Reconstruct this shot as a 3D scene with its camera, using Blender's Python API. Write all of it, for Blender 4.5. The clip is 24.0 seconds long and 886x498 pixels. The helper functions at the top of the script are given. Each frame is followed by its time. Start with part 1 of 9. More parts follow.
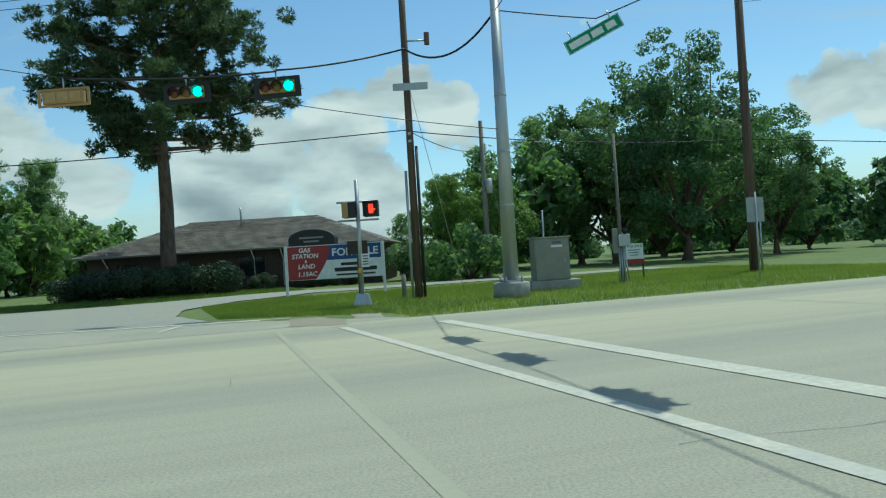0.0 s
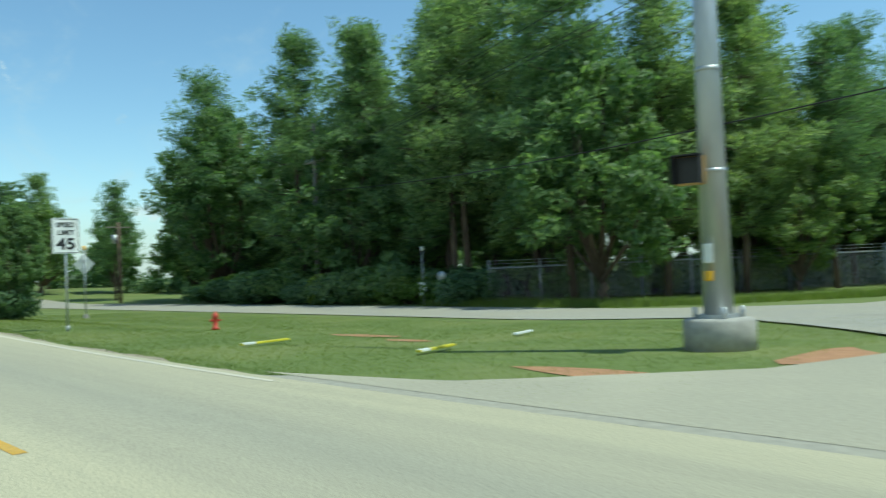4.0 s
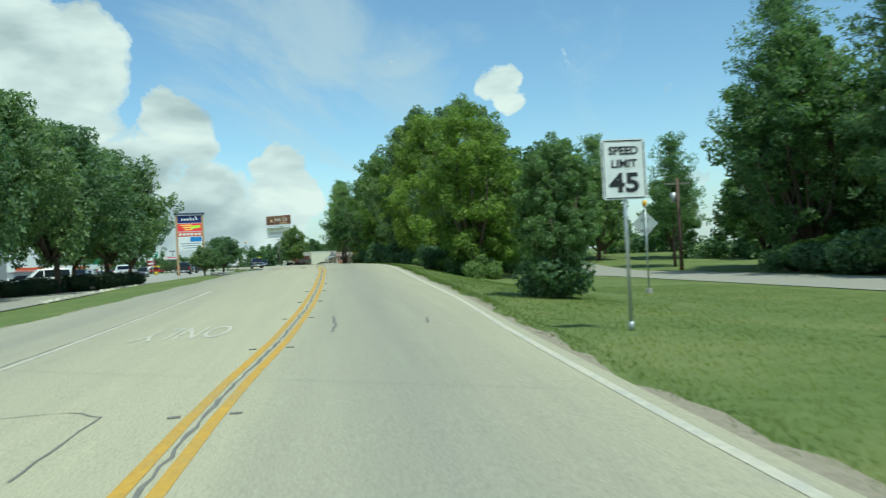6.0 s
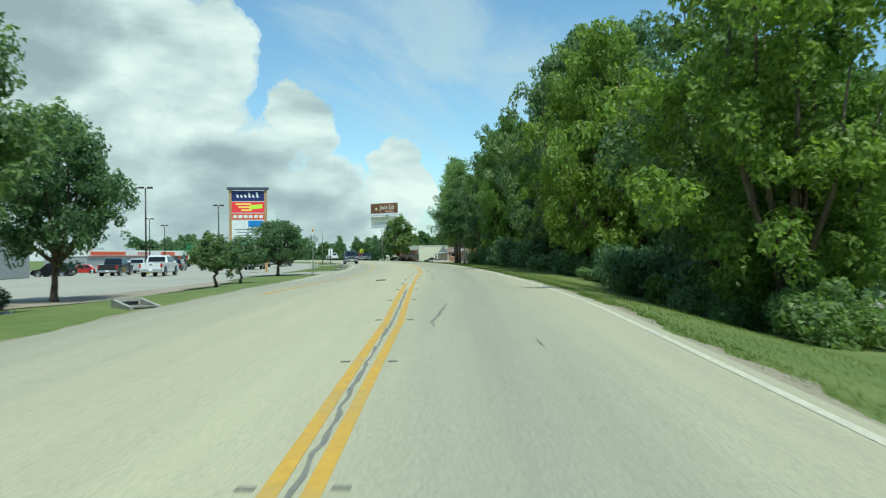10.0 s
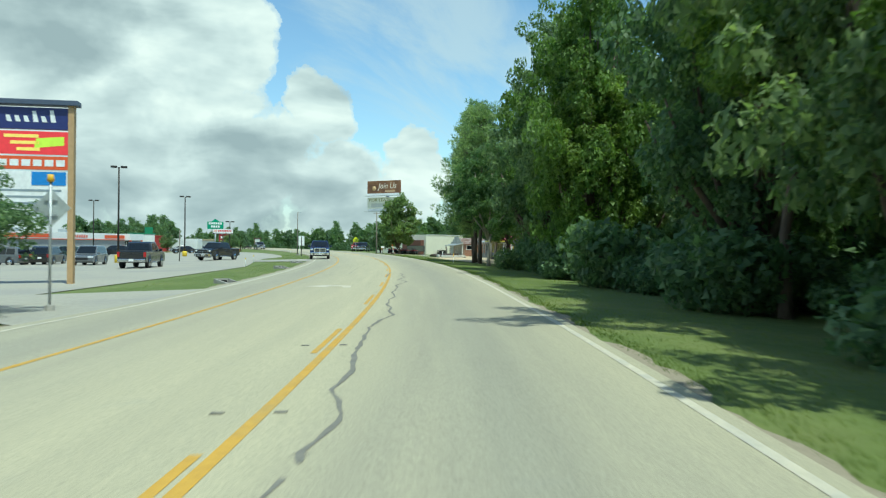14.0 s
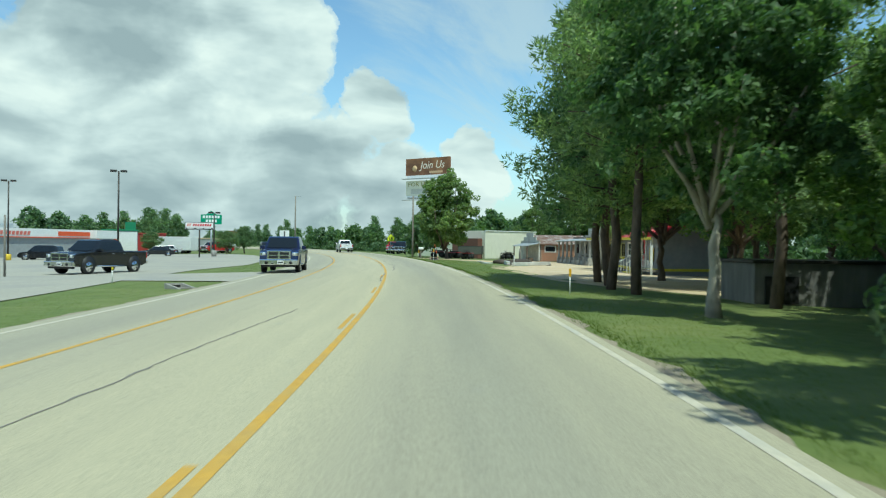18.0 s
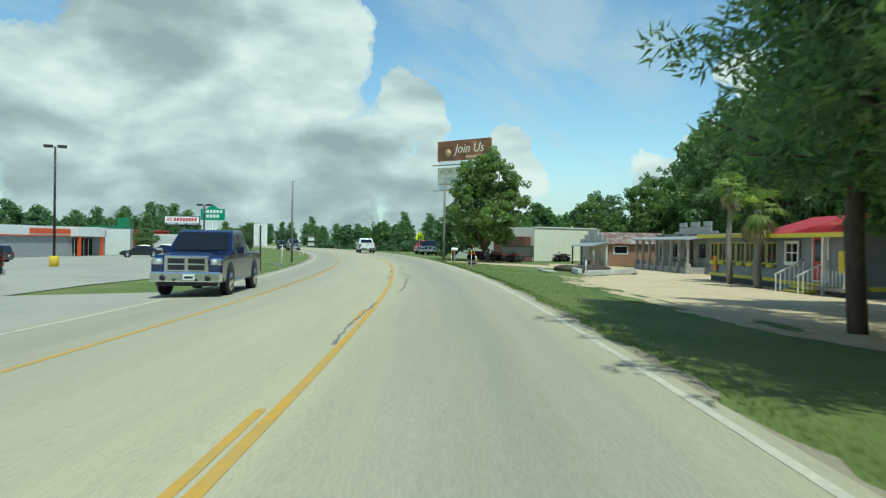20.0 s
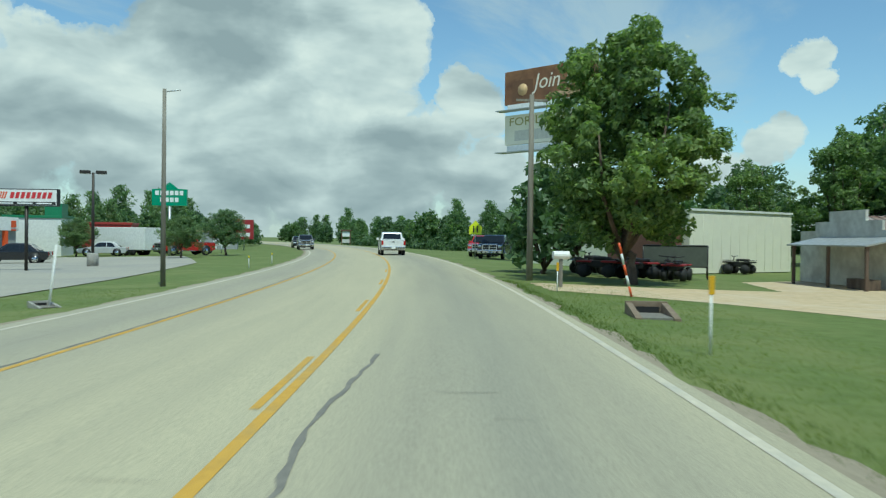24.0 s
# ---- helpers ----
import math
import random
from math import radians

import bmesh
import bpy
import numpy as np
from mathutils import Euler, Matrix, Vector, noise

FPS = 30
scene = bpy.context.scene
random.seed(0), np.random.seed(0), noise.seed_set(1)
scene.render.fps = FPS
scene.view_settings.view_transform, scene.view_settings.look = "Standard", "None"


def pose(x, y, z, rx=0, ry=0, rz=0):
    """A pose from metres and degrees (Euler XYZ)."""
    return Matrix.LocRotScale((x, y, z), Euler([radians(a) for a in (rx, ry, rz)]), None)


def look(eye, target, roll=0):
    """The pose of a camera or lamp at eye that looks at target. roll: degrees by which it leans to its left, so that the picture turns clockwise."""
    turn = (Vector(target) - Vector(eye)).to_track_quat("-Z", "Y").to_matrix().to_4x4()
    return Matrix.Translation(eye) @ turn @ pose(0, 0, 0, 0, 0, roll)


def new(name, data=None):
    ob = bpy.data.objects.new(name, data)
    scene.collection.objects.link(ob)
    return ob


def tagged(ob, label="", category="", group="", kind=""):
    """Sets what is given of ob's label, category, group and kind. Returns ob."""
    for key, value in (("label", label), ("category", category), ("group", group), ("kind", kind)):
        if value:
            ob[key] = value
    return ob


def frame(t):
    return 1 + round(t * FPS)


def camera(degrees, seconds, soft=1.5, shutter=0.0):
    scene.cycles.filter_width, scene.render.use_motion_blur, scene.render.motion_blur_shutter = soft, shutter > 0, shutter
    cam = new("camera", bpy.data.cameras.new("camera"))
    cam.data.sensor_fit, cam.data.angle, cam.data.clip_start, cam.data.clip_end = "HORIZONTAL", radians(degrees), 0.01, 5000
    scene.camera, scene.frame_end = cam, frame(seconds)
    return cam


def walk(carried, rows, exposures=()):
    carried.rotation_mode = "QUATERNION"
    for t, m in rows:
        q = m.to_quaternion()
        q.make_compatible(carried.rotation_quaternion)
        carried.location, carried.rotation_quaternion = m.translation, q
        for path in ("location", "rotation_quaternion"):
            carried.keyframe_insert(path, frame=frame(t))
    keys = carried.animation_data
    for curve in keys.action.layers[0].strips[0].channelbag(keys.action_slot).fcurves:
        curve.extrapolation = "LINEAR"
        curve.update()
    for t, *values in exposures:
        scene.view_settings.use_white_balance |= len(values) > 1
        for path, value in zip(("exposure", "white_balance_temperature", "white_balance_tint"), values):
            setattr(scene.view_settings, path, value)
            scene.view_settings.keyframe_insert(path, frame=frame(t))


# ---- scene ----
from math import sin, cos, pi, sqrt, atan2, exp
EXPO, KELVIN, TINT = 0.0, 6060.0, -15.0
SUN_YAW, SUN_EL = -37.0, 64.0

# ---------------------------------------------------------------- camera
cam = camera(56.14, 24.0, soft=1.2, shutter=0.35)
PATH = [
    (0.0, -0.016, 0.252, 1.388, -0.163, 0.366, 3.468),
    (0.5, -0.025, 0.663, 1.388, 0.430, 0.665, 3.542),
    (1.0, -0.195, 1.574, 1.394, 2.754, 1.296, 3.558),
    (1.5, -0.695, 2.910, 1.404, 9.961, 1.860, 3.434),
    (2.0, -1.632, 4.662, 1.410, 20.865, 2.043, 3.124),
    (2.5, -3.068, 6.332, 1.408, 32.548, 1.852, 2.723),
    (3.0, -4.838, 7.777, 1.400, 44.780, 1.458, 2.369),
    (3.5, -6.892, 8.995, 1.400, 55.273, 1.441, 2.031),
    (4.0, -9.155, 9.908, 1.399, 66.621, 1.257, 2.283),
    (4.5, -11.620, 10.476, 1.399, 77.958, 1.001, 2.592),
    (5.0, -14.242, 10.651, 1.400, 88.417, 0.728, 2.848),
    (5.5, -16.967, 10.389, 1.405, 97.128, 0.490, 2.990),
    (6.0, -19.746, 9.652, 1.421, 103.215, 0.478, 2.970),
    (6.5, -22.887, 8.654, 1.452, 107.202, 0.508, 2.714),
    (7.0, -26.339, 7.491, 1.501, 109.625, 0.533, 2.443),
    (7.5, -29.825, 6.235, 1.565, 110.955, 0.551, 2.209),
    (8.0, -33.387, 4.884, 1.645, 111.291, 0.611, 2.025),
    (8.5, -37.110, 3.451, 1.732, 111.515, 0.615, 1.776),
    (9.0, -41.000, 1.943, 1.825, 111.558, 0.614, 1.390),
    (9.5, -45.047, 0.382, 1.921, 111.326, 0.538, 0.999),
    (10.0, -49.250, -1.212, 2.020, 110.906, 0.438, 0.736),
    (10.5, -53.586, -2.820, 2.122, 110.501, 0.383, 0.528),
    (11.0, -58.099, -4.479, 2.228, 110.555, 0.246, 0.282),
    (11.5, -62.740, -6.187, 2.335, 110.553, 0.150, 0.046),
    (12.0, -67.477, -7.926, 2.426, 110.482, 0.088, -0.177),
    (12.5, -72.290, -9.680, 2.487, 110.251, 0.052, -0.362),
    (13.0, -77.153, -11.469, 2.510, 110.844, -0.051, -0.466),
    (13.5, -82.088, -13.342, 2.506, 111.427, -0.188, -0.569),
    (14.0, -87.093, -15.297, 2.491, 111.940, -0.276, -0.636),
    (14.5, -92.086, -17.302, 2.477, 112.522, -0.317, -0.628),
    (15.0, -97.060, -19.357, 2.469, 113.070, -0.335, -0.623),
    (15.5, -102.024, -21.460, 2.466, 113.548, -0.339, -0.605),
    (16.0, -107.033, -23.635, 2.478, 114.103, -0.278, -0.625),
    (16.5, -111.964, -25.830, 2.484, 114.592, -0.302, -0.566),
    (17.0, -116.810, -28.034, 2.482, 115.004, -0.308, -0.555),
    (17.5, -121.586, -30.245, 2.479, 115.391, -0.349, -0.592),
    (18.0, -126.324, -32.479, 2.480, 115.800, -0.314, -0.694),
    (18.5, -130.983, -34.718, 2.484, 116.245, -0.291, -0.827),
    (19.0, -135.484, -36.951, 2.492, 117.207, -0.290, -0.850),
    (19.5, -139.878, -39.205, 2.499, 117.820, -0.348, -0.819),
    (20.0, -144.214, -41.483, 2.504, 118.300, -0.403, -0.787),
    (20.5, -148.542, -43.782, 2.507, 118.350, -0.409, -0.772),
    (21.0, -152.899, -46.126, 2.508, 118.920, -0.457, -0.712),
    (21.5, -157.210, -48.497, 2.506, 119.404, -0.496, -0.617),
    (22.0, -161.479, -50.896, 2.505, 119.949, -0.449, -0.608),
    (22.5, -165.724, -53.327, 2.504, 120.351, -0.489, -0.650),
    (23.0, -170.029, -55.842, 2.503, 120.942, -0.535, -0.681),
    (23.5, -174.384, -58.450, 2.498, 121.598, -0.626, -0.722),
    (24.0, -178.737, -61.128, 2.494, 122.302, -0.705, -0.741),
]
walk(cam, [(t, pose(x, y, z, 90 + p, r, w)) for t, x, y, z, w, p, r in PATH], exposures=[(t, EXPO + e, KELVIN + k, TINT) for t, e, k in ((0.0, -0.21, -330.0), (1.5, -0.03, -100.0), (3.0, 0.2, 0.0), (7.0, 0.03, -120.0), (12.5, 0.22, -60.0), (18.0, 0.13, -120.0), (21.0, -0.05, -120.0), (24.0, -0.12, -150.0))])

# ---------------------------------------------------------------- sky and sun
def rgb(r, g, b):
    return (r, g, b, 1.0)


class Nodes:
    """Short hand for building a node tree."""

    def __init__(self, tree):
        self.tree = tree
        tree.nodes.clear()

    def add(self, kind, props=None, **sockets):
        n = self.tree.nodes.new(kind)
        for k, v in (props or {}).items():
            setattr(n, k, v)
        for k, v in sockets.items():
            self.put(n, k.replace("_", " "), v)
        return n

    def put(self, n, key, v):
        sock = n.inputs[int(key)] if key.isdigit() else n.inputs[key]
        if isinstance(v, bpy.types.NodeSocket):
            self.tree.links.new(v, sock)
        else:
            sock.default_value = v

    def math(self, op, a, b=0.0, clamp=False):
        n = self.tree.nodes.new("ShaderNodeMath")
        n.operation, n.use_clamp = op, clamp
        self.put(n, "0", a)
        self.put(n, "1", b)
        return n.outputs[0]

    def ramp(self, fac, stops, smooth=False):
        n = self.tree.nodes.new("ShaderNodeValToRGB")
        n.color_ramp.interpolation = "EASE" if smooth else "LINEAR"
        e = n.color_ramp.elements
        while len(e) < len(stops):
            e.new(0.5)
        for el, (p, c) in zip(e, stops):
            el.position, el.color = p, c if len(c) == 4 else (*c, 1.0)
        self.put(n, "Fac", fac)
        return n.outputs["Color"]

    def mix(self, fac, a, b, blend="MIX"):
        n = self.tree.nodes.new("ShaderNodeMix")
        n.data_type, n.blend_type = "RGBA", blend
        for sock, v in ((n.inputs[0], fac), (n.inputs[6], a), (n.inputs[7], b)):
            if isinstance(v, bpy.types.NodeSocket):
                self.tree.links.new(v, sock)
            else:
                sock.default_value = v if not isinstance(v, tuple) or len(v) == 4 else (*v, 1.0)
        return n.outputs[2]

    def noise(self, vec, scale, detail=3.0, rough=0.55, distort=0.0):
        n = self.tree.nodes.new("ShaderNodeTexNoise")
        n.inputs["Scale"].default_value, n.inputs["Detail"].default_value = scale, detail
        n.inputs["Roughness"].default_value, n.inputs["Distortion"].default_value = rough, distort
        if vec is not None:
            self.tree.links.new(vec, n.inputs["Vector"])
        return n.outputs["Fac"]


def heading(yaw, el=0.0):
    """Unit vector for a yaw (degrees left of +y) and an elevation."""
    a, e = radians(yaw), radians(el)
    return Vector((-sin(a) * cos(e), cos(a) * cos(e), sin(e)))


def build_sky():
    world = bpy.data.worlds.new("sky")
    scene.world = world
    world.use_nodes = True
    n = Nodes(world.node_tree)
    out = n.add("ShaderNodeOutputWorld")
    sky = n.add("ShaderNodeTexSky", dict(sky_type="NISHITA", sun_disc=False, sun_elevation=radians(SUN_EL),
                                         sun_rotation=radians(-SUN_YAW), air_density=1.0, dust_density=0.3, ozone_density=3.0))
    d = n.add("ShaderNodeTexCoord").outputs["Generated"]
    sep = n.add("ShaderNodeSeparateXYZ", Vector=d)
    z = n.math("MAXIMUM", sep.outputs["Z"], 0.0)
    warp = n.tree.nodes.new("ShaderNodeTexNoise")
    warp.inputs["Scale"].default_value, warp.inputs["Detail"].default_value, warp.inputs["Roughness"].default_value = 9.0, 6.0, 0.6
    n.tree.links.new(d, warp.inputs["Vector"])
    off = n.add("ShaderNodeVectorMath", dict(operation="SUBTRACT"), **{"0": warp.outputs["Color"], "1": (0.5, 0.5, 0.5)}).outputs[0]
    off = n.add("ShaderNodeVectorMath", dict(operation="SCALE"), **{"0": off, "Scale": 0.10}).outputs[0]
    dw = n.add("ShaderNodeVectorMath", dict(operation="NORMALIZE"), **{"0": n.add("ShaderNodeVectorMath", dict(operation="ADD"), **{"0": d, "1": off}).outputs[0]}).outputs[0]

    def bump_field(where, blobs):
        """Largest of several soft discs on the sky: yaw, elevation, angular radius, weight."""
        total = None
        for yaw, el, size, w in blobs:
            dot = n.add("ShaderNodeVectorMath", dict(operation="DOT_PRODUCT"))
            n.put(dot, "0", where)
            n.put(dot, "1", tuple(heading(yaw, el)))
            k = 1.0 / (1.0 - cos(radians(size)))
            f = n.math("MULTIPLY", n.math("SUBTRACT", 1.0, n.math("MULTIPLY", n.math("SUBTRACT", 1.0, dot.outputs["Value"]), k), clamp=True), w)
            total = f if total is None else n.math("MAXIMUM", total, f)
        return total

    def billow(where):
        return n.math("ADD", n.math("MULTIPLY", n.noise(where, 11.0, 7.0, 0.55, 0.2), 0.65), n.math("MULTIPLY", n.noise(where, 34.0, 4.0, 0.55), 0.35))

    up = n.add("ShaderNodeVectorMath", dict(operation="ADD"), **{"0": d, "1": tuple(heading(SUN_YAW, 60.0) * 0.018 + Vector((0, 0, 0.012)))}).outputs[0]
    puff = billow(d)
    flatten = lambda v: n.add("ShaderNodeVectorMath", dict(operation="MULTIPLY"), **{"0": v, "1": (1.0, 1.0, 2.3)}).outputs[0]
    soft, soft_up = n.noise(flatten(d), 8.0, 4.0, 0.5, 0.3), n.noise(flatten(up), 8.0, 4.0, 0.5, 0.3)
    body = bump_field(dw, CLOUDS)
    dens = n.math("ADD", n.math("MULTIPLY", body, 1.25), n.math("MULTIPLY", n.math("SUBTRACT", puff, 0.5), 1.85))
    thick = n.ramp(n.math("SUBTRACT", dens, 0.22), [(0.0, (0, 0, 0)), (0.10, (0.6, 0.6, 0.6)), (0.3, (1, 1, 1))], True)
    # sunlit tops and grey undersides
    relief = n.math("MULTIPLY", n.math("SUBTRACT", soft, soft_up), 1.7)
    grey = n.math("ADD", bump_field(dw, DARK), n.math("MULTIPLY", n.math("SUBTRACT", 0.56, n.noise(flatten(dw), 4.5, 3.0, 0.45)), 0.8))
    light = n.math("SUBTRACT", n.math("ADD", 0.80, relief), n.math("MAXIMUM", grey, 0.0))
    shade = n.ramp(light, [(0.0, (0.42, 0.475, 0.52)), (0.35, (0.56, 0.61, 0.65)), (0.7, (0.79, 0.825, 0.85)), (1.0, (1.0, 1.0, 0.99))])
    cloud = n.mix(1.0, shade, rgb(CLOUD_L, CLOUD_L, CLOUD_L), "MULTIPLY")
    den = n.math("ADD", z, 0.16)
    flat = n.add("ShaderNodeCombineXYZ", X=n.math("DIVIDE", sep.outputs["X"], den), Y=n.math("DIVIDE", sep.outputs["Y"], den), Z=n.math("MULTIPLY", z, 3.0)).outputs[0]
    wisp = n.noise(n.add("ShaderNodeVectorMath", dict(operation="MULTIPLY"), **{"0": flat, "1": (0.5, 1.6, 1.0)}).outputs[0], 1.4, 7.0, 0.65, 0.6)
    veil = n.ramp(n.math("ADD", wisp, n.math("MULTIPLY", bump_field(d, VEILS), 0.22)), [(0.52, (0, 0, 0)), (0.85, (0.6, 0.6, 0.6))], True)
    hazed = n.mix(veil, sky.outputs["Color"], rgb(CLOUD_L * 0.70, CLOUD_L * 0.76, CLOUD_L * 0.82))
    low = n.ramp(z, [(0.0, (0.7, 0.7, 0.7)), (0.11, (0, 0, 0))], True)
    hazed = n.mix(low, hazed, rgb(CLOUD_L * 0.60, CLOUD_L * 0.68, CLOUD_L * 0.74))
    col = n.mix(thick, hazed, cloud)
    bg = n.add("ShaderNodeBackground", Color=col, Strength=SKY_STRENGTH)
    n.tree.links.new(bg.outputs[0], out.inputs["Surface"])


SKY_STRENGTH, CLOUD_L = 0.14, 5.95
CLOUDS = [(131, 13.5, 4.6, 1), (126.5, 13.2, 4.0, 0.9), (129, 9, 5.5, 0.9), (134, 8, 6, 0.9), (120.6, 9.2, 2.8, 0.9), (123.5, 6, 3.6, 0.9), (114.3, 6.0, 2.4, 0.95), (114.8, 3.8, 3.0, 0.95), (112.8, 4.6, 1.8, 0.9), (138, 13, 6.5, 1), (145, 9, 5.5, 0.8)]
CLOUDS += [(140, 5, 8, 1), (128, 4, 7, 0.9), (148, 10, 4, 0.9), (152, 5, 8, 0.8), (119, 3, 4.5, 0.7), (158, 15, 9, 0.7), (99, 11.8, 1.5, 0.8), (98.3, 10.2, 1.1, 0.7), (101, 6.4, 2.0, 0.8), (103.5, 4.6, 2.2, 0.7)]
CLOUDS += [(27, 8, 3.6, 0.7), (33, 9, 2.6, 0.7), (24, 5.5, 4, 0.7), (15, 6, 3.6, 0.8), (11, 7.6, 3, 0.8), (6, 9, 3.4, 0.9), (1.8, 11.4, 2.8, 0.9), (-1.6, 9.5, 3, 0.8), (6, 4.5, 5, 0.8), (14, 3.5, 6, 0.7)]
CLOUDS += [(-25.5, 9, 2.7, 0.8), (-29, 8.3, 3.2, 0.8), (-33, 5, 4, 0.7), (45, 5, 4, 0.6), (75, 5, 4, 0.6), (200, 25, 20, 0.8), (-80, 15, 14, 0.8), (-120, 22, 16, 0.8)]
DARK = [(137.5, 14.0, 5.5, 0.75), (142, 17, 6, 0.5), (136, 4.5, 7, 0.45), (126, 5.8, 3.6, 0.55), (125, 2.6, 6, 0.55), (133, 8.2, 3.0, 0.35), (146, 6, 4, 0.3), (146, 2.5, 9, 0.45), (119.5, 2.5, 4, 0.45), (12, 3.0, 7, 0.25), (3, 6.5, 3, 0.2), (158, 16, 7, 0.6)]
VEILS = [(113, 13.2, 7, 1.0), (119, 14.5, 5, 0.9), (106, 11.5, 5, 0.7), (116, 17, 5, 0.6), (160, 22, 20, 0.7)]
build_sky()
sun = new("sun", bpy.data.lights.new("sun", "SUN"))
sun.data.energy, sun.data.angle, sun.data.color = 3.7, radians(0.53), (1.0, 0.95, 0.87)
sun.matrix_world = look(heading(SUN_YAW, SUN_EL) * 100, (0, 0, 0))

# ---------------------------------------------------------------- materials
def material(name, base, dark=None, scale=4.0, rough=0.8, bump=0.0, bump_scale=30.0, metal=0.0, spots=None, spot_scale=0.6, spot_amt=0.5, stretch=None,
             spec=0.5, island=0.0, coat=0.0):
    """A surface with variation at two scales: fine grain and broad stains."""
    m = bpy.data.materials.new(name)
    m.use_nodes = True
    n = Nodes(m.node_tree)
    out = n.add("ShaderNodeOutputMaterial")
    p = n.add("ShaderNodeBsdfPrincipled")
    pos = n.add("ShaderNodeNewGeometry").outputs["Position"]
    if stretch:
        pos = n.add("ShaderNodeVectorMath", dict(operation="MULTIPLY"), **{"0": pos, "1": stretch}).outputs[0]
    dark = dark or tuple(c * 0.75 for c in base)
    fine = n.noise(pos, scale, 6.0, 0.62)
    col = n.ramp(fine, [(0.32, dark), (0.68, base)])
    if spots:
        broad = n.noise(pos, spot_scale, 4.0, 0.55, 0.4)
        mask = n.ramp(broad, [(0.42, (0, 0, 0)), (0.68, (spot_amt,) * 3)], True)
        col = n.mix(mask, col, spots)
    if island:
        r = n.add("ShaderNodeNewGeometry").outputs["Random Per Island"]
        col = n.mix(1.0, col, n.ramp(r, [(0.0, (1 - island,) * 3), (1.0, (1 + island,) * 3)]), "MULTIPLY")
    n.put(p, "Base Color", col)
    rr = n.ramp(fine, [(0.3, (min(1, rough * 1.1),) * 3), (0.7, (rough * 0.9,) * 3)])
    n.put(p, "Roughness", rr)
    n.put(p, "Metallic", metal)
    n.put(p, "Specular IOR Level", spec)
    if coat:
        n.put(p, "Coat Weight", coat)
        n.put(p, "Coat Roughness", 0.05)
    if bump:
        b = n.add("ShaderNodeBump", Strength=bump, Distance=0.02, Height=n.noise(pos, bump_scale, 4.0, 0.6))
        n.put(p, "Normal", b.outputs[0])
    n.tree.links.new(p.outputs[0], out.inputs["Surface"])
    return m


def leaf_material(name, a, b, c, trans=0.3):
    m = bpy.data.materials.new(name)
    m.use_nodes = True
    n = Nodes(m.node_tree)
    out = n.add("ShaderNodeOutputMaterial")
    geo = n.add("ShaderNodeNewGeometry")
    rnd = n.add("ShaderNodeObjectInfo").outputs["Random"]
    leafy = n.ramp(geo.outputs["Random Per Island"], [(0.0, a), (0.55, b), (1.0, c)])
    tone = n.ramp(rnd, [(0.0, (0.72, 0.80, 0.75)), (0.5, (1, 1, 1)), (1.0, (1.22, 1.12, 0.95))])
    patch = n.ramp(n.noise(geo.outputs["Position"], 0.35, 3.0), [(0.3, (0.75, 0.8, 0.8)), (0.7, (1.15, 1.12, 1.0))])
    col = n.mix(1.0, n.mix(1.0, leafy, tone, "MULTIPLY"), patch, "MULTIPLY")
    p = n.add("ShaderNodeBsdfPrincipled", Base_Color=col, Roughness=0.55, Specular_IOR_Level=0.4)
    t = n.add("ShaderNodeBsdfTranslucent", Color=n.mix(1.0, col, rgb(1.35, 1.5, 0.8), "MULTIPLY"))
    mixed = n.add("ShaderNodeMixShader", Fac=trans)
    n.tree.links.new(p.outputs[0], mixed.inputs[1])
    n.tree.links.new(t.outputs[0], mixed.inputs[2])
    n.tree.links.new(mixed.outputs[0], out.inputs["Surface"])
    return m


def plain(name, col, rough=0.5, metal=0.0, coat=0.0, emit=0.0):
    m = bpy.data.materials.new(name)
    m.use_nodes = True
    n = Nodes(m.node_tree)
    out = n.add("ShaderNodeOutputMaterial")
    pos = n.add("ShaderNodeNewGeometry").outputs["Position"]
    f = n.noise(pos, 5.0, 5.0, 0.6)
    c = n.ramp(f, [(0.3, tuple(x * 0.86 for x in col)), (0.7, tuple(min(1, x * 1.06) for x in col))])
    p = n.add("ShaderNodeBsdfPrincipled", Base_Color=c, Roughness=rough, Metallic=metal)
    if coat:
        n.put(p, "Coat Weight", coat)
        n.put(p, "Coat Roughness", 0.04)
    if emit:
        n.put(p, "Emission Color", (*col, 1.0))
        n.put(p, "Emission Strength", emit)
    n.tree.links.new(p.outputs[0], out.inputs["Surface"])
    return m


M_ROAD = material("worn_asphalt", (0.38, 0.350, 0.262), (0.31, 0.287, 0.218), 16.0, 0.92, 0.10, 120.0, spots=(0.43, 0.392, 0.290), spot_scale=0.22, spot_amt=0.7)


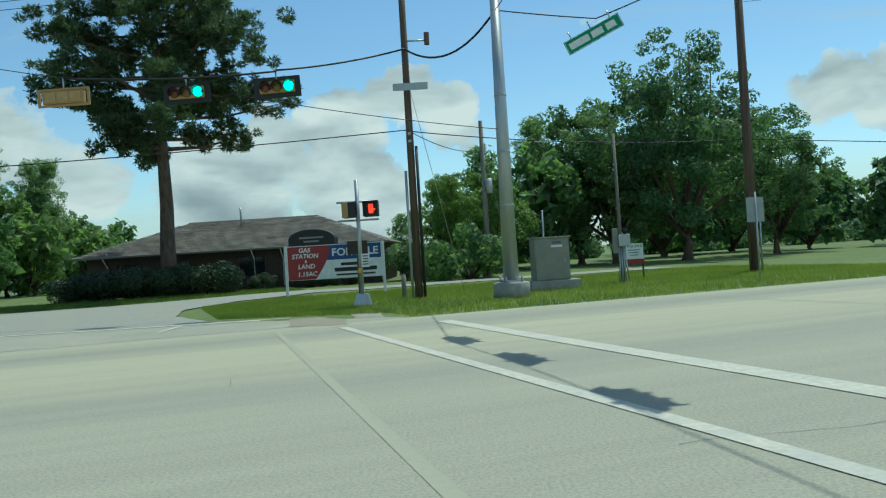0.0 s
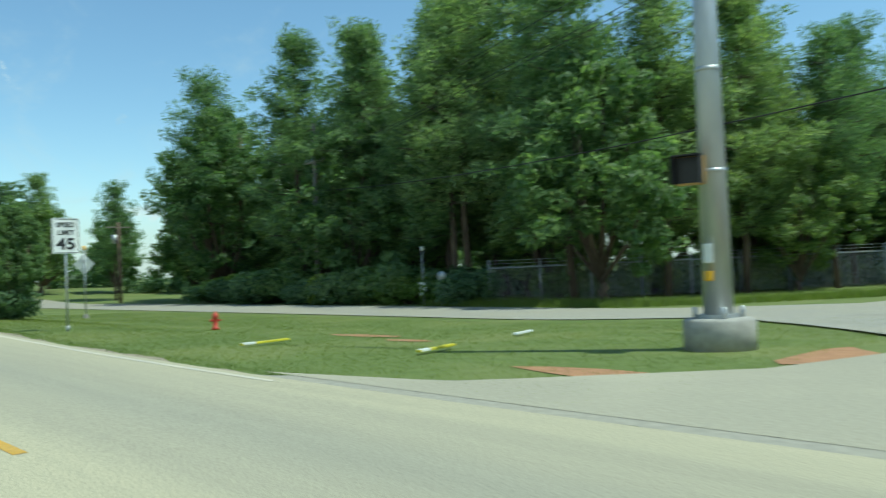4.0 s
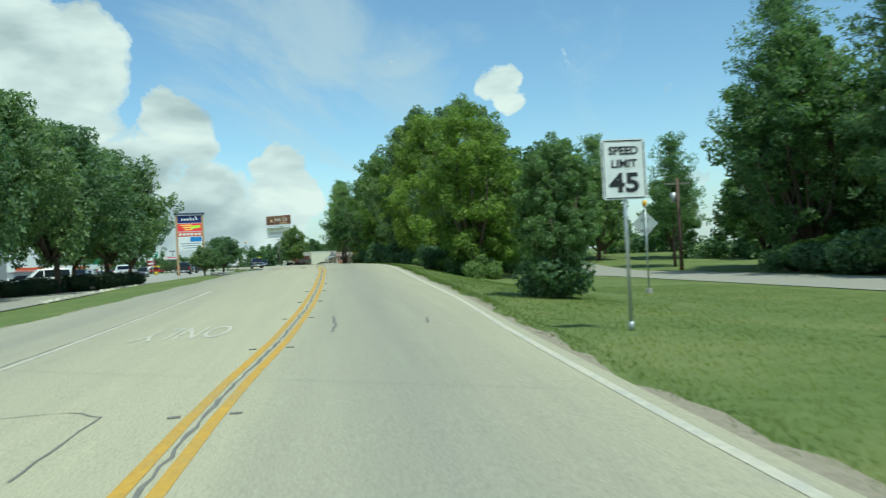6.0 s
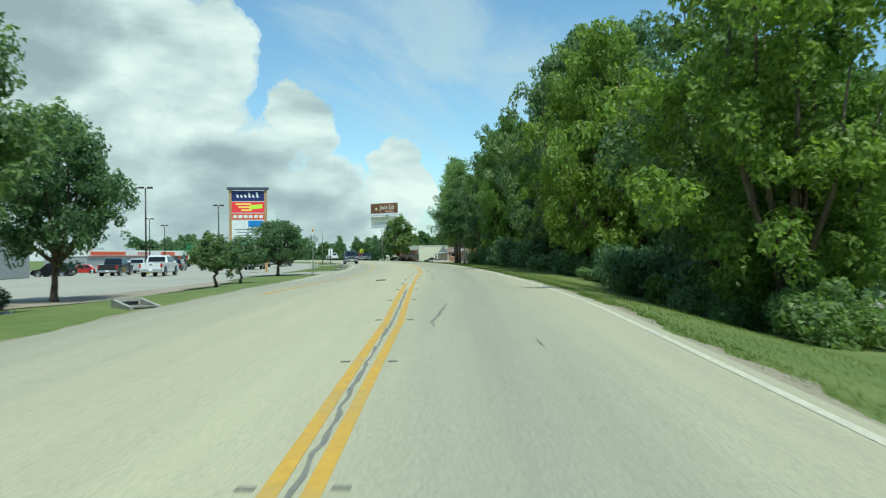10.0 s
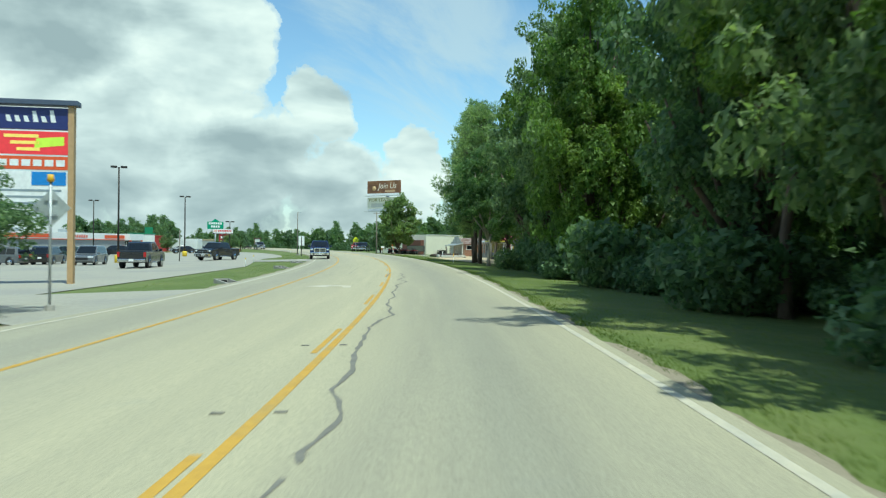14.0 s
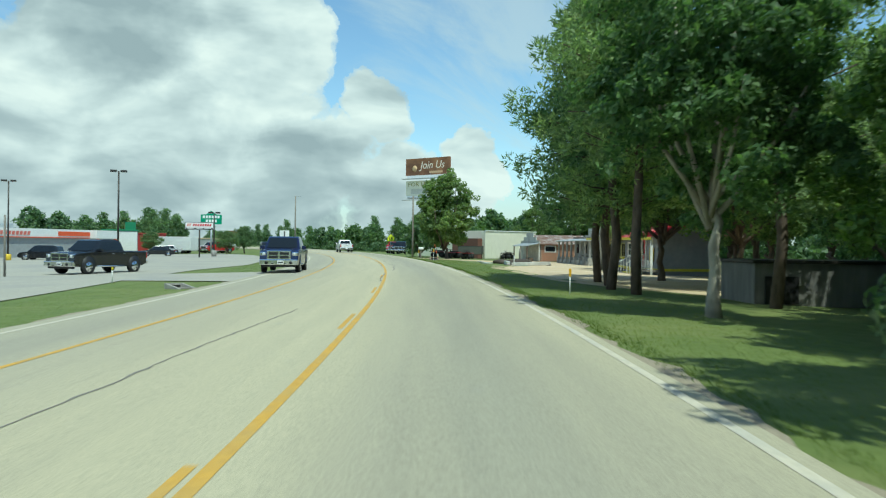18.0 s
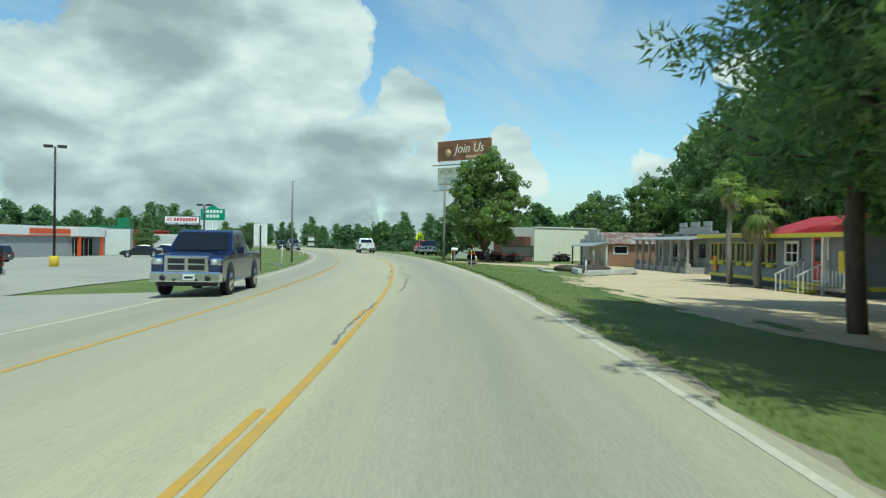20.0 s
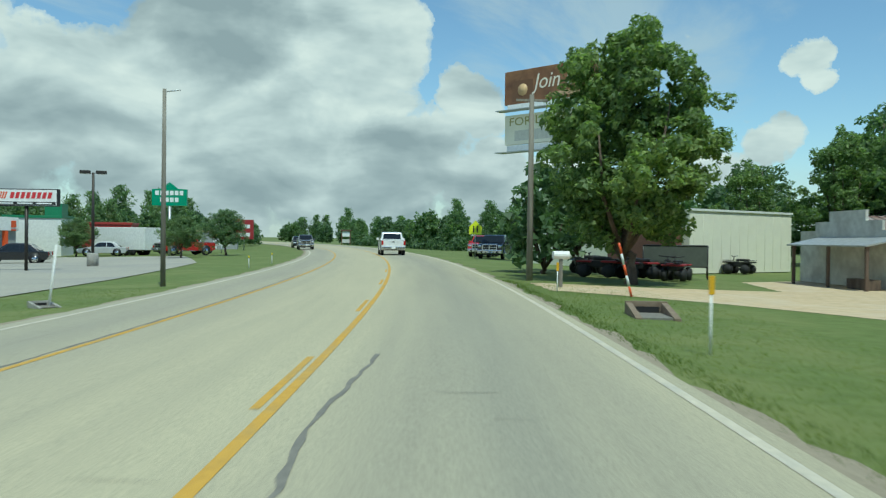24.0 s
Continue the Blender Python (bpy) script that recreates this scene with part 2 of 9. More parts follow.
def lane_asphalt(name, stops):
    """Worn asphalt whose tone follows the lanes: the map's first coordinate is the distance from the axis in metres."""
    m = bpy.data.materials.new(name)
    m.use_nodes = True
    n = Nodes(m.node_tree)
    out = n.add("ShaderNodeOutputMaterial")
    p = n.add("ShaderNodeBsdfPrincipled", Roughness=0.92, Specular_IOR_Level=0.35)
    uv = n.add("ShaderNodeUVMap").outputs[0]
    pos = n.add("ShaderNodeNewGeometry").outputs["Position"]
    sep = n.add("ShaderNodeSeparateXYZ", Vector=uv)
    lanes = n.add("ShaderNodeVectorMath", dict(operation="MULTIPLY"), **{"0": uv, "1": (1.0, 0.045, 1.0)}).outputs[0]
    wander = n.math("MULTIPLY", n.math("SUBTRACT", n.noise(lanes, 1.3, 3.0), 0.5), 0.8)
    u = n.math("DIVIDE", n.math("ADD", n.math("ADD", sep.outputs["X"], wander), 10.0), 14.0)
    col = n.ramp(u, [((o + 10.0) / 14.0, c) for o, c in stops], True)
    broad = n.noise(lanes, 2.2, 4.0, 0.6)
    col = n.mix(1.0, col, n.ramp(broad, [(0.3, (0.93, 0.93, 0.94)), (0.7, (1.06, 1.055, 1.04))]), "MULTIPLY")
    grain = n.noise(pos, 38.0, 4.0, 0.8)
    col = n.mix(1.0, col, n.ramp(grain, [(0.37, (0.77, 0.77, 0.79)), (0.5, (1.0, 1.0, 1.0)), (0.63, (1.18, 1.18, 1.16))]), "MULTIPLY")
    stain = n.ramp(n.noise(pos, 0.7, 5.0, 0.65), [(0.62, (0, 0, 0)), (0.8, (0.3, 0.3, 0.3))], True)
    col = n.mix(stain, col, rgb(0.30, 0.295, 0.27))
    n.put(p, "Base Color", col)
    b = n.add("ShaderNodeBump", Strength=0.10, Distance=0.01, Height=n.noise(pos, 120.0, 3.0, 0.6))
    n.put(p, "Normal", b.outputs[0])
    n.tree.links.new(p.outputs[0], out.inputs["Surface"])
    return m


M_HIGHWAY = lane_asphalt("highway_asphalt", [(-9.2, (0.367, 0.340, 0.255)), (-7.6, (0.377, 0.350, 0.260)), (-6.2, (0.337, 0.315, 0.242)), (-4.9, (0.393, 0.360, 0.260)), (-3.1, (0.439, 0.399, 0.277)), (-1.5, (0.449, 0.409, 0.282)),
                                            (-0.4, (0.367, 0.340, 0.251)), (0.5, (0.321, 0.303, 0.233)), (1.3, (0.362, 0.335, 0.246)), (2.2, (0.418, 0.382, 0.268)), (3.0, (0.418, 0.379, 0.264))])
M_LOT = material("lot_concrete", (0.40, 0.375, 0.305), (0.33, 0.31, 0.26), 6.0, 0.9, 0.2, 60.0, spots=(0.26, 0.255, 0.25), spot_scale=0.15)
M_SIDE = material("side_asphalt", (0.375, 0.348, 0.275), (0.285, 0.268, 0.215), 8.0, 0.9, 0.25, 80.0, spots=(0.30, 0.29, 0.27), spot_scale=0.3)
M_GRASS_SOIL = material("mown_grass", (0.136, 0.178, 0.040), (0.104, 0.142, 0.032), 3.0, 0.9, 0.3, 40.0, spots=(0.205, 0.215, 0.072), spot_scale=0.35, spot_amt=0.5)
M_DIRT = material("bare_dirt", (0.60, 0.465, 0.29), (0.47, 0.355, 0.215), 3.0, 0.95, 0.4, 30.0, spots=(0.58, 0.49, 0.36), spot_scale=0.5)
M_SHOULDER = material("gravel_shoulder", (0.35, 0.30, 0.215), (0.25, 0.212, 0.15), 14.0, 0.95, 0.4, 60.0)
M_YELLOW = material("yellow_road_paint", (0.62, 0.36, 0.045), (0.50, 0.29, 0.05), 12.0, 0.7, 0.1, 80.0, spots=(0.40, 0.30, 0.12), spot_scale=1.2, spot_amt=0.5)
M_WHITE_P = material("white_road_paint", (0.64, 0.58, 0.45), (0.48, 0.44, 0.34), 12.0, 0.7, 0.1, 80.0, spots=(0.42, 0.41, 0.37), spot_scale=1.5, spot_amt=0.5)
M_TAR = material("crack_sealant", (0.235, 0.218, 0.182), (0.165, 0.154, 0.132), 10.0, 0.8)
M_PALEBARK = material("pale_bark", (0.42, 0.38, 0.31), (0.26, 0.235, 0.19), 6.0, 0.95, 0.5, 18.0, stretch=(1, 1, 0.3))
M_FAINT = material("worn_track", (0.402, 0.368, 0.264), (0.375, 0.345, 0.25), 14.0, 0.9)
M_BARK = material("rough_bark", (0.17, 0.125, 0.09), (0.07, 0.05, 0.04), 6.0, 0.95, 0.9, 14.0, stretch=(1, 1, 0.25))
M_PINEBARK = material("pine_bark", (0.17, 0.122, 0.09), (0.065, 0.048, 0.038), 5.0, 0.95, 1.0, 10.0, stretch=(1, 1, 0.3))
M_LEAF = leaf_material("broad_leaves", (0.090, 0.154, 0.071), (0.162, 0.246, 0.107), (0.260, 0.349, 0.154), 0.5)
M_LEAF_B = leaf_material("bright_leaves", (0.110, 0.173, 0.042), (0.194, 0.278, 0.069), (0.289, 0.378, 0.105), 0.5)
M_LEAF_D = leaf_material("dark_leaves", (0.085, 0.143, 0.083), (0.149, 0.225, 0.122), (0.235, 0.321, 0.174), 0.48)
M_NEEDLE = leaf_material("pine_needles", (0.128, 0.196, 0.112), (0.222, 0.312, 0.166), (0.330, 0.420, 0.216), 0.50)
M_NEEDLE_D = leaf_material("dark_pine_needles", (0.042, 0.072, 0.044), (0.076, 0.118, 0.066), (0.118, 0.164, 0.090), 0.34)
M_HEDGE = leaf_material("dark_hedge_leaves", (0.024, 0.044, 0.022), (0.042, 0.070, 0.032), (0.068, 0.104, 0.046), 0.2)
M_CONC = material("weathered_concrete", (0.42, 0.40, 0.36), (0.30, 0.29, 0.26), 8.0, 0.9, 0.4, 40.0, spots=(0.25, 0.24, 0.21), spot_scale=1.4)
M_GALV = material("galvanised_steel", (0.50, 0.52, 0.53), (0.40, 0.42, 0.43), 6.0, 0.45, 0.05, 40.0, metal=0.6, stretch=(1, 1, 0.2))
M_WOODPOLE = material("weathered_pole_wood", (0.16, 0.11, 0.08), (0.07, 0.05, 0.04), 7.0, 0.9, 0.5, 30.0, stretch=(1, 1, 0.08))
M_GREYWOOD = material("grey_pole_wood", (0.27, 0.25, 0.21), (0.16, 0.145, 0.12), 7.0, 0.9, 0.4, 30.0, stretch=(1, 1, 0.08))
M_SHINGLE = material("asphalt_shingles", (0.195, 0.168, 0.135), (0.115, 0.10, 0.082), 7.0, 0.95, 0.6, 25.0, spots=(0.28, 0.25, 0.21), spot_scale=0.7, island=0.22)
M_DARKBRICK = material("dark_brick", (0.085, 0.06, 0.05), (0.05, 0.036, 0.03), 9.0, 0.9, 0.3, 40.0)
M_BLACK = plain("black_plastic", (0.015, 0.015, 0.016), 0.5)
M_RUBBER = plain("black_rubber", (0.02, 0.02, 0.021), 0.75)
M_TAN = plain("tan_signal_housing", (0.42, 0.27, 0.10), 0.55)
M_WHITE = plain("white_paint", (0.78, 0.78, 0.75), 0.5)
M_SIGNWHITE = plain("white_sign_sheet", (0.80, 0.81, 0.80), 0.4)
M_INK = plain("black_sign_ink", (0.02, 0.02, 0.022), 0.5)
M_GREENSIGN = plain("green_sign_sheet", (0.015, 0.27, 0.14), 0.4)
M_REDSIGN = plain("dark_red_sign", (0.30, 0.025, 0.03), 0.45)
M_BLUESIGN = plain("blue_sign", (0.02, 0.07, 0.26), 0.45)
M_NAVY = plain("navy_sign", (0.02, 0.03, 0.15), 0.45)
M_YELLOWS = plain("yellow_sign_sheet", (0.80, 0.62, 0.03), 0.45)
M_ORANGE = plain("orange_red_paint", (0.70, 0.10, 0.025), 0.5)
M_REFL = plain("amber_reflector", (0.75, 0.42, 0.03), 0.3)
M_CAB = material("tan_grey_cabinet", (0.30, 0.29, 0.245), (0.24, 0.235, 0.20), 3.0, 0.5, 0.05, 30.0, metal=0.3)
M_WIRE = plain("black_cable", (0.012, 0.012, 0.014), 0.6)
M_HYDRANT = plain("red_hydrant_paint", (0.50, 0.055, 0.03), 0.5)
M_GLASS_D = plain("dark_window_glass", (0.012, 0.015, 0.018), 0.06)
M_GREEN_LIT = plain("lit_green_lens", (0.0, 0.95, 0.55), 0.3, emit=3.0)
M_RED_LIT = plain("lit_red_hand", (0.95, 0.05, 0.02), 0.3, emit=1.6)
M_LENS_R = plain("unlit_red_lens", (0.16, 0.05, 0.03), 0.2)
M_LENS_Y = plain("unlit_yellow_lens", (0.20, 0.13, 0.04), 0.2)
M_CHROME = plain("chrome", (0.75, 0.76, 0.78), 0.12, 1.0)

# ---------------------------------------------------------------- plan of the road
# heading of the road's axis along its length, degrees (mathematical), and the point at s = 0
HEAD = [(-400, -160.35), (10, -160.35), (20, -159.55), (34, -159.25), (48, -159.89), (60, -159.28), (75, -157.73), (90, -156.28), (105, -155.03), (120, -153.45), (135, -151.94), (150, -150.55), (165, -148.92), (171, -148.40), (220, -142.80), (300, -134.00), (420, -122.00), (700, -100.00)]
STEP = 2.0
_S = np.arange(-400, 700 + STEP, STEP)
_H = np.radians(np.interp(_S, [h[0] for h in HEAD], [h[1] for h in HEAD]))
_X = np.concatenate([[0], np.cumsum(np.cos((_H[1:] + _H[:-1]) / 2) * STEP)])
_Y = np.concatenate([[0], np.cumsum(np.sin((_H[1:] + _H[:-1]) / 2) * STEP)])
_X += -22.92 - np.interp(0, _S, _X)
_Y += 8.59 - np.interp(0, _S, _Y)


def smooth01(a, b, v):
    k = min(1.0, max(0.0, (v - a) / (b - a)))
    return k * k * (3 - 2 * k)


_G = np.array([0.022 * smooth01(-12, 12, s) * (1.0 - smooth01(38, 62, s)) for s in _S])
_Z = np.concatenate([[0], np.cumsum((_G[1:] + _G[:-1]) / 2 * STEP)])


def gz(s, off):
    """Height of the land: the road climbs from the junction to a crest; past it the carriageway leans to the inside of the curve and both verges fall away."""
    w, rise = smooth01(45, 75, s), float(np.interp(s, _S, _Z))
    bank = smooth01(-10, 5, s) * (1.0 - smooth01(52, 82, s))  # where the road runs on a low bank
    if off < 0:
        return rise * (1.0 - 0.5 * bank * smooth01(8.0, 14.0, -off)) + w * (0.03 * max(off, -9.5) + 0.025 * min(0.0, max(off, -60) + 9.5))
    return rise * (1.0 - bank * smooth01(3.0, 8.5, off)) - 0.35 * bank * smooth01(5.0, 15.0, off) - w * 0.035 * min(max(off - 3.6, 0.0), 11.0)


def rd(s, off, dz=0.0):
    """A place at s metres along the road, off metres to the right of the axis."""
    h = np.interp(s, _S, _H)
    return Vector((float(np.interp(s, _S, _X) + sin(h) * off), float(np.interp(s, _S, _Y) - cos(h) * off), gz(s, off) + dz))


def rh(s):
    """Heading of the road at s, degrees."""
    return float(np.degrees(np.interp(s, _S, _H)))


# ---------------------------------------------------------------- mesh tools
def mesh_ob(name, verts, faces, mat, parent=None, smooth=False):
    me = bpy.data.meshes.new(name)
    me.from_pydata([tuple(v) for v in verts], [], faces)
    me.materials.append(mat)
    if smooth:
        me.polygons.foreach_set("use_smooth", [True] * len(me.polygons))
    me.update()
    ob = new(name, me)
    if parent is not None:
        ob.parent = parent
    return ob


def part(name, bm, mat, parent=None, label="", smooth=False):
    me = bpy.data.meshes.new(name)
    bm.to_mesh(me)
    bm.free()
    me.materials.append(mat)
    if smooth:
        me.polygons.foreach_set("use_smooth", [True] * len(me.polygons))
    ob = new(name, me)
    if parent is not None:
        ob.parent = parent
    if label:
        ob["label"] = label
    return ob


def thing(name, m, label, category, group="", kind=""):
    ob = new(name)
    ob.empty_display_size = 0.3
    ob.matrix_world = m
    return tagged(ob, label, category, group, kind)


def plot(s):
    """The plots beside the bend lie along a line that leaves the axis slightly to the left."""
    return float(np.interp(s, (90, 110, 150, 200, 300), (0.0, -0.35, -0.75, -1.0, -1.2)))


def at(s, off, turn=0.0, dz=0.0):
    """A pose on the land beside the road; local +x runs along the road, +y to its left."""
    p = rd(s, off + plot(s), dz)
    return pose(p.x, p.y, p.z, 0, 0, rh(s) + turn)


def add_box(bm, c, size, bevel=0.0, rot=None):
    m = Matrix.Translation(c) @ (rot or Matrix()) @ Matrix.Diagonal((*size, 1))
    g = bmesh.ops.create_cube(bm, size=1.0, matrix=m)
    if bevel:
        es = {e for v in g["verts"] for e in v.link_edges}
        bmesh.ops.bevel(bm, geom=list(es), offset=bevel, segments=2, affect="EDGES", profile=0.6)
    return g


def box(name, c, size, mat, parent=None, bevel=0.0, rot=None, label=""):
    bm = bmesh.new()
    add_box(bm, c, size, bevel, rot)
    return part(name, bm, mat, parent, label)


def tube(bm, pts, radii, sides=10, cap=True):
    """A tapered tube through points."""
    rings, prev = [], None
    for i, (p, r) in enumerate(zip(pts, radii)):
        p = Vector(p)
        d = (Vector(pts[min(i + 1, len(pts) - 1)]) - Vector(pts[max(i - 1, 0)])).normalized()
        u = d.orthogonal().normalized() if prev is None else (prev - d * prev.dot(d)).normalized()
        prev = u
        v = d.cross(u)
        rings.append([bm.verts.new(p + (u * cos(2 * pi * k / sides) + v * sin(2 * pi * k / sides)) * r) for k in range(sides)])
    for a, b in zip(rings, rings[1:]):
        for k in range(sides):
            bm.faces.new((a[k], a[(k + 1) % sides], b[(k + 1) % sides], b[k]))
    if cap:
        bm.faces.new(rings[0][::-1])
        bm.faces.new(rings[-1])


def rod(name, pts, radii, mat, parent=None, sides=10, label=""):
    bm = bmesh.new()
    if not isinstance(radii, (list, tuple)):
        radii = [radii] * len(pts)
    tube(bm, pts, radii, sides)
    return part(name, bm, mat, parent, label, smooth=True)


def plate(name, outline, thick, mat, parent=None, m=None, label=""):
    """An outline in the local x-z plane, given thickness along y."""
    bm = bmesh.new()
    f = [bm.verts.new((x, 0, z)) for x, z in outline]
    face = bm.faces.new(f)
    r = bmesh.ops.extrude_face_region(bm, geom=[face])
    bmesh.ops.translate(bm, vec=(0, thick, 0), verts=[v for v in r["geom"] if isinstance(v, bmesh.types.BMVert)])
    bmesh.ops.recalc_face_normals(bm, faces=bm.faces)
    ob = part(name, bm, mat, parent, label)
    if m is not None:
        ob.matrix_local = m
    return ob


def rect(w, h, r=0.0, n=4, cx=0.0, cz=0.0):
    """A rectangle with rounded corners."""
    if r <= 0:
        return [(cx - w / 2, cz - h / 2), (cx + w / 2, cz - h / 2), (cx + w / 2, cz + h / 2), (cx - w / 2, cz + h / 2)]
    out = []
    for k, (sx, sz) in enumerate(((1, -1), (1, 1), (-1, 1), (-1, -1))):
        for i in range(n + 1):
            a = -pi / 2 + k * pi / 2 + i / n * pi / 2
            out.append((cx + sx * (w / 2 - r) + r * cos(a), cz + sz * (h / 2 - r) + r * sin(a)))
    return out


def words(name, text, size, mat, parent, m, extrude=0.004, width=None, shear=0.0, bold=0.0):
    """Lettering turned into a mesh; local x to the right, y up."""
    cu = bpy.data.curves.new(name, "FONT")
    cu.body, cu.size, cu.align_x, cu.align_y, cu.extrude, cu.shear, cu.offset = text, size, "CENTER", "CENTER", extrude, shear, bold
    cu.resolution_u = 3
    tmp = bpy.data.objects.new(name, cu)
    scene.collection.objects.link(tmp)
    bpy.context.view_layer.update()
    me = bpy.data.meshes.new_from_object(tmp.evaluated_get(bpy.context.evaluated_depsgraph_get()))
    bpy.data.objects.remove(tmp)
    bpy.data.curves.remove(cu)
    if width:
        w = max(v.co.x for v in me.vertices) - min(v.co.x for v in me.vertices)
        me.transform(Matrix.Diagonal((width / w, 1, 1, 1)))
    me.materials.clear()
    me.materials.append(mat)
    ob = new(name, me)
    ob.parent = parent
    ob.matrix_local = m
    return ob


def ribbon(name, s0, s1, left, right, dz, mat, step=2.0, parent=None, cols=4):
    """A strip of surface along the road; left and right are offsets or functions of s."""
    f = lambda v, s: v(s) if callable(v) else v
    n = max(2, int((s1 - s0) / step) + 1)
    verts, faces = [], []
    for i in range(n):
        s = s0 + (s1 - s0) * i / (n - 1)
        a, b = f(left, s), f(right, s)
        for c in range(cols):
            verts.append(rd(s, a + (b - a) * c / (cols - 1), dz))
    for i in range(n - 1):
        for c in range(cols - 1):
            k = i * cols + c
            faces.append((k, k + 1, k + cols + 1, k + cols))
    ob = mesh_ob(name, verts, faces, mat, parent)
    # the surface map runs in metres: across the road, then along it
    uv = ob.data.uv_layers.new(name="UVMap")
    co = np.array([(f(left, s0 + (s1 - s0) * i / (n - 1)) * (1 - c / (cols - 1)) + f(right, s0 + (s1 - s0) * i / (n - 1)) * c / (cols - 1), s0 + (s1 - s0) * i / (n - 1)) for i in range(n) for c in range(cols)])
    uv.data.foreach_set("uv", co[[v for q in faces for v in q]].ravel())
    return ob


# ---------------------------------------------------------------- trees
def leaf_mesh(name, centres, radii, count, size, mat, rng, droop=0.0, thin=1.0, needles=False, upward=0.35):
    """Many small pointed leaves gathered in clumps round the given centres."""
    centres, radii = np.asarray(centres, float), np.asarray(radii, float)
    w = radii ** 2
    pick = rng.choice(len(centres), count, p=w / w.sum())
    d = rng.normal(size=(count, 3))
    d /= np.linalg.norm(d, axis=1)[:, None]
    rad = rng.uniform(0.55, 1.08, count) ** 0.6
    p = centres[pick] + d * (radii[pick] * rad)[:, None] * np.array([1, 1, 0.75])
    nrm = d + rng.normal(size=(count, 3)) * 0.6 + np.array([0, 0, upward])
    nrm /= np.linalg.norm(nrm, axis=1)[:, None]
    a = np.cross(nrm, rng.normal(size=(count, 3)))
    a /= np.linalg.norm(a, axis=1)[:, None]
    if needles:
        a = d + rng.normal(size=(count, 3)) * 0.45 + np.array([0, 0, 0.3])
        a /= np.linalg.norm(a, axis=1)[:, None]
    b = np.cross(nrm, a)
    b /= np.linalg.norm(b, axis=1)[:, None] + 1e-9
    ln = size * rng.uniform(0.6, 1.4, count)[:, None]
    wd = ln * 0.5 * thin
    v = np.stack([p - a * ln * 0.5 + b * wd * 0.7, p + a * ln * 0.55 - np.array([0, 0, 1]) * ln * droop, p - a * ln * 0.35 - b * wd * 0.7], 1).reshape(-1, 3)
    me = bpy.data.meshes.new(name)
    me.vertices.add(len(v))
    me.vertices.foreach_set("co", v.ravel())
    idx = np.arange(len(v))
    me.loops.add(len(v))
    me.loops.foreach_set("vertex_index", idx)
    me.polygons.add(count)
    me.polygons.foreach_set("loop_start", idx[::3])
    me.polygons.foreach_set("loop_total", np.full(count, 3))
    me.materials.append(mat)
    me.update(calc_edges=True)
    return me


def limb_mesh(name, limbs, mat, sides=8):
    bm = bmesh.new()
    for pts, radii in limbs:
        tube(bm, pts, radii, sides)
    me = bpy.data.meshes.new(name)
    bm.to_mesh(me)
    bm.free()
    me.materials.append(mat)
    me.polygons.foreach_set("use_smooth", [True] * len(me.polygons))
    return me


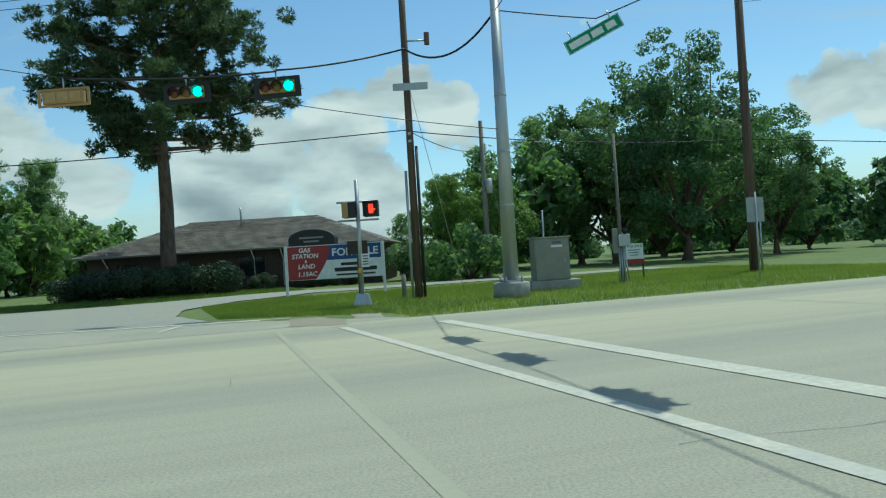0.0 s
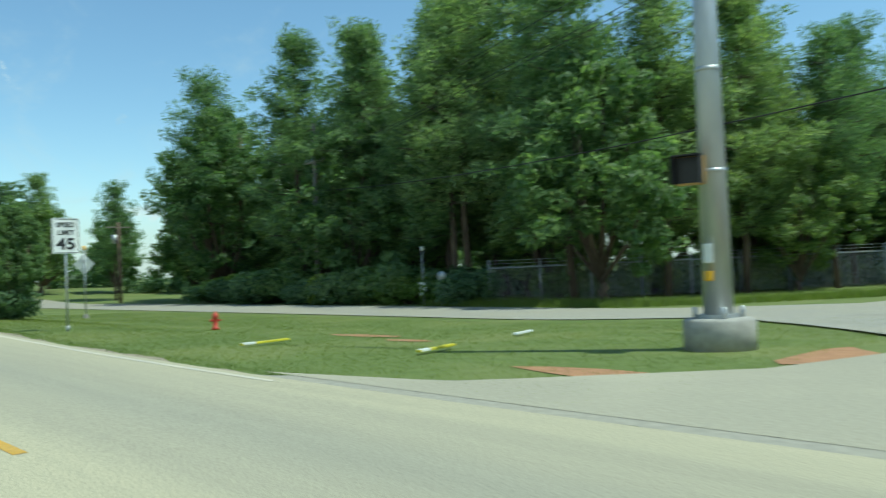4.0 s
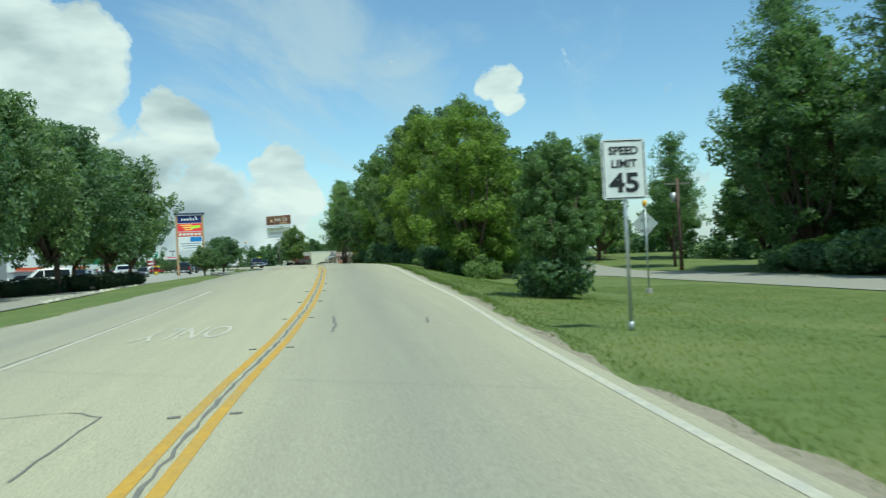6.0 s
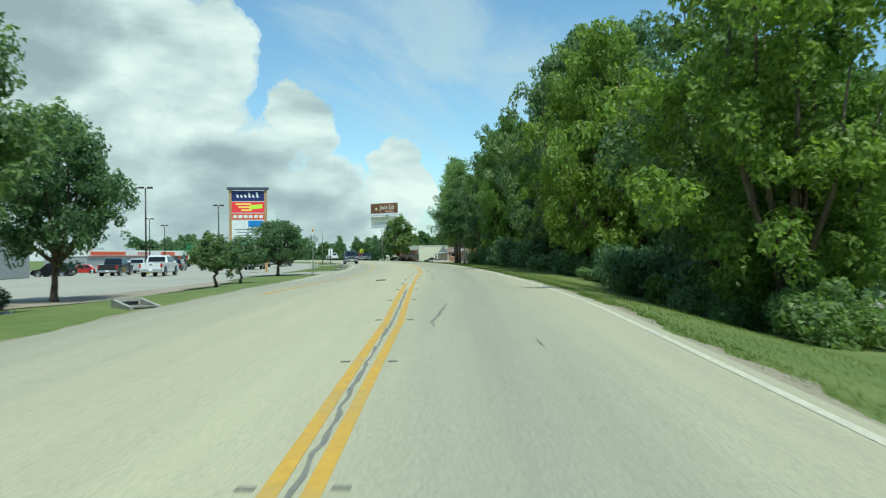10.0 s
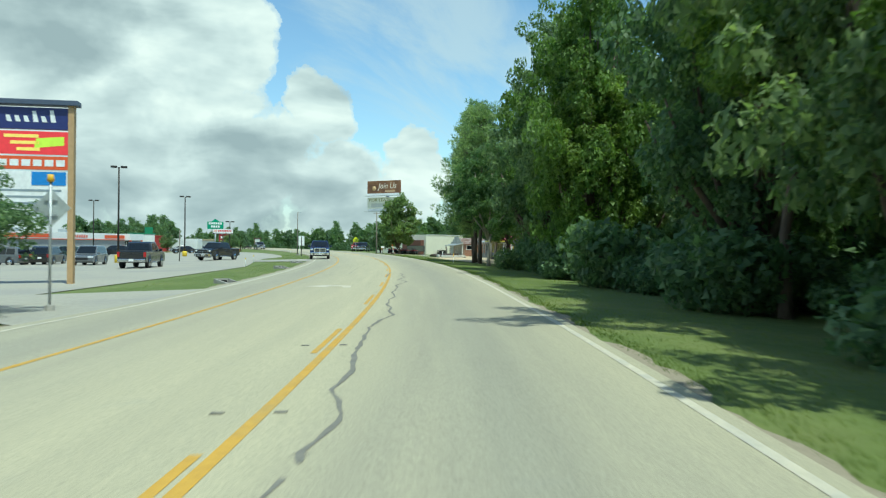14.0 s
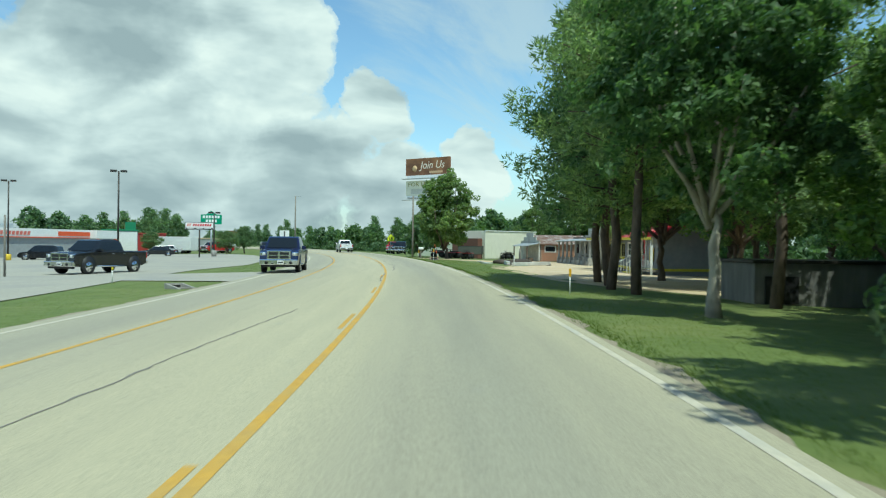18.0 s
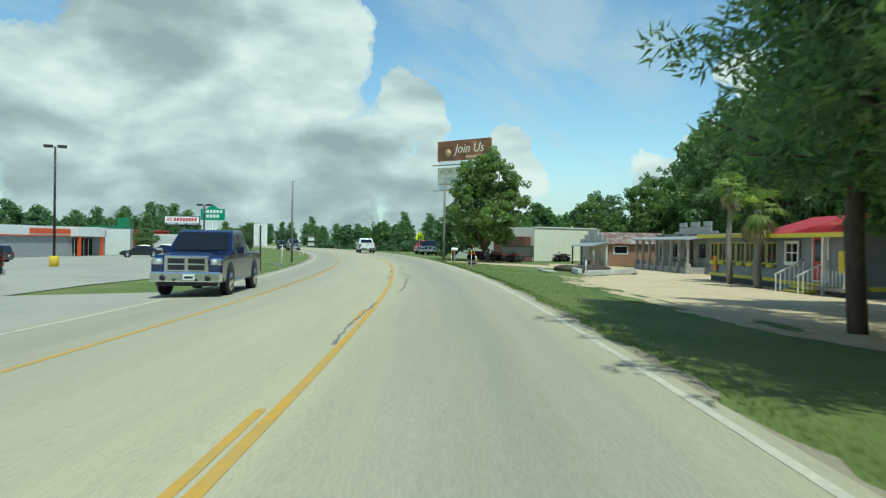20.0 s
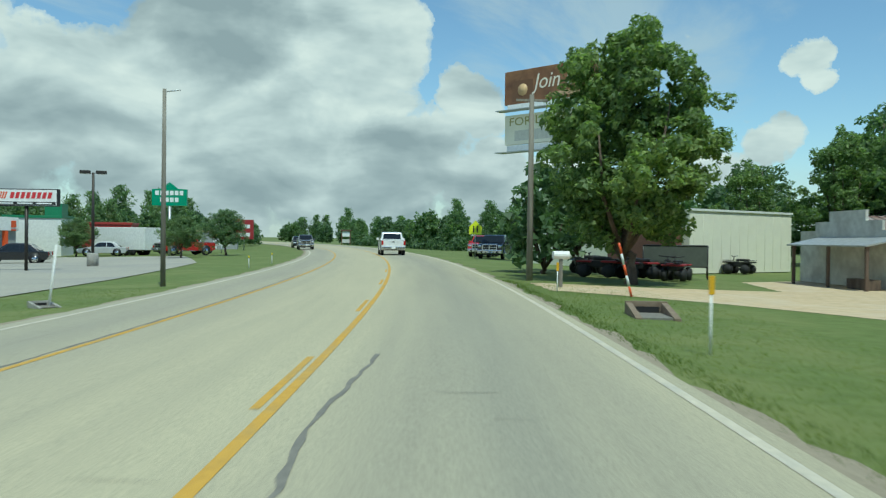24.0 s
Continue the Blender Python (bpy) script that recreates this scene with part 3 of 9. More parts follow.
def tree_kind(kind, seed, height, spread, leaves, size, mat, bark, base=0.3, lean=0.0, taper=0.62, stout=1.0, puff=1.0, boughs=70):
    """Meshes for one tree: limbs and crown. base: how far up the crown starts, as a share of the height."""
    rng = np.random.default_rng(seed)
    limbs, cen, rad = [], [], []
    r0 = (height * 0.018 + 0.06) * stout
    if kind == "pine":
        top = np.array([lean, 0, height])
        n = 7
        trunk = [(lean * (k / n) ** 2 + rng.normal() * 0.07, rng.normal() * 0.07, height * 0.97 * k / n) for k in range(n + 1)]
        limbs.append((trunk, [r0 * (1 - 0.8 * k / n) for k in range(n + 1)]))
        z = base * height
        while z < height:
            f = (z - base * height) / (height * (1 - base))
            reach = spread * (0.55 + 0.6 * sin(pi * min(1, f * 0.8 + 0.18))) * (1.0 - taper * f)
            for k in range(rng.integers(3, 6)):
                a, el = rng.uniform(0, 2 * pi), rng.uniform(-0.05, 0.45) - 0.35 * max(0.0, 0.3 - f)
                ln = reach * rng.uniform(0.6, 1.1)
                st = np.array([lean * (z / height) ** 2, 0, z])
                en = st + np.array([cos(a) * ln, sin(a) * ln, ln * el])
                limbs.append(([st, (st + en) / 2 + [0, 0, -0.05 * ln], en], [r0 * 0.28 * (1 - f * 0.6), r0 * 0.16, 0.02]))
                for q in np.linspace(0.38, 1.0, max(3, int(ln / 0.7))):
                    c = st + (en - st) * q + rng.normal(size=3) * 0.3
                    for _ in range(3):
                        cen.append(c + rng.normal(size=3) * 0.35 * puff * np.array([1, 1, 0.7]))
                        rad.append(rng.uniform(0.22, 0.5) * (0.7 + 0.05 * height * 0.5) * puff)
            z += height * rng.uniform(0.03, 0.05)
        cen.append(top * 0.99)
        rad.append(0.8)
        crown = leaf_mesh("crown", cen, rad, leaves, size, mat, rng, 0.05, 0.42, True)
    elif kind == "bush":
        for k in range(14):
            a, q = rng.uniform(0, 2 * pi), sqrt(rng.uniform(0, 1))
            cen.append((cos(a) * q * spread * 0.7, sin(a) * q * spread * 0.7, height * rng.uniform(0.2, 0.85) * (1 - 0.35 * q)))
            rad.append(rng.uniform(0.35, 0.6) * min(spread, height) * 0.75)
        for k in range(6):
            limbs.append(([(0, 0, 0), tuple(np.array(cen[k]) * 0.9)], [0.05, 0.015]))
        crown = leaf_mesh("crown", cen, rad, leaves, size, mat, rng, 0.1)
    else:
        zb = base * height
        n = 5
        trunk = [(rng.normal() * 0.03 * k, rng.normal() * 0.03 * k, zb * 1.25 * k / n) for k in range(n + 1)]
        limbs.append((trunk, [r0 * (1.25 if k == 0 else 1 - 0.09 * k) for k in range(n + 1)]))
        fork = np.array(trunk[-1])
        nl = 10
        mid_z, half_z = zb + (height - zb) * 0.50, (height - zb) * 0.50
        for k in range(nl):
            a = 2 * pi * k / nl + rng.uniform(-0.3, 0.3)
            up = rng.uniform(0.15, 1.0)
            en = np.array([cos(a) * spread * 0.75 * (1.05 - up * 0.7), sin(a) * spread * 0.75 * (1.05 - up * 0.7), zb + (height - zb) * (0.2 + 0.7 * up)])
            st = fork * np.array([1, 1, rng.uniform(0.7, 1.0)])
            mid = (st + en) / 2 + np.array([cos(a), sin(a), 0]) * spread * 0.12
            limbs.append(([st, mid, en], [r0 * 0.5, r0 * 0.3, 0.03]))
            cen.append(st + (en - st) * 0.7)
            rad.append(spread * rng.uniform(0.2, 0.3))
        # boughs: lumps on an uneven envelope, each carrying a cluster of sprays
        for k in range(boughs):
            a, u = rng.uniform(0, 2 * pi), rng.uniform(-0.93, 1.0)
            way = Vector((cos(a) * sqrt(1 - u * u), sin(a) * sqrt(1 - u * u), u))
            bulge = 0.80 + 0.55 * noise.noise(way * 1.6 + Vector((seed * 3.7, seed, 0)))
            wide = spread * bulge * (1.0 - 0.30 * max(0.0, u)) * rng.uniform(0.78, 1.0)
            c = np.array([way.x * wide, way.y * wide, mid_z + u * half_z * (0.82 + 0.3 * (bulge - 0.8))])
            r = spread * rng.uniform(0.13, 0.22)
            for _ in range(4):
                cen.append(c + rng.normal(size=3) * r * 0.55)
                rad.append(r * rng.uniform(0.4, 0.75))
        crown = leaf_mesh("crown", cen, rad, leaves, size, mat, rng, 0.15, upward=0.55)
    return limb_mesh("trunk", limbs, bark), crown


KINDS = {}


def plant(kind, s, off, scale=1.0, turn=None, label="", group="", category="tree", sz=None, world=None, name="tree"):
    """Plants one tree: a thing with a trunk and a crown."""
    trunk, crown = KINDS[kind]
    p = rd(s, off + plot(s)) if world is None else Vector(world)
    turn = random.uniform(0, 360) if turn is None else turn
    ob = thing(name, pose(p.x, p.y, p.z - 0.05, 0, 0, turn) @ Matrix.Diagonal((scale, scale, sz or scale, 1)), label, category, group)
    for nm, me in (("trunk", trunk), ("crown", crown)):
        c = new(nm, me)
        c.parent = ob
    return ob


def joined_trees(name, items, label):
    """Many far trees as one object of leaves; items: kind and pose."""
    cos, idx, mats = [], [], []
    for kind, m in items:
        me = KINDS[kind][1]
        v = np.empty(len(me.vertices) * 3)
        me.vertices.foreach_get("co", v)
        mm = np.array(m)
        cos.append(v.reshape(-1, 3) @ mm[:3, :3].T + mm[:3, 3])
        mat = me.materials[0]
        if mat not in mats:
            mats.append(mat)
        idx.append(np.full(len(me.polygons), mats.index(mat)))
    co, idx = np.concatenate(cos), np.concatenate(idx)
    me = bpy.data.meshes.new(name)
    me.vertices.add(len(co))
    me.vertices.foreach_set("co", co.ravel())
    k = np.arange(len(co))
    me.loops.add(len(co))
    me.loops.foreach_set("vertex_index", k)
    me.polygons.add(len(idx))
    me.polygons.foreach_set("loop_start", k[::3])
    me.polygons.foreach_set("loop_total", np.full(len(idx), 3))
    for m in mats:
        me.materials.append(m)
    me.polygons.foreach_set("material_index", idx.astype(np.int32))
    me.update(calc_edges=True)
    return tagged(new(name, me), label, "trees", kind="stuff")

# ---------------------------------------------------------------- the land and the roads
def build_ground():
    ss = [-3000, -1200, -400] + list(range(-200, -40, 8)) + list(range(-40, 260, 3)) + list(range(260, 401, 7)) + [500, 700]
    oo = [-3000, -1200, -500, -250, -120, -60, -30, -20, -16, -14, -12.5, -11, -9.5, -8, -6, -3, 0, 3, 3.6, 4.3, 5, 5.8, 6.5, 7.5, 9, 10.5, 12, 13.3, 14.6, 19, 25, 40, 60, 120, 250, 500, 1200, 3000]
    verts, faces = [], []
    for s in ss:
        for o in oo:
            # beyond the mapped stretch the grid runs on straight so that the sheet never folds over itself
            if s > 400:
                p = rd(400, o) + Vector((cos(radians(rh(400))), sin(radians(rh(400))), 0)) * (s - 400) * 6
            elif s < -400:
                p = rd(-400, o) + Vector((cos(radians(rh(-400))), sin(radians(rh(-400))), 0)) * (s + 400)
            else:
                p = rd(s, o)
            verts.append((p.x, p.y, p.z - 0.04))
    k = len(oo)
    for i in range(len(ss) - 1):
        for j in range(k - 1):
            a = i * k + j
            faces.append((a, a + 1, a + k + 1, a + k))
    return tagged(mesh_ob("ground", verts, faces, M_GRASS_SOIL), "mown green roadside grass land", "grass", kind="structure")


def patch(name, outline, dz, mat, label, category, kind="structure", ragged=0.0):
    """A flat piece of surface from an outline in (s, off)."""
    bm = bmesh.new()
    rng = random.Random(int(abs(outline[0][0]) * 10))
    pts = []
    n = len(outline)
    for i in range(n):
        (s0, o0), (s1, o1) = outline[i], outline[(i + 1) % n]
        k = max(1, int(max(abs(s1 - s0), abs(o1 - o0)) / (0.35 if ragged else 3)))
        pts += [(s0 + (s1 - s0) * j / k + rng.uniform(-ragged, ragged) * 0.5, o0 + (o1 - o0) * j / k + rng.uniform(-ragged, ragged)) for j in range(k)]
    f = bm.faces.new([bm.verts.new(rd(s, o, dz)) for s, o in pts])
    f.normal_update()
    bmesh.ops.triangulate(bm, faces=[f])
    bmesh.ops.recalc_face_normals(bm, faces=bm.faces)
    for q in bm.faces:
        if q.normal.z < 0:
            q.normal_flip()
    return tagged(part(name, bm, mat), label, category, kind=kind)


build_ground()
WL = lambda s: float(np.interp(s, (2, 10, 17, 26, 36, 44, 54, 64, 76, 90, 118, 150, 165, 182), (2.26, 2.33, 2.52, 2.57, 2.69, 2.74, 2.45, 2.18, 2.13, 2.08, 2.17, 2.13, 2.12, 2.05)))
LEFT_EDGE = lambda s: float(np.interp(s, (-390, -41, -32, -6, 2, 10, 17, 29, 40, 50, 60, 70, 84, 90, 100, 120, 170, 420), (-9.2, -9.2, -18.2, -18.2, -9.4, -8.1, -7.45, -6.9, -6.4, -6.3, -7.0, -7.9, -8.2, -7.9, -7.8, -7.8, -7.8, -7.8)))
tagged(ribbon("road", -390, 420, LEFT_EDGE, lambda s: WL(s) + 0.27, 0.0, M_HIGHWAY, cols=16), "pale worn asphalt highway curving left", "road", kind="structure")
# the mouth of the side street, splayed towards the highway, and the wide paved south side
patch("side_street", [(-26, -9), (-27, -80), (-4, -80), (-3.5, -30), (6, -9), (6, -7), (-26, -7)], -0.004, M_ROAD, "pale asphalt of the side street", "road")
patch("side_street_north", [(-24.5, 2.5), (-22.5, 4.3), (-20.3, 7.0), (-19.6, 11), (-20.0, 15), (-22.2, 19.0), (-24.9, 21.3), (-27, 23.5), (-26.6, 27.0), (-23.5, 26.4), (-19.8, 24.4), (-17.6, 23.6), (-15.1, 23.7), (-12.5, 23.6), (-9.0, 24.4), (-5, 25.0), (-2.5, 16.6), (-6, 13.5), (-8.8, 11), (-9.4, 9), (-8.7, 6.5), (-6, 3.6), (-3, 2.5)], -0.006, M_SIDE,
      "grey asphalt side street leading north", "road", ragged=0.07)
patch("junction_paving", [(-24.5, 2.8), (-22.7, 4.2), (-21.4, 5.6), (-12.6, 8.6), (-9.3, 9.0), (-8.6, 6.5), (-6, 3.6), (-3, 2.8)], -0.003, M_ROAD, "pale asphalt in the mouth of the side street", "road")
tagged(ribbon("frontage_road", -8, 160, 16.5, 22.0, -0.012, M_SIDE), "narrow grey frontage road", "road", kind="structure")
patch("driveway", [(-26, 22.5), (-26, 26.5), (-30, 25.0), (-45, 24), (-45, 21), (-30, 21.8)], -0.012, M_SIDE, "pale asphalt driveway of the house", "driveway", ragged=0.07)
patch("corner_paving", [(-24.0, 7.4), (-24.9, 7.6), (-24.9, 6.2), (-24.4, 5.0), (-24.0, 3.0), (-23.4, 2.3), (-23.0, 2.6), (-23.6, 4.6)], -0.030, material("worn_corner_pad", (0.40, 0.36, 0.28), (0.28, 0.25, 0.19), 8.0, 0.95, 0.4, 40.0, spots=(0.20, 0.20, 0.10), spot_scale=1.2), "worn concrete pad at the street corner", "pavement", ragged=0.06)
patch("corner_dirt", [(-21.7, 2.9), (-22.1, 5.3), (-22.8, 5.2), (-23.2, 3.6), (-22.8, 1.9)], 0.003, M_SHOULDER, "worn gravel and broken asphalt at the kerbless corner", "ground patch", ragged=0.1)
tagged(ribbon("shoulder", -3, 420, lambda s: WL(s) + 0.2, lambda s: WL(s) + 0.46 + 0.10 * sin(s * 0.9) + 0.07 * sin(s * 2.3) + 0.05 * sin(s * 5.1), -0.026, M_SHOULDER, 0.5), "gravelly edge beside the carriageway", "shoulder", kind="structure")
tagged(ribbon("shoulder_left", 12, 420, lambda s: LEFT_EDGE(s) - 0.25 + 0.08 * sin(s * 1.1) + 0.05 * sin(s * 3.7), lambda s: LEFT_EDGE(s) + 0.1, -0.026, M_SHOULDER, 0.6), "gravelly edge beside the carriageway", "shoulder", kind="structure")
YL = lambda s: float(np.interp(s, (-6, 5, 10, 17, 26, 35, 42, 52, 63, 76, 88, 120, 150, 180), (-1.35, -1.35, -1.16, -1.03, -0.98, -1.0, -1.03, -1.36, -1.65, -1.6, -1.57, -1.52, -1.55, -1.56)))
MARK = "road marking"
tagged(ribbon("line_white_right", -4, 420, lambda s: WL(s), lambda s: WL(s) + 0.105, 0.004, M_WHITE_P), "solid white edge line", MARK, kind="structure")
tagged(ribbon("line_yellow_right", -6, 420, lambda s: YL(s), lambda s: YL(s) + 0.115, 0.004, M_YELLOW), "solid yellow centre line", MARK, kind="structure")
tagged(ribbon("line_yellow_left", -6, 56, lambda s: YL(s) - 0.24, lambda s: YL(s) - 0.125, 0.004, M_YELLOW), "solid yellow centre line", MARK, kind="structure")
tagged(ribbon("line_yellow_far", 50, 420, lambda s: float(np.interp(s, (50, 80, 115, 172), (-5.18, -5.32, -5.33, -5.10))), lambda s: float(np.interp(s, (50, 80, 115, 172), (-5.18, -5.32, -5.33, -5.10))) + 0.11, 0.004, M_YELLOW), "solid yellow line of the turning lane", MARK, kind="structure")
for s0, ln in ((71.4, 2.7), (79.4, 3.2), (88.4, 3.8), (97.1, 3.0), (105.4, 3.3), (113.6, 3.0), (125.2, 3.0), (135.5, 3.0), (146.2, 3.1), (171.8, 2.0), (178.0, 3.1), (187.4, 3.0), (197.0, 3.0), (206.5, 3.0)):
    tagged(ribbon("line_yellow_dash", s0, s0 + ln, lambda s: YL(s) - 0.14, lambda s: YL(s) - 0.05, 0.004, M_YELLOW, 1.0), "short yellow dash of the turning lane", MARK, "yellow dashes", "structure")
tagged(ribbon("line_white_left", 66, 420, lambda s: LEFT_EDGE(s) + 0.35, lambda s: LEFT_EDGE(s) + 0.47, 0.004, M_WHITE_P), "worn white edge line", MARK, kind="structure")
tagged(ribbon("line_white_lane", 8, 27, -4.86, -4.76, 0.004, M_WHITE_P), "white lane line of the turning lane", MARK, kind="structure")
# crosswalk bars over the highway and the stop line of the side street
patch("crosswalk_line_near", [(-22.66, 1.3), (-22.46, 1.3), (-22.46, -14), (-22.66, -14)], 0.008, M_WHITE_P, "worn white crosswalk line", MARK)
patch("crosswalk_line_far", [(-24.75, 0.8), (-24.4, 0.8), (-24.35, -14), (-24.75, -14)], 0.008, M_WHITE_P, "worn white crosswalk line", MARK)
patch("stop_line", [(-21.4, 5.6), (-12.6, 8.6), (-12.7, 8.85), (-21.5, 5.85)], 0.006, M_WHITE_P, "worn white line at the side street mouth", MARK)
patch("guide_line", [(-19.6, 6.0), (-19.45, 6.05), (-18.9, 4.4), (-19.05, 4.35)], 0.006, M_WHITE_P, "short white guide line", MARK)
patch("edge_line_corner", [(-19.5, 6.6), (-22.2, 5.8), (-22.2, 5.66), (-19.5, 6.45)], 0.0065, M_WHITE_P, "worn white edge line", MARK)
# parking lot and its entrances on the inside of the bend
patch("parking_lot", [(62, -16.5), (76, -13.0), (96, -12.9), (115, -12.4), (131, -11.7), (150, -13.2), (164, -13.2), (176, -11.4), (186, -11.6), (205, -12.4), (228, -14.0), (252, -19), (262, -70), (62, -75)], -0.012, M_LOT, "wide pale concrete parking lot", "parking lot")
patch("lot_entrance", [(84, -7.6), (98, -7.6), (96, -13.1), (90, -13.1)], -0.008, M_LOT, "concrete entrance of the parking lot", "driveway")
patch("lot_entrance", [(146, -7.6), (158, -7.6), (157, -13.4), (149, -13.4)], -0.008, M_LOT, "concrete entrance of the parking lot", "driveway")
patch("lot_drive", [(50, -15.6), (56, -14.6), (62, -12.6), (68, -12.0), (77, -12.2), (77, -13.4), (62, -17.2), (62, -32), (50, -32)], -0.009, material("brown_lot_paving", (0.33, 0.27, 0.20), (0.25, 0.205, 0.155), 5.0, 0.9, 0.2, 60.0, spots=(0.38, 0.33, 0.27), spot_scale=0.3), "worn brownish paving at the lot edge", "driveway", ragged=0.06)
patch("lot_apron", [(20, -11.2), (34, -10.4), (47, -13.8), (47, -30), (20, -30)], -0.010, M_SIDE, "shaded asphalt driveway under the oaks", "driveway")
# bare ground before the shops
patch("dirt_lot", [(146, 5.8), (153, 5.6), (161, 5.6), (168, 6.2), (173, 8.2), (177, 10.6), (187, 11.2), (192, 7.0), (194.5, 3.3), (198.5, 3.3), (198.5, 6.5), (200, 12.5), (208, 14.5), (210, 19), (199.5, 19), (197, 30), (178, 26), (178, 19), (150, 22), (140, 15), (139, 9.5), (142, 7.2)], -0.031, M_DIRT, "bare sandy dirt lot before the shops", "dirt", ragged=0.09)
for k in range(60):
    rng = random.Random(k)
    s, a, b = rng.uniform(146, 184), rng.uniform(0.4, 1.7), rng.uniform(0.15, 0.45)
    o = 5.9 + max(0, s - 166) * 0.3 + rng.uniform(-0.7, 2.2)
    n = 22
    shape = [(s + a * cos(2 * pi * j / n) * rng.uniform(0.5, 1.3), o + b * sin(2 * pi * j / n) * rng.uniform(0.5, 1.3)) for j in range(n)]
    patch("grass_patch" if k % 2 else "sand_patch", shape, -0.028 + 0.0002 * k, M_GRASS_SOIL if k % 2 else M_DIRT, "ragged patch of grass and sand", "ground patch")

# ---------------------------------------------------------------- tree kinds
def add_kinds():
    KINDS["oak_bright"] = tree_kind("oak", 1, 12, 4.8, 36000, 0.19, M_LEAF_B, M_BARK, 0.06, boughs=80)
    KINDS["oak_mid"] = tree_kind("oak", 2, 12, 4.6, 15000, 0.29, M_LEAF, M_BARK, 0.08)
    KINDS["wood_mid"] = tree_kind("oak", 32, 12, 4.5, 29000, 0.20, M_LEAF, M_BARK, 0.06)
    KINDS["wood_dark"] = tree_kind("oak", 33, 12, 4.7, 28000, 0.20, M_LEAF_D, M_BARK, 0.06)
    KINDS["shade"] = tree_kind("oak", 35, 10, 3.9, 40000, 0.21, M_LEAF, M_BARK, 0.11, boughs=125)
    KINDS["lawn_oak"] = tree_kind("oak", 13, 14.5, 6.4, 30000, 0.22, M_LEAF_D, M_BARK, 0.10, boughs=52)
    KINDS["tall_dark"] = tree_kind("oak", 43, 12, 4.4, 22000, 0.22, M_LEAF, M_BARK, 0.20, stout=0.8, boughs=95)
    KINDS["oak_dark"] = tree_kind("oak", 3, 12, 4.8, 14000, 0.30, M_LEAF_D, M_BARK, 0.10)
    KINDS["roadside"] = tree_kind("oak", 11, 12, 4.0, 28000, 0.20, M_LEAF, M_PALEBARK, 0.22, stout=0.7, boughs=95)
    KINDS["live"] = tree_kind("oak", 4, 6, 3.3, 32000, 0.13, M_LEAF_D, M_BARK, 0.20, boughs=110)
    KINDS["small"] = tree_kind("oak", 12, 3.6, 1.9, 7000, 0.16, M_LEAF_D, M_BARK, 0.28)
    KINDS["pine"] = tree_kind("pine", 5, 18, 6.4, 120000, 0.26, M_NEEDLE_D, M_PINEBARK, 0.45, taper=0.25, stout=1.22, puff=0.95)
    KINDS["high"] = tree_kind("oak", 41, 10, 2.9, 26000, 0.15, M_LEAF_B, M_BARK, 0.38, stout=0.7)
    KINDS["pine_tall"] = tree_kind("pine", 6, 18, 3.6, 30000, 0.30, M_NEEDLE, M_PINEBARK, 0.22, puff=1.3, stout=0.6)
    KINDS["pine_thin"] = tree_kind("pine", 16, 16, 3.2, 21000, 0.28, M_NEEDLE, M_PINEBARK, 0.35, puff=1.3, stout=0.6)
    KINDS["bush"] = tree_kind("bush", 7, 2.2, 1.7, 3600, 0.17, M_LEAF, M_BARK)
    KINDS["bush_bright"] = tree_kind("bush", 17, 2.2, 1.7, 3600, 0.17, M_LEAF_B, M_BARK)
    KINDS["bush_dark"] = tree_kind("bush", 18, 2.0, 1.8, 3600, 0.17, M_LEAF_D, M_BARK)
    KINDS["hedge"] = tree_kind("bush", 28, 2.0, 1.7, 9000, 0.11, M_HEDGE, M_BARK)
    KINDS["far"] = tree_kind("oak", 8, 10, 4.6, 1500, 0.85, M_LEAF_D, M_BARK, 0.04)
    KINDS["far_green"] = tree_kind("oak", 19, 10, 4.6, 1500, 0.85, M_LEAF, M_BARK, 0.04)
    KINDS["far_pine"] = tree_kind("pine", 9, 11.5, 3.4, 1900, 0.80, M_NEEDLE, M_PINEBARK, 0.25)
    KINDS["thicket"] = tree_kind("bush", 27, 3.2, 4.2, 1000, 0.5, M_LEAF_D, M_BARK)


add_kinds()
random.seed(11)
L_OAK = "broad-crowned green oak growing at the edge of the woods"
L_DARK = "dense dark green tree in the shaded woods"
L_PINE = "tall loblolly pine with rough brown trunk"
L_BUSH = "dense green shrub growing in the undergrowth"

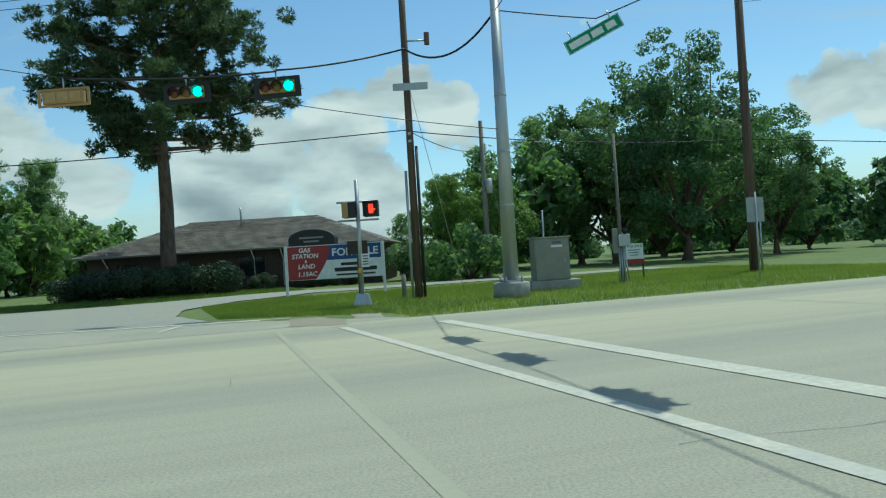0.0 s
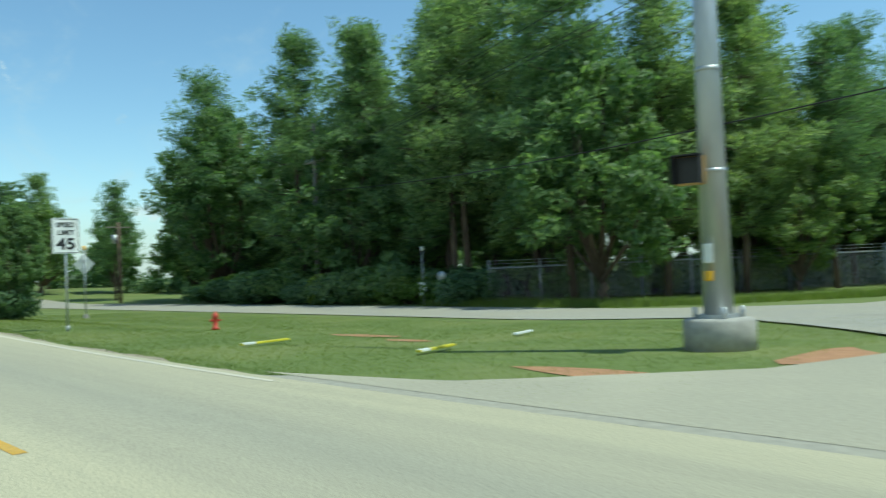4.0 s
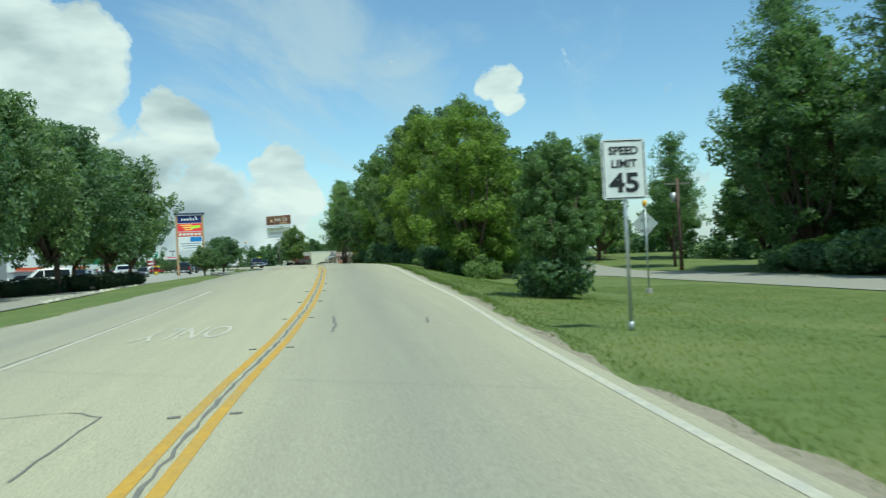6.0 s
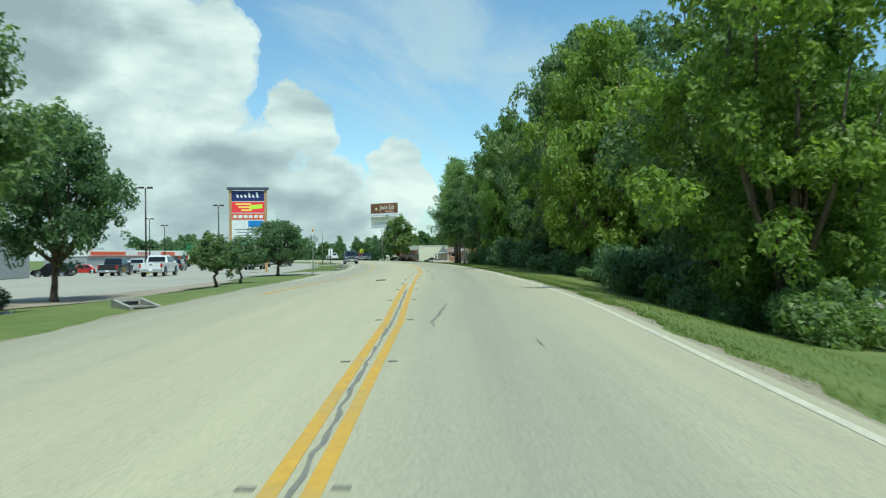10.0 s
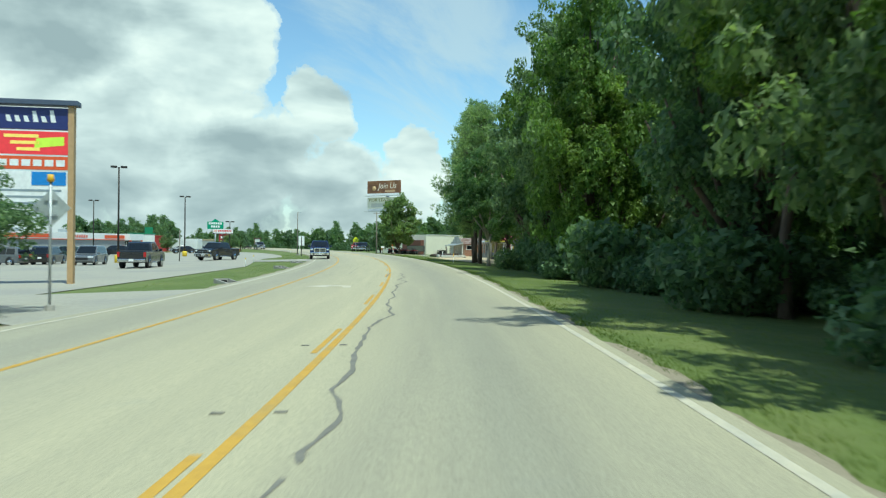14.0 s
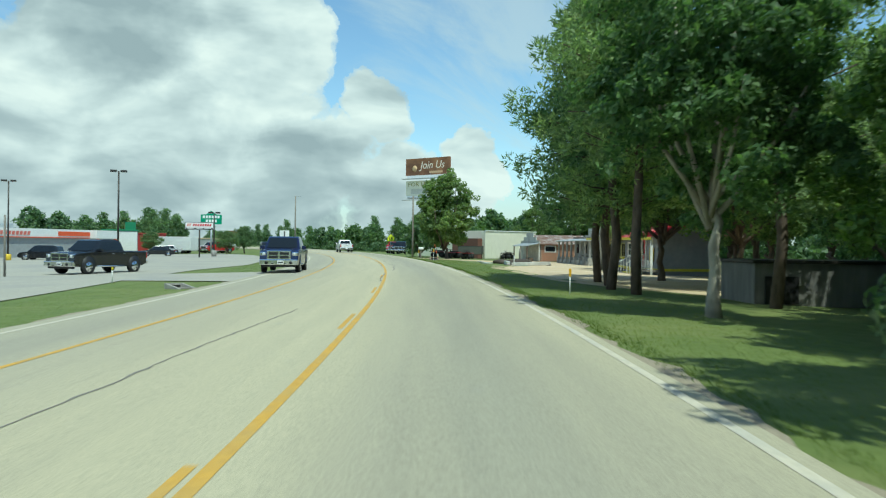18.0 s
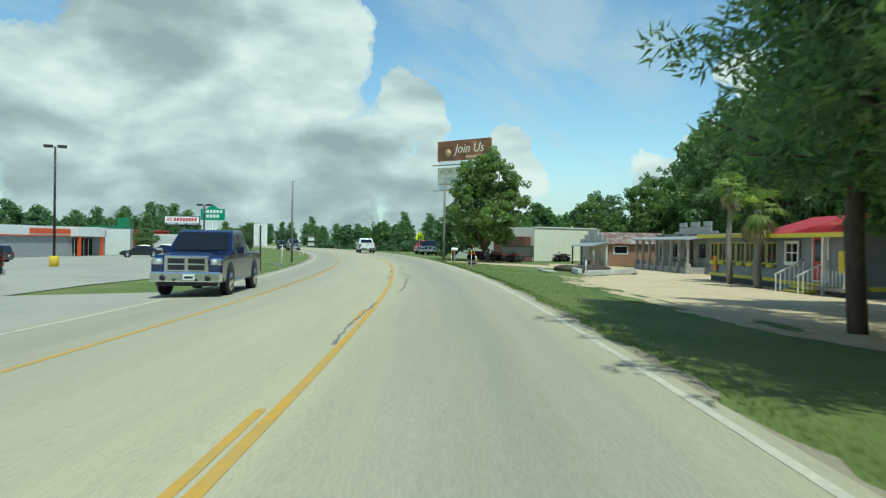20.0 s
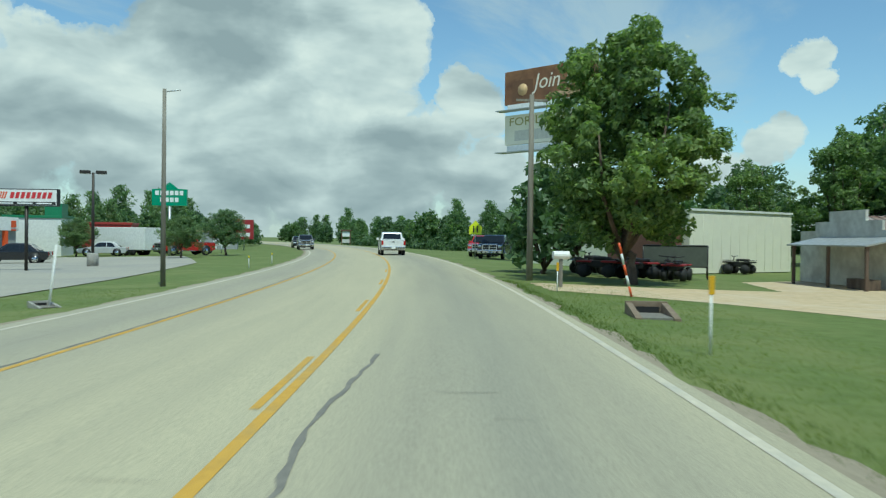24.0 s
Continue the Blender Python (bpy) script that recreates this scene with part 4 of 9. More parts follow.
# ---- the woods on the outside of the bend
plant("oak_bright", 49.5, 8.4, 0.84, 20, "tall bright green oak at the front of the woods", sz=0.95)
plant("oak_bright", 53.5, 10.6, 0.75, 150, L_OAK, sz=0.72)
plant("wood_mid", 57.5, 11.6, 0.62, 80, L_OAK, sz=0.62)
plant("oak_bright", 50.5, 8.9, 0.46, 200, "lower bright leafy tree in front of the woods", sz=0.42)
plant("shade", 17.2, 5.25, 0.32, 40, "small dark leafy tree standing alone on mown grass", sz=0.40)
plant("bush_dark", 17.2, 5.25, 0.7, 10, "low leafy shrub round the foot of a small tree", category="shrub", name="shrub")
for i in range(24):
    s = 57 + i * 2.75
    k = random.choice(["wood_mid", "wood_dark", "wood_mid", "wood_dark", "wood_dark"] if s > 76 else ["wood_dark", "wood_dark", "wood_mid"])
    w = random.uniform(0.78, 0.90)
    gap = 63.5 < s < 73.0 or 97.5 < s < 104.5
    if gap:
        w *= 0.62
    elif 73 < s < 79 or 104.5 < s < 109:
        # brighter leaf colour past each gap stands in for sunlit foliage
        k = "oak_bright"
    plant(k, s, (9.2 if s < 66 else 8.2) + (4.0 if gap else (i % 3) * 1.7) + random.uniform(-0.4, 0.4), w, label=L_DARK if k == "wood_dark" else L_OAK, group="roadside woods", sz=w * random.uniform(1.12, 1.3) * (1.2 if s > 66 else 1.0))
for i in range(20):
    s = 68 + i * 3.0
    plant(random.choice(["oak_mid", "oak_dark"]), s, 19 + (i % 2) * 5, random.uniform(0.95, 1.15) * (0.7 if i < 5 else 1.0), label=L_DARK, group="roadside woods")
for i in range(40):
    s = 46.5 + i * 1.8 + random.uniform(-0.6, 0.6)
    off = 7.3 + random.uniform(-0.3, 1.7) if s < 60 else 7.3 + random.uniform(0.0, 2.6)
    w = random.uniform(0.45, 0.9) if s < 60 else random.uniform(0.5, 1.5)
    plant(random.choice(["bush", "bush_dark", "bush", "bush_bright"] if s < 60 else ["bush_dark"]), s, off, w,
          label=L_BUSH, group="undergrowth", category="shrub", name="shrub", sz=w * random.uniform(0.6, 1.7))
# sunlight on the woods' edge put into the brighter leaves of these trees
plant("oak_bright", 74.6, 7.9, 0.60, 35, "bright green leafy tree standing out of the woods", sz=0.84)
plant("oak_bright", 107.6, 8.2, 0.58, 130, "bright green leafy tree standing out of the woods", sz=0.84)
for s, off, w in ((79.5, 8.0, 0.8), (87, 7.9, 0.9), (106, 7.9, 0.9)):
    plant("high", s, off, w, label="slender bright green tree leaning out of the woods", group="roadside woods", sz=w * random.uniform(0.95, 1.15))
# oak_bright here: lit crowns imitated by a brighter leaf colour
for s, off, k, sc in ((129.1, 6.6, "roadside", 0.78), (140.4, 7.3, "pine_tall", 0.74), (143.6, 7.9, "pine_tall", 0.80), (137.7, 7.4, "pine_thin", 0.82), (146.4, 8.3, "pine_tall", 0.78), (133.5, 10.0, "pine_tall", 0.76), (150.5, 12.5, "tall_dark", 0.85), (147.0, 15.5, "tall_dark", 0.9), (156.6, 18.9, "tall_dark", 0.8), (153.8, 19.6, "tall_dark", 0.9), (143, 13, "tall_dark", 0.8), (124.5, 10.4, "oak_bright", 0.8)):
    plant(k, s, off, sc * (1.06 if "pine" in k else 1.0), label="slender roadside tree with a bare straight trunk", group="trees by the shops", sz=sc)
for s, off, sc in ((158, 29, 1.1), (165, 32, 1.15), (172, 34, 1.1), (179, 33, 1.05), (186, 33, 1.25), (192, 31, 1.25), (198, 33, 1.3), (205, 34, 1.3), (212, 36, 1.3), (219, 39, 1.3), (227, 41, 1.35), (232, 35, 0.85), (237, 30, 0.68), (222, 48, 1.45), (240, 46, 1.2), (236, 40, 1.0),
                   (152, 26, 1.2), (146, 24, 1.1), (160, 40, 1.35), (175, 44, 1.3), (190, 48, 1.25), (205, 50, 1.4), (140, 22, 1.1), (246, 36, 0.8)):
    plant(random.choice(["oak_mid", "oak_mid", "oak_dark"]), s, off, sc, label="broad green tree behind the roadside shops", group="trees behind the shops")
for s, off, k, sc in ((121, 11.4, "wood_mid", 0.85), (125, 13.5, "pine_tall", 0.8), (129.5, 15.0, "wood_mid", 0.85), (134, 17, "oak_dark", 0.9), (119, 14, "oak_dark", 1.0), (126, 17, "oak_mid", 1.0), (138, 20, "oak_dark", 0.9)):
    plant(k, s, off, sc, label=L_DARK, group="woods behind the shed")
for s, off in ((120.5, 7.2), (123, 8.6), (126, 12.4), (132.5, 14.2), (133, 15.0), (136, 16.5), (140.5, 15.2), (134.5, 17.0), (131, 15.5), (137, 16.5)):
    plant("bush_dark", s, off, random.uniform(0.8, 1.1), label=L_BUSH, group="undergrowth", category="shrub", name="shrub")
plant("shade", 200.8, 8.3, 0.92, 30, "large leafy shade tree with a short trunk", sz=0.93)
plant("far", 207.5, 6.3, 0.48, 70, "smaller dark tree beside the utility pole", sz=0.5)
plant("live", 211, 8.5, 0.75, 70, "smaller dark tree beside the utility pole", sz=0.8)

# ---- wide park-like woods north of the frontage road
for i in range(34):
    s, off = 8 + i * 3.4, 26 + (i * 7 % 5) * 4.6
    k = random.choice(["pine_tall", "oak_mid", "oak_mid", "pine_thin"] if off < 32 else ["far_green", "far", "far_pine"])
    plant(k, s, off, random.uniform(0.85, 1.05) * (0.68 if s > 45 else 1.0), label=L_PINE if k.startswith("pine") else L_OAK, group="woods beyond the frontage road")
for s, off, k, sc in ((10, 26.5, "pine_tall", 0.92), (13.5, 28.5, "pine_tall", 0.95), (17, 27, "pine_thin", 1.0), (8, 31, "pine_tall", 0.9), (20, 30, "pine_tall", 0.98), (5.5, 34, "pine_tall", 0.8), (15, 33, "oak_dark", 1.05), (11, 36, "oak_mid", 1.1),
                      (3, 38, "pine_thin", 0.78), (1, 44, "oak_mid", 0.8), (-2, 49, "oak_mid", 0.72), (-6, 55, "far_green", 0.8), (-10, 62, "far_green", 0.75), (-13, 71, "far_green", 0.7), (0, 54, "pine_thin", 0.75), (5, 46, "oak_dark", 0.9), (8, 41, "oak_mid", 0.95),
                      (-16, 80, "far_green", 0.75), (-4, 62, "far", 0.9), (-9, 76, "far_pine", 0.75), (2, 50, "far", 0.95)):
    plant(k, s, off, sc, label=L_PINE if "pine" in k else L_DARK, group="woods by the side street")
for i in range(9):
    plant("pine_tall" if i % 3 else "pine_thin", 17.5 + i * 1.7, 26.5 + (i * 5 % 4) * 1.6, random.uniform(0.84, 0.96), label=L_PINE, group="woods by the side street")
for i in range(14):
    f = i / 13
    plant(("pine_tall", "oak_mid", "pine_thin")[i % 3], 7 - 19 * f, 38 + 34 * f + (i % 2) * 4, 0.86 - 0.16 * f + random.uniform(-0.06, 0.06), label=L_PINE if i % 3 != 1 else L_DARK, group="woods by the side street")
for i in range(16):
    plant("oak_mid" if i % 2 else "wood_mid", 4 + i * 3.1, 29 + (i % 3) * 2 + (7 if i < 3 else 0), random.uniform(0.5, 0.75), label=L_DARK, group="understory by the side street")
for i in range(24):
    s = 2 + i * 1.6
    off = 26 - min(1, i / 4) * 1.8 + random.uniform(-0.4, 0.6) + (8 if i < 3 else 0) + (4.5 + 1.25 * max(0, 13.5 - s) if s < 14.5 else 0)
    plant(random.choice(["bush", "bush_dark", "bush_bright"]), s, off, random.uniform(0.8, 1.5), label=L_BUSH, group="undergrowth", category="shrub", name="shrub")

for s, off, k, sc in ((41, 26.5, "wood_mid", 1.15), (47, 30, "wood_dark", 1.25), (36, 31, "wood_mid", 1.05)):
    plant(k, s, off, sc, label="tall spreading oak beyond the frontage road", group="oaks beyond the frontage road")

# ---- intersection corner
pine = plant("pine", 0, 0, 1.02, 60, "tall spreading pine with rough bark trunk before the house", world=(-15.25, 46.9, 0))
for i, (x, y, k, sc) in enumerate(((10.8, 64.3, "oak_dark", 1.05), (17.3, 58.5, "lawn_oak", 1.16), (13.0, 62, "lawn_oak", 0.88), (25, 62, "lawn_oak", 0.80), (31, 70, "far", 0.8), (36, 66, "far", 0.72), (41, 72, "far", 0.8), (46, 70, "far", 0.72), (52, 74, "far", 1.0), (58, 78, "far", 1.0),
                                   (8, 70, "pine_thin", 0.75), (4, 66, "far_green", 0.75), (0.5, 52, "oak_bright", 0.55), (3.5, 55, "oak_mid", 0.6), (1.5, 46, "bush", 1.6), (-1.2, 50, "bush_dark", 1.6), (7, 60, "far_green", 0.9), (20, 75, "far", 1.3), (28, 80, "far", 1.3))):
    plant(k, 0, 0, sc, label="large dark oak with low spreading limbs on the lawn" if k in ("oak_dark", "lawn_oak") else "green tree at the edge of the lawn", world=(x, y, -0.05), group="trees on the corner lawn")
for i, (x, y, k, sc) in enumerate(((-34, 84, "far_green", 0.62), (-28, 86, "far_green", 0.58), (-22, 88, "far_green", 0.55), (-16, 90, "far_green", 0.6), (-10, 92, "far", 0.55), (-4, 88, "far_pine", 0.5), (2, 84, "far_pine", 0.62), (-33, 60, "oak_mid", 0.5), (-37, 64, "oak_mid", 0.6), (-38, 78, "far_green", 0.75))):
    plant(k, 0, 0, sc, label="green tree behind the low house", world=(x, y, -0.05), group="trees behind the house")
for i in range(9):
    plant("hedge", 0, 0, random.uniform(0.95, 1.15), label="dense dark juniper shrub along the house front", world=(-20.1 + i * 0.98, 45.5 + i * 0.06 + (i % 2) * 0.5, -0.02), group="house hedge", category="shrub", name="shrub", sz=random.uniform(0.82, 1.0))
for x, y in ((-10.3, 48.3), (-7.4, 48.0), (-5.6, 48.2)):
    plant("hedge", 0, 0, 0.55, label="small dark shrub beside the house entrance", world=(x, y, -0.02), group="house hedge", category="shrub", name="shrub")

# ---- the row of live oaks and the small trees by the parking lot
for s, off, sc in ((41.8, -15.9, 1.4), (54, -17.6, 1.3), (60, -15.4, 1.15), (48.5, -15.2, 1.3), (35.5, -17.0, 1.5), (30, -18.0, 1.55), (44, -22, 1.3), (24, -21, 1.6)):
    plant("live", s, off + (1.2 if s < 52 else 0.0), sc * (0.95 if s < 52 else 0.82), sz=sc * 1.05, label="rounded dark live oak shading the parking lot edge", group="live oaks by the parking lot")
plant("live", 87.0, -11.5, 0.80, 15, "small dense flat-crowned ornamental tree on the lot verge", "ornamental trees", sz=0.64)
for s, off, sc in ((67.3, -11.1, 0.68), (72.4, -11.1, 0.66)):
    plant("small", s, off, sc, label="small dense ornamental tree on the lot verge", group="ornamental trees")

for s, off, k, sc in ((258, -29.0, "live", 0.62), (244.6, -17.0, "live", 0.6), (253, -14.2, "live", 0.72)):
    plant(k, s, off, sc, label="small green tree planted in front of the far stores", group="small trees by the far stores")

# ---- distant woods closing the view
FAR = []


def far_row(n, pts, jitter, lo, hi, kinds):
    """Trees spread along a line of (s, off) points."""
    for i in range(n):
        f = (i + random.uniform(0, 0.8)) / n * (len(pts) - 1)
        k = min(int(f), len(pts) - 2)
        s, o = (pts[k][j] + (pts[k + 1][j] - pts[k][j]) * (f - k) + random.uniform(-jitter, jitter) for j in (0, 1))
        p, c = rd(s, o), random.uniform(lo, hi) * (0.8 if jitter > 3.5 and s > 120 else 0.95)
        FAR.append((random.choice(kinds), pose(p.x, p.y, p.z - 0.1, 0, 0, random.uniform(0, 360)) @ Matrix.Diagonal((c, c, c * random.uniform(0.85, 1.15), 1))))


MIXED = ["far", "far_pine", "far_green", "far_pine", "far"]
LOW = ["thicket"]
far_row(48, [(235, -75), (330, -88), (420, -97)], 6, 0.55, 0.85, MIXED)
far_row(60, [(252, -46), (275, -40), (300, -31), (330, -25), (365, -24)], 4, 0.6, 0.95, MIXED)
far_row(34, [(285, 27), (300, 17), (330, 15), (380, 16)], 4, 0.55, 0.8, MIXED)
far_row(18, [(370, 15), (395, 10), (415, 7)], 2, 0.5, 0.7, MIXED)
far_row(10, [(315, -17), (340, -13), (365, -12)], 1.5, 0.35, 0.5, MIXED)
far_row(22, [(235, 34), (300, 30)], 6, 0.7, 1.0, MIXED)
far_row(40, [(60, -115), (235, -115)], 8, 0.5, 0.75, MIXED)
far_row(22, [(-140, 75), (-50, 75)], 10, 0.9, 1.3, MIXED)
far_row(30, [(240, -78), (330, -84), (420, -90)], 3, 0.9, 1.5, LOW)
far_row(44, [(250, -44), (275, -38), (300, -29), (330, -23), (360, -22)], 2, 0.7, 1.0, LOW)
far_row(26, [(283, 25), (300, 15), (330, 14), (370, 15)], 2, 0.7, 1.0, LOW)
far_row(26, [(60, -118), (235, -118)], 3, 1.0, 1.5, LOW)
far_row(28, [(-140, 66), (-90, 64), (-50, 66), (-20, 84)], 3, 0.9, 1.4, LOW)
far_row(28, [(-16, 82), (-4, 66), (3, 54), (10, 40), (22, 34), (60, 36), (110, 34)], 2, 0.8, 1.2, LOW)
far_row(12, [(60, 17), (112, 17)], 1, 0.9, 1.3, LOW)
far_row(16, [(150, 40), (190, 42), (245, 56)], 2, 0.9, 1.3, LOW)
joined_trees("distant_woods", FAR, "dense line of distant green woods closing the view")

# ---------------------------------------------------------------- the low house
def house():
    """Hip-roofed house: eaves run along local x."""
    p0, p1 = Vector((-22.3, 50.2, 0)), Vector((-3.0, 49.6, 0))
    ang = math.degrees(atan2(p1.y - p0.y, p1.x - p0.x))
    ln = (p1 - p0).length
    h = thing("house", pose((p0.x + p1.x) / 2, (p0.y + p1.y) / 2, 0, 0, 0, ang), "low dark brick house with a grey shingled hip roof", "house")
    dep, eave, ridge = 13.0, 2.4, 4.55
    bm = bmesh.new()
    for c, sz in (((0, 0.85, 1.2), (ln - 1.4, 0.25, 2.4)), ((0, dep - 0.85, 1.2), (ln - 1.4, 0.25, 2.4)), ((-ln / 2 + 0.82, dep / 2, 1.2), (0.25, dep - 1.9, 2.4)), ((ln / 2 - 0.82, dep / 2, 1.2), (0.25, dep - 1.9, 2.4))):
        add_box(bm, c, sz)
    part("wall", bm, M_DARKBRICK, h)
    bm = bmesh.new()
    rx = ln / 2 - 5.4
    e = [bm.verts.new(v) for v in ((-ln / 2, 0, eave), (ln / 2, 0, eave), (ln / 2, dep, eave), (-ln / 2, dep, eave), (-rx, dep / 2, ridge), (rx, dep / 2, ridge))]
    for f in ((0, 1, 5, 4), (1, 2, 5), (2, 3, 4, 5), (3, 0, 4), (3, 2, 1, 0)):
        bm.faces.new([e[i] for i in f])
    roof = part("roof", bm, M_SHINGLE, h)
    # courses of shingles on the two slopes that show
    verts, faces = [], []
    rng = random.Random(4)
    slope = sqrt((dep / 2) ** 2 + (ridge - eave) ** 2)
    rows = 30
    for r in range(rows):
        f0, f1 = r / rows, (r + 1.12) / rows
        y0, z0, y1, z1 = f0 * dep / 2, eave + f0 * (ridge - eave), min(1, f1) * dep / 2, eave + min(1, f1) * (ridge - eave)
        x0, x1 = -ln / 2 + (ln / 2 - rx) * f0, ln / 2 - (ln / 2 - rx) * f0
        x = x0 + rng.uniform(0, 0.4)
        while x < x1 - 0.5:
            w = min(rng.uniform(0.7, 1.1), x1 - x)
            lift = 0.035 + rng.uniform(0, 0.012)
            k = len(verts)
            verts += [(x, y0 - 0.03, z0 + lift), (x + w - 0.015, y0 - 0.03, z0 + lift), (x + w - 0.015, y1, z1 + 0.012), (x, y1, z1 + 0.012), (x, y0 - 0.03, z0), (x + w - 0.015, y0 - 0.03, z0)]
            faces += [(k, k + 1, k + 2, k + 3), (k + 4, k + 5, k + 1, k)]
            x += w
    sh = mesh_ob("shingles", verts, faces, M_SHINGLE, roof)
    tagged(sh, "overlapping grey asphalt shingles", kind="stuff")
    bm = bmesh.new()
    add_box(bm, (0, -0.06, eave - 0.02), (ln + 0.1, 0.12, 0.13), 0.02)
    part("gutter", bm, plain("dark_grey_gutter", (0.17, 0.165, 0.15), 0.6), h, "dark grey gutter along the eave")
    for x in (-ln / 2 + 2.0, -ln / 2 + 11.0, 3.1, ln / 2 - 0.6):
        rod("downspout", [(x, 0.0, eave - 0.05), (x, 0.3, eave - 0.35), (x, 0.68, eave - 0.6), (x, 0.68, 0.1)], 0.04, M_WHITE, h, 6)
    for x in (-6.3, -3.4, 1.2):
        w = box("window", (x, 0.70, 1.35), (1.5, 0.08, 1.1), M_GLASS_D, h)
        box("frame", (0, 0, 0), (1.6, 0.05, 1.2), M_BLACK, w).location = (x, 0.71, 1.35)
    box("door", (4.2, 0.70, 1.05), (1.1, 0.1, 2.1), M_BLACK, h, 0.01)
    rod("vent_pipe", [(-0.4, dep * 0.36, 4.0), (-0.4, dep * 0.36, 5.2)], 0.07, M_GALV, h, 8)
    bm = bmesh.new()
    prof = [(-1.35, 0.0)] + [(1.35 * -cos(pi * k / 12), 0.55 + 0.55 * sin(pi * k / 12)) for k in range(13)] + [(1.35, 0.0)]
    f = [bm.verts.new((x, 0, z)) for x, z in prof]
    face = bm.faces.new(f)
    r = bmesh.ops.extrude_face_region(bm, geom=[face])
    bmesh.ops.translate(bm, vec=(0, 1.4, 0), verts=[v for v in r["geom"] if isinstance(v, bmesh.types.BMVert)])
    bmesh.ops.recalc_face_normals(bm, faces=bm.faces)
    aw = part("awning", bm, M_BLACK, h, "arched black entrance awning")
    aw.location = (5.2, -1.1, 2.2)
    for i, w in enumerate((1.4, 0.9)):
        b = box("lettering_bar", (0, -0.02, 0.62 - i * 0.22), (w, 0.02, 0.1), plain("grey_lettering", (0.25, 0.25, 0.26), 0.6), aw)
    return h


house()


# ---------------------------------------------------------------- poles and boxes of the corner
def lattice_pole(m, height, r0, r1, mat, label, name="utility_pole", category="utility pole"):
    t = thing(name, m, label, category)
    rod("pole", [(0, 0, -0.2), (0, 0, height * 0.5), (0, 0, height)], [r0, (r0 + r1) / 2, r1], mat, t, 14)
    return t


def strain_pole(x, y, height, label, ped=False):
    t = thing("signal_pole", pose(x, y, 0, 0, 0, 15), label, "signal pole")
    bm = bmesh.new()
    tube(bm, [(0, 0, -0.1), (0, 0, 0.40), (0, 0, 0.44)], [0.55, 0.55, 0.5], 24)
    part("footing", bm, M_CONC, t, "round concrete footing", True)
    bm = bmesh.new()
    tube(bm, [(0, 0, 0.44), (0, 0, 0.50)], [0.34, 0.34], 4)
    part("base_plate", bm, M_GALV, t)
    for k in range(4):
        a = pi / 4 + k * pi / 2
        rod("anchor_bolt", [(0.36 * cos(a), 0.36 * sin(a), 0.42), (0.36 * cos(a), 0.36 * sin(a), 0.62)], 0.035, M_GALV, t, 6)
    rod("shaft", [(0, 0, 0.5), (0, 0, height)], [0.235, 0.14], M_GALV, t, 18)
    for z in (2.7, 4.3, 6.0):
        rod("collar", [(0, 0, z), (0, 0, z + 0.07)], 0.235 - 0.095 * z / height + 0.012, M_GALV, t, 18)
    return t


def ped_head(parent, m, lit=False, mat=None):
    """A pedestrian signal: housing with a deep hood."""
    hd = box("pedestrian_head", (0, 0, 0), (0.44, 0.2, 0.46), mat or M_TAN, parent, 0.03)
    hd.matrix_local = m
    bm = bmesh.new()
    for c, sz in (((0, -0.2, 0.22), (0.44, 0.22, 0.02)), ((-0.21, -0.2, 0), (0.02, 0.22, 0.44)), ((0.21, -0.2, 0), (0.02, 0.22, 0.44)), ((0, -0.105, 0), (0.40, 0.012, 0.40))):
        add_box(bm, c, sz)
    part("hood", bm, M_BLACK, hd)
    if lit:
        bm = bmesh.new()
        add_box(bm, (0, -0.125, -0.06), (0.13, 0.015, 0.14), 0.02)
        for k in range(4):
            add_box(bm, (-0.055 + k * 0.037, -0.125, 0.07), (0.026, 0.015, 0.15))
        add_box(bm, (0.1, -0.125, -0.02), (0.05, 0.015, 0.05))
        part("lit_symbol", bm, M_RED_LIT, hd, "glowing red stop symbol")
    return hd


strain_pole(2.05, 25.1, 9.4, "tapered galvanised steel signal pole on a round concrete footing")
sp = strain_pole(-19.4, 19.0, 9.2, "tall galvanised steel signal pole on the grass island")
ped_head(sp, pose(-0.16, -0.34, 2.75, 0, 0, 20))
box("push_button_sign", (0.02, -0.24, 1.45), (0.16, 0.02, 0.3), M_SIGNWHITE, sp, 0.01)
box("push_button", (0.02, -0.24, 1.1), (0.12, 0.1, 0.16), M_REFL, sp, 0.02)

pp = thing("pedestrian_signal", pose(-2.4, 24.95, 0, 0, 0, -3), "slim aluminium pedestrian signal post with two heads", "pedestrian signal")
bm = bmesh.new()
tube(bm, [(0, 0, 0), (0, 0, 0.06), (0, 0, 0.36)], [0.34, 0.34, 0.24], 4)
part("footing", bm, M_GALV, pp, "square tapered cast metal footing")
rod("post", [(0, 0, 0.3), (0, 0, 3.75)], 0.06, M_GALV, pp, 12)
rod("arm", [(-0.62, 0, 3.1), (0.62, 0, 3.1)], 0.03, M_GALV, pp, 8)
rod("arm", [(-0.62, 0, 2.55), (0.62, 0, 2.55)], 0.03, M_GALV, pp, 8)
ped_head(pp, pose(-0.35, 0.0, 2.86, 0, 0, 90))
ped_head(pp, pose(0.42, -0.05, 2.86, 0, 0, 0), True, M_BLACK)
sg = box("instruction_sign", (0.16, -0.08, 1.35), (0.24, 0.02, 0.4), M_SIGNWHITE, pp, 0.01)
for k in range(4):
    box("lettering_bar", (0.16, -0.095, 1.48 - k * 0.08), (0.16, 0.006, 0.03), M_INK, sg)
box("push_button", (-0.02, -0.1, 1.05), (0.1, 0.1, 0.14), M_REFL, pp, 0.02)

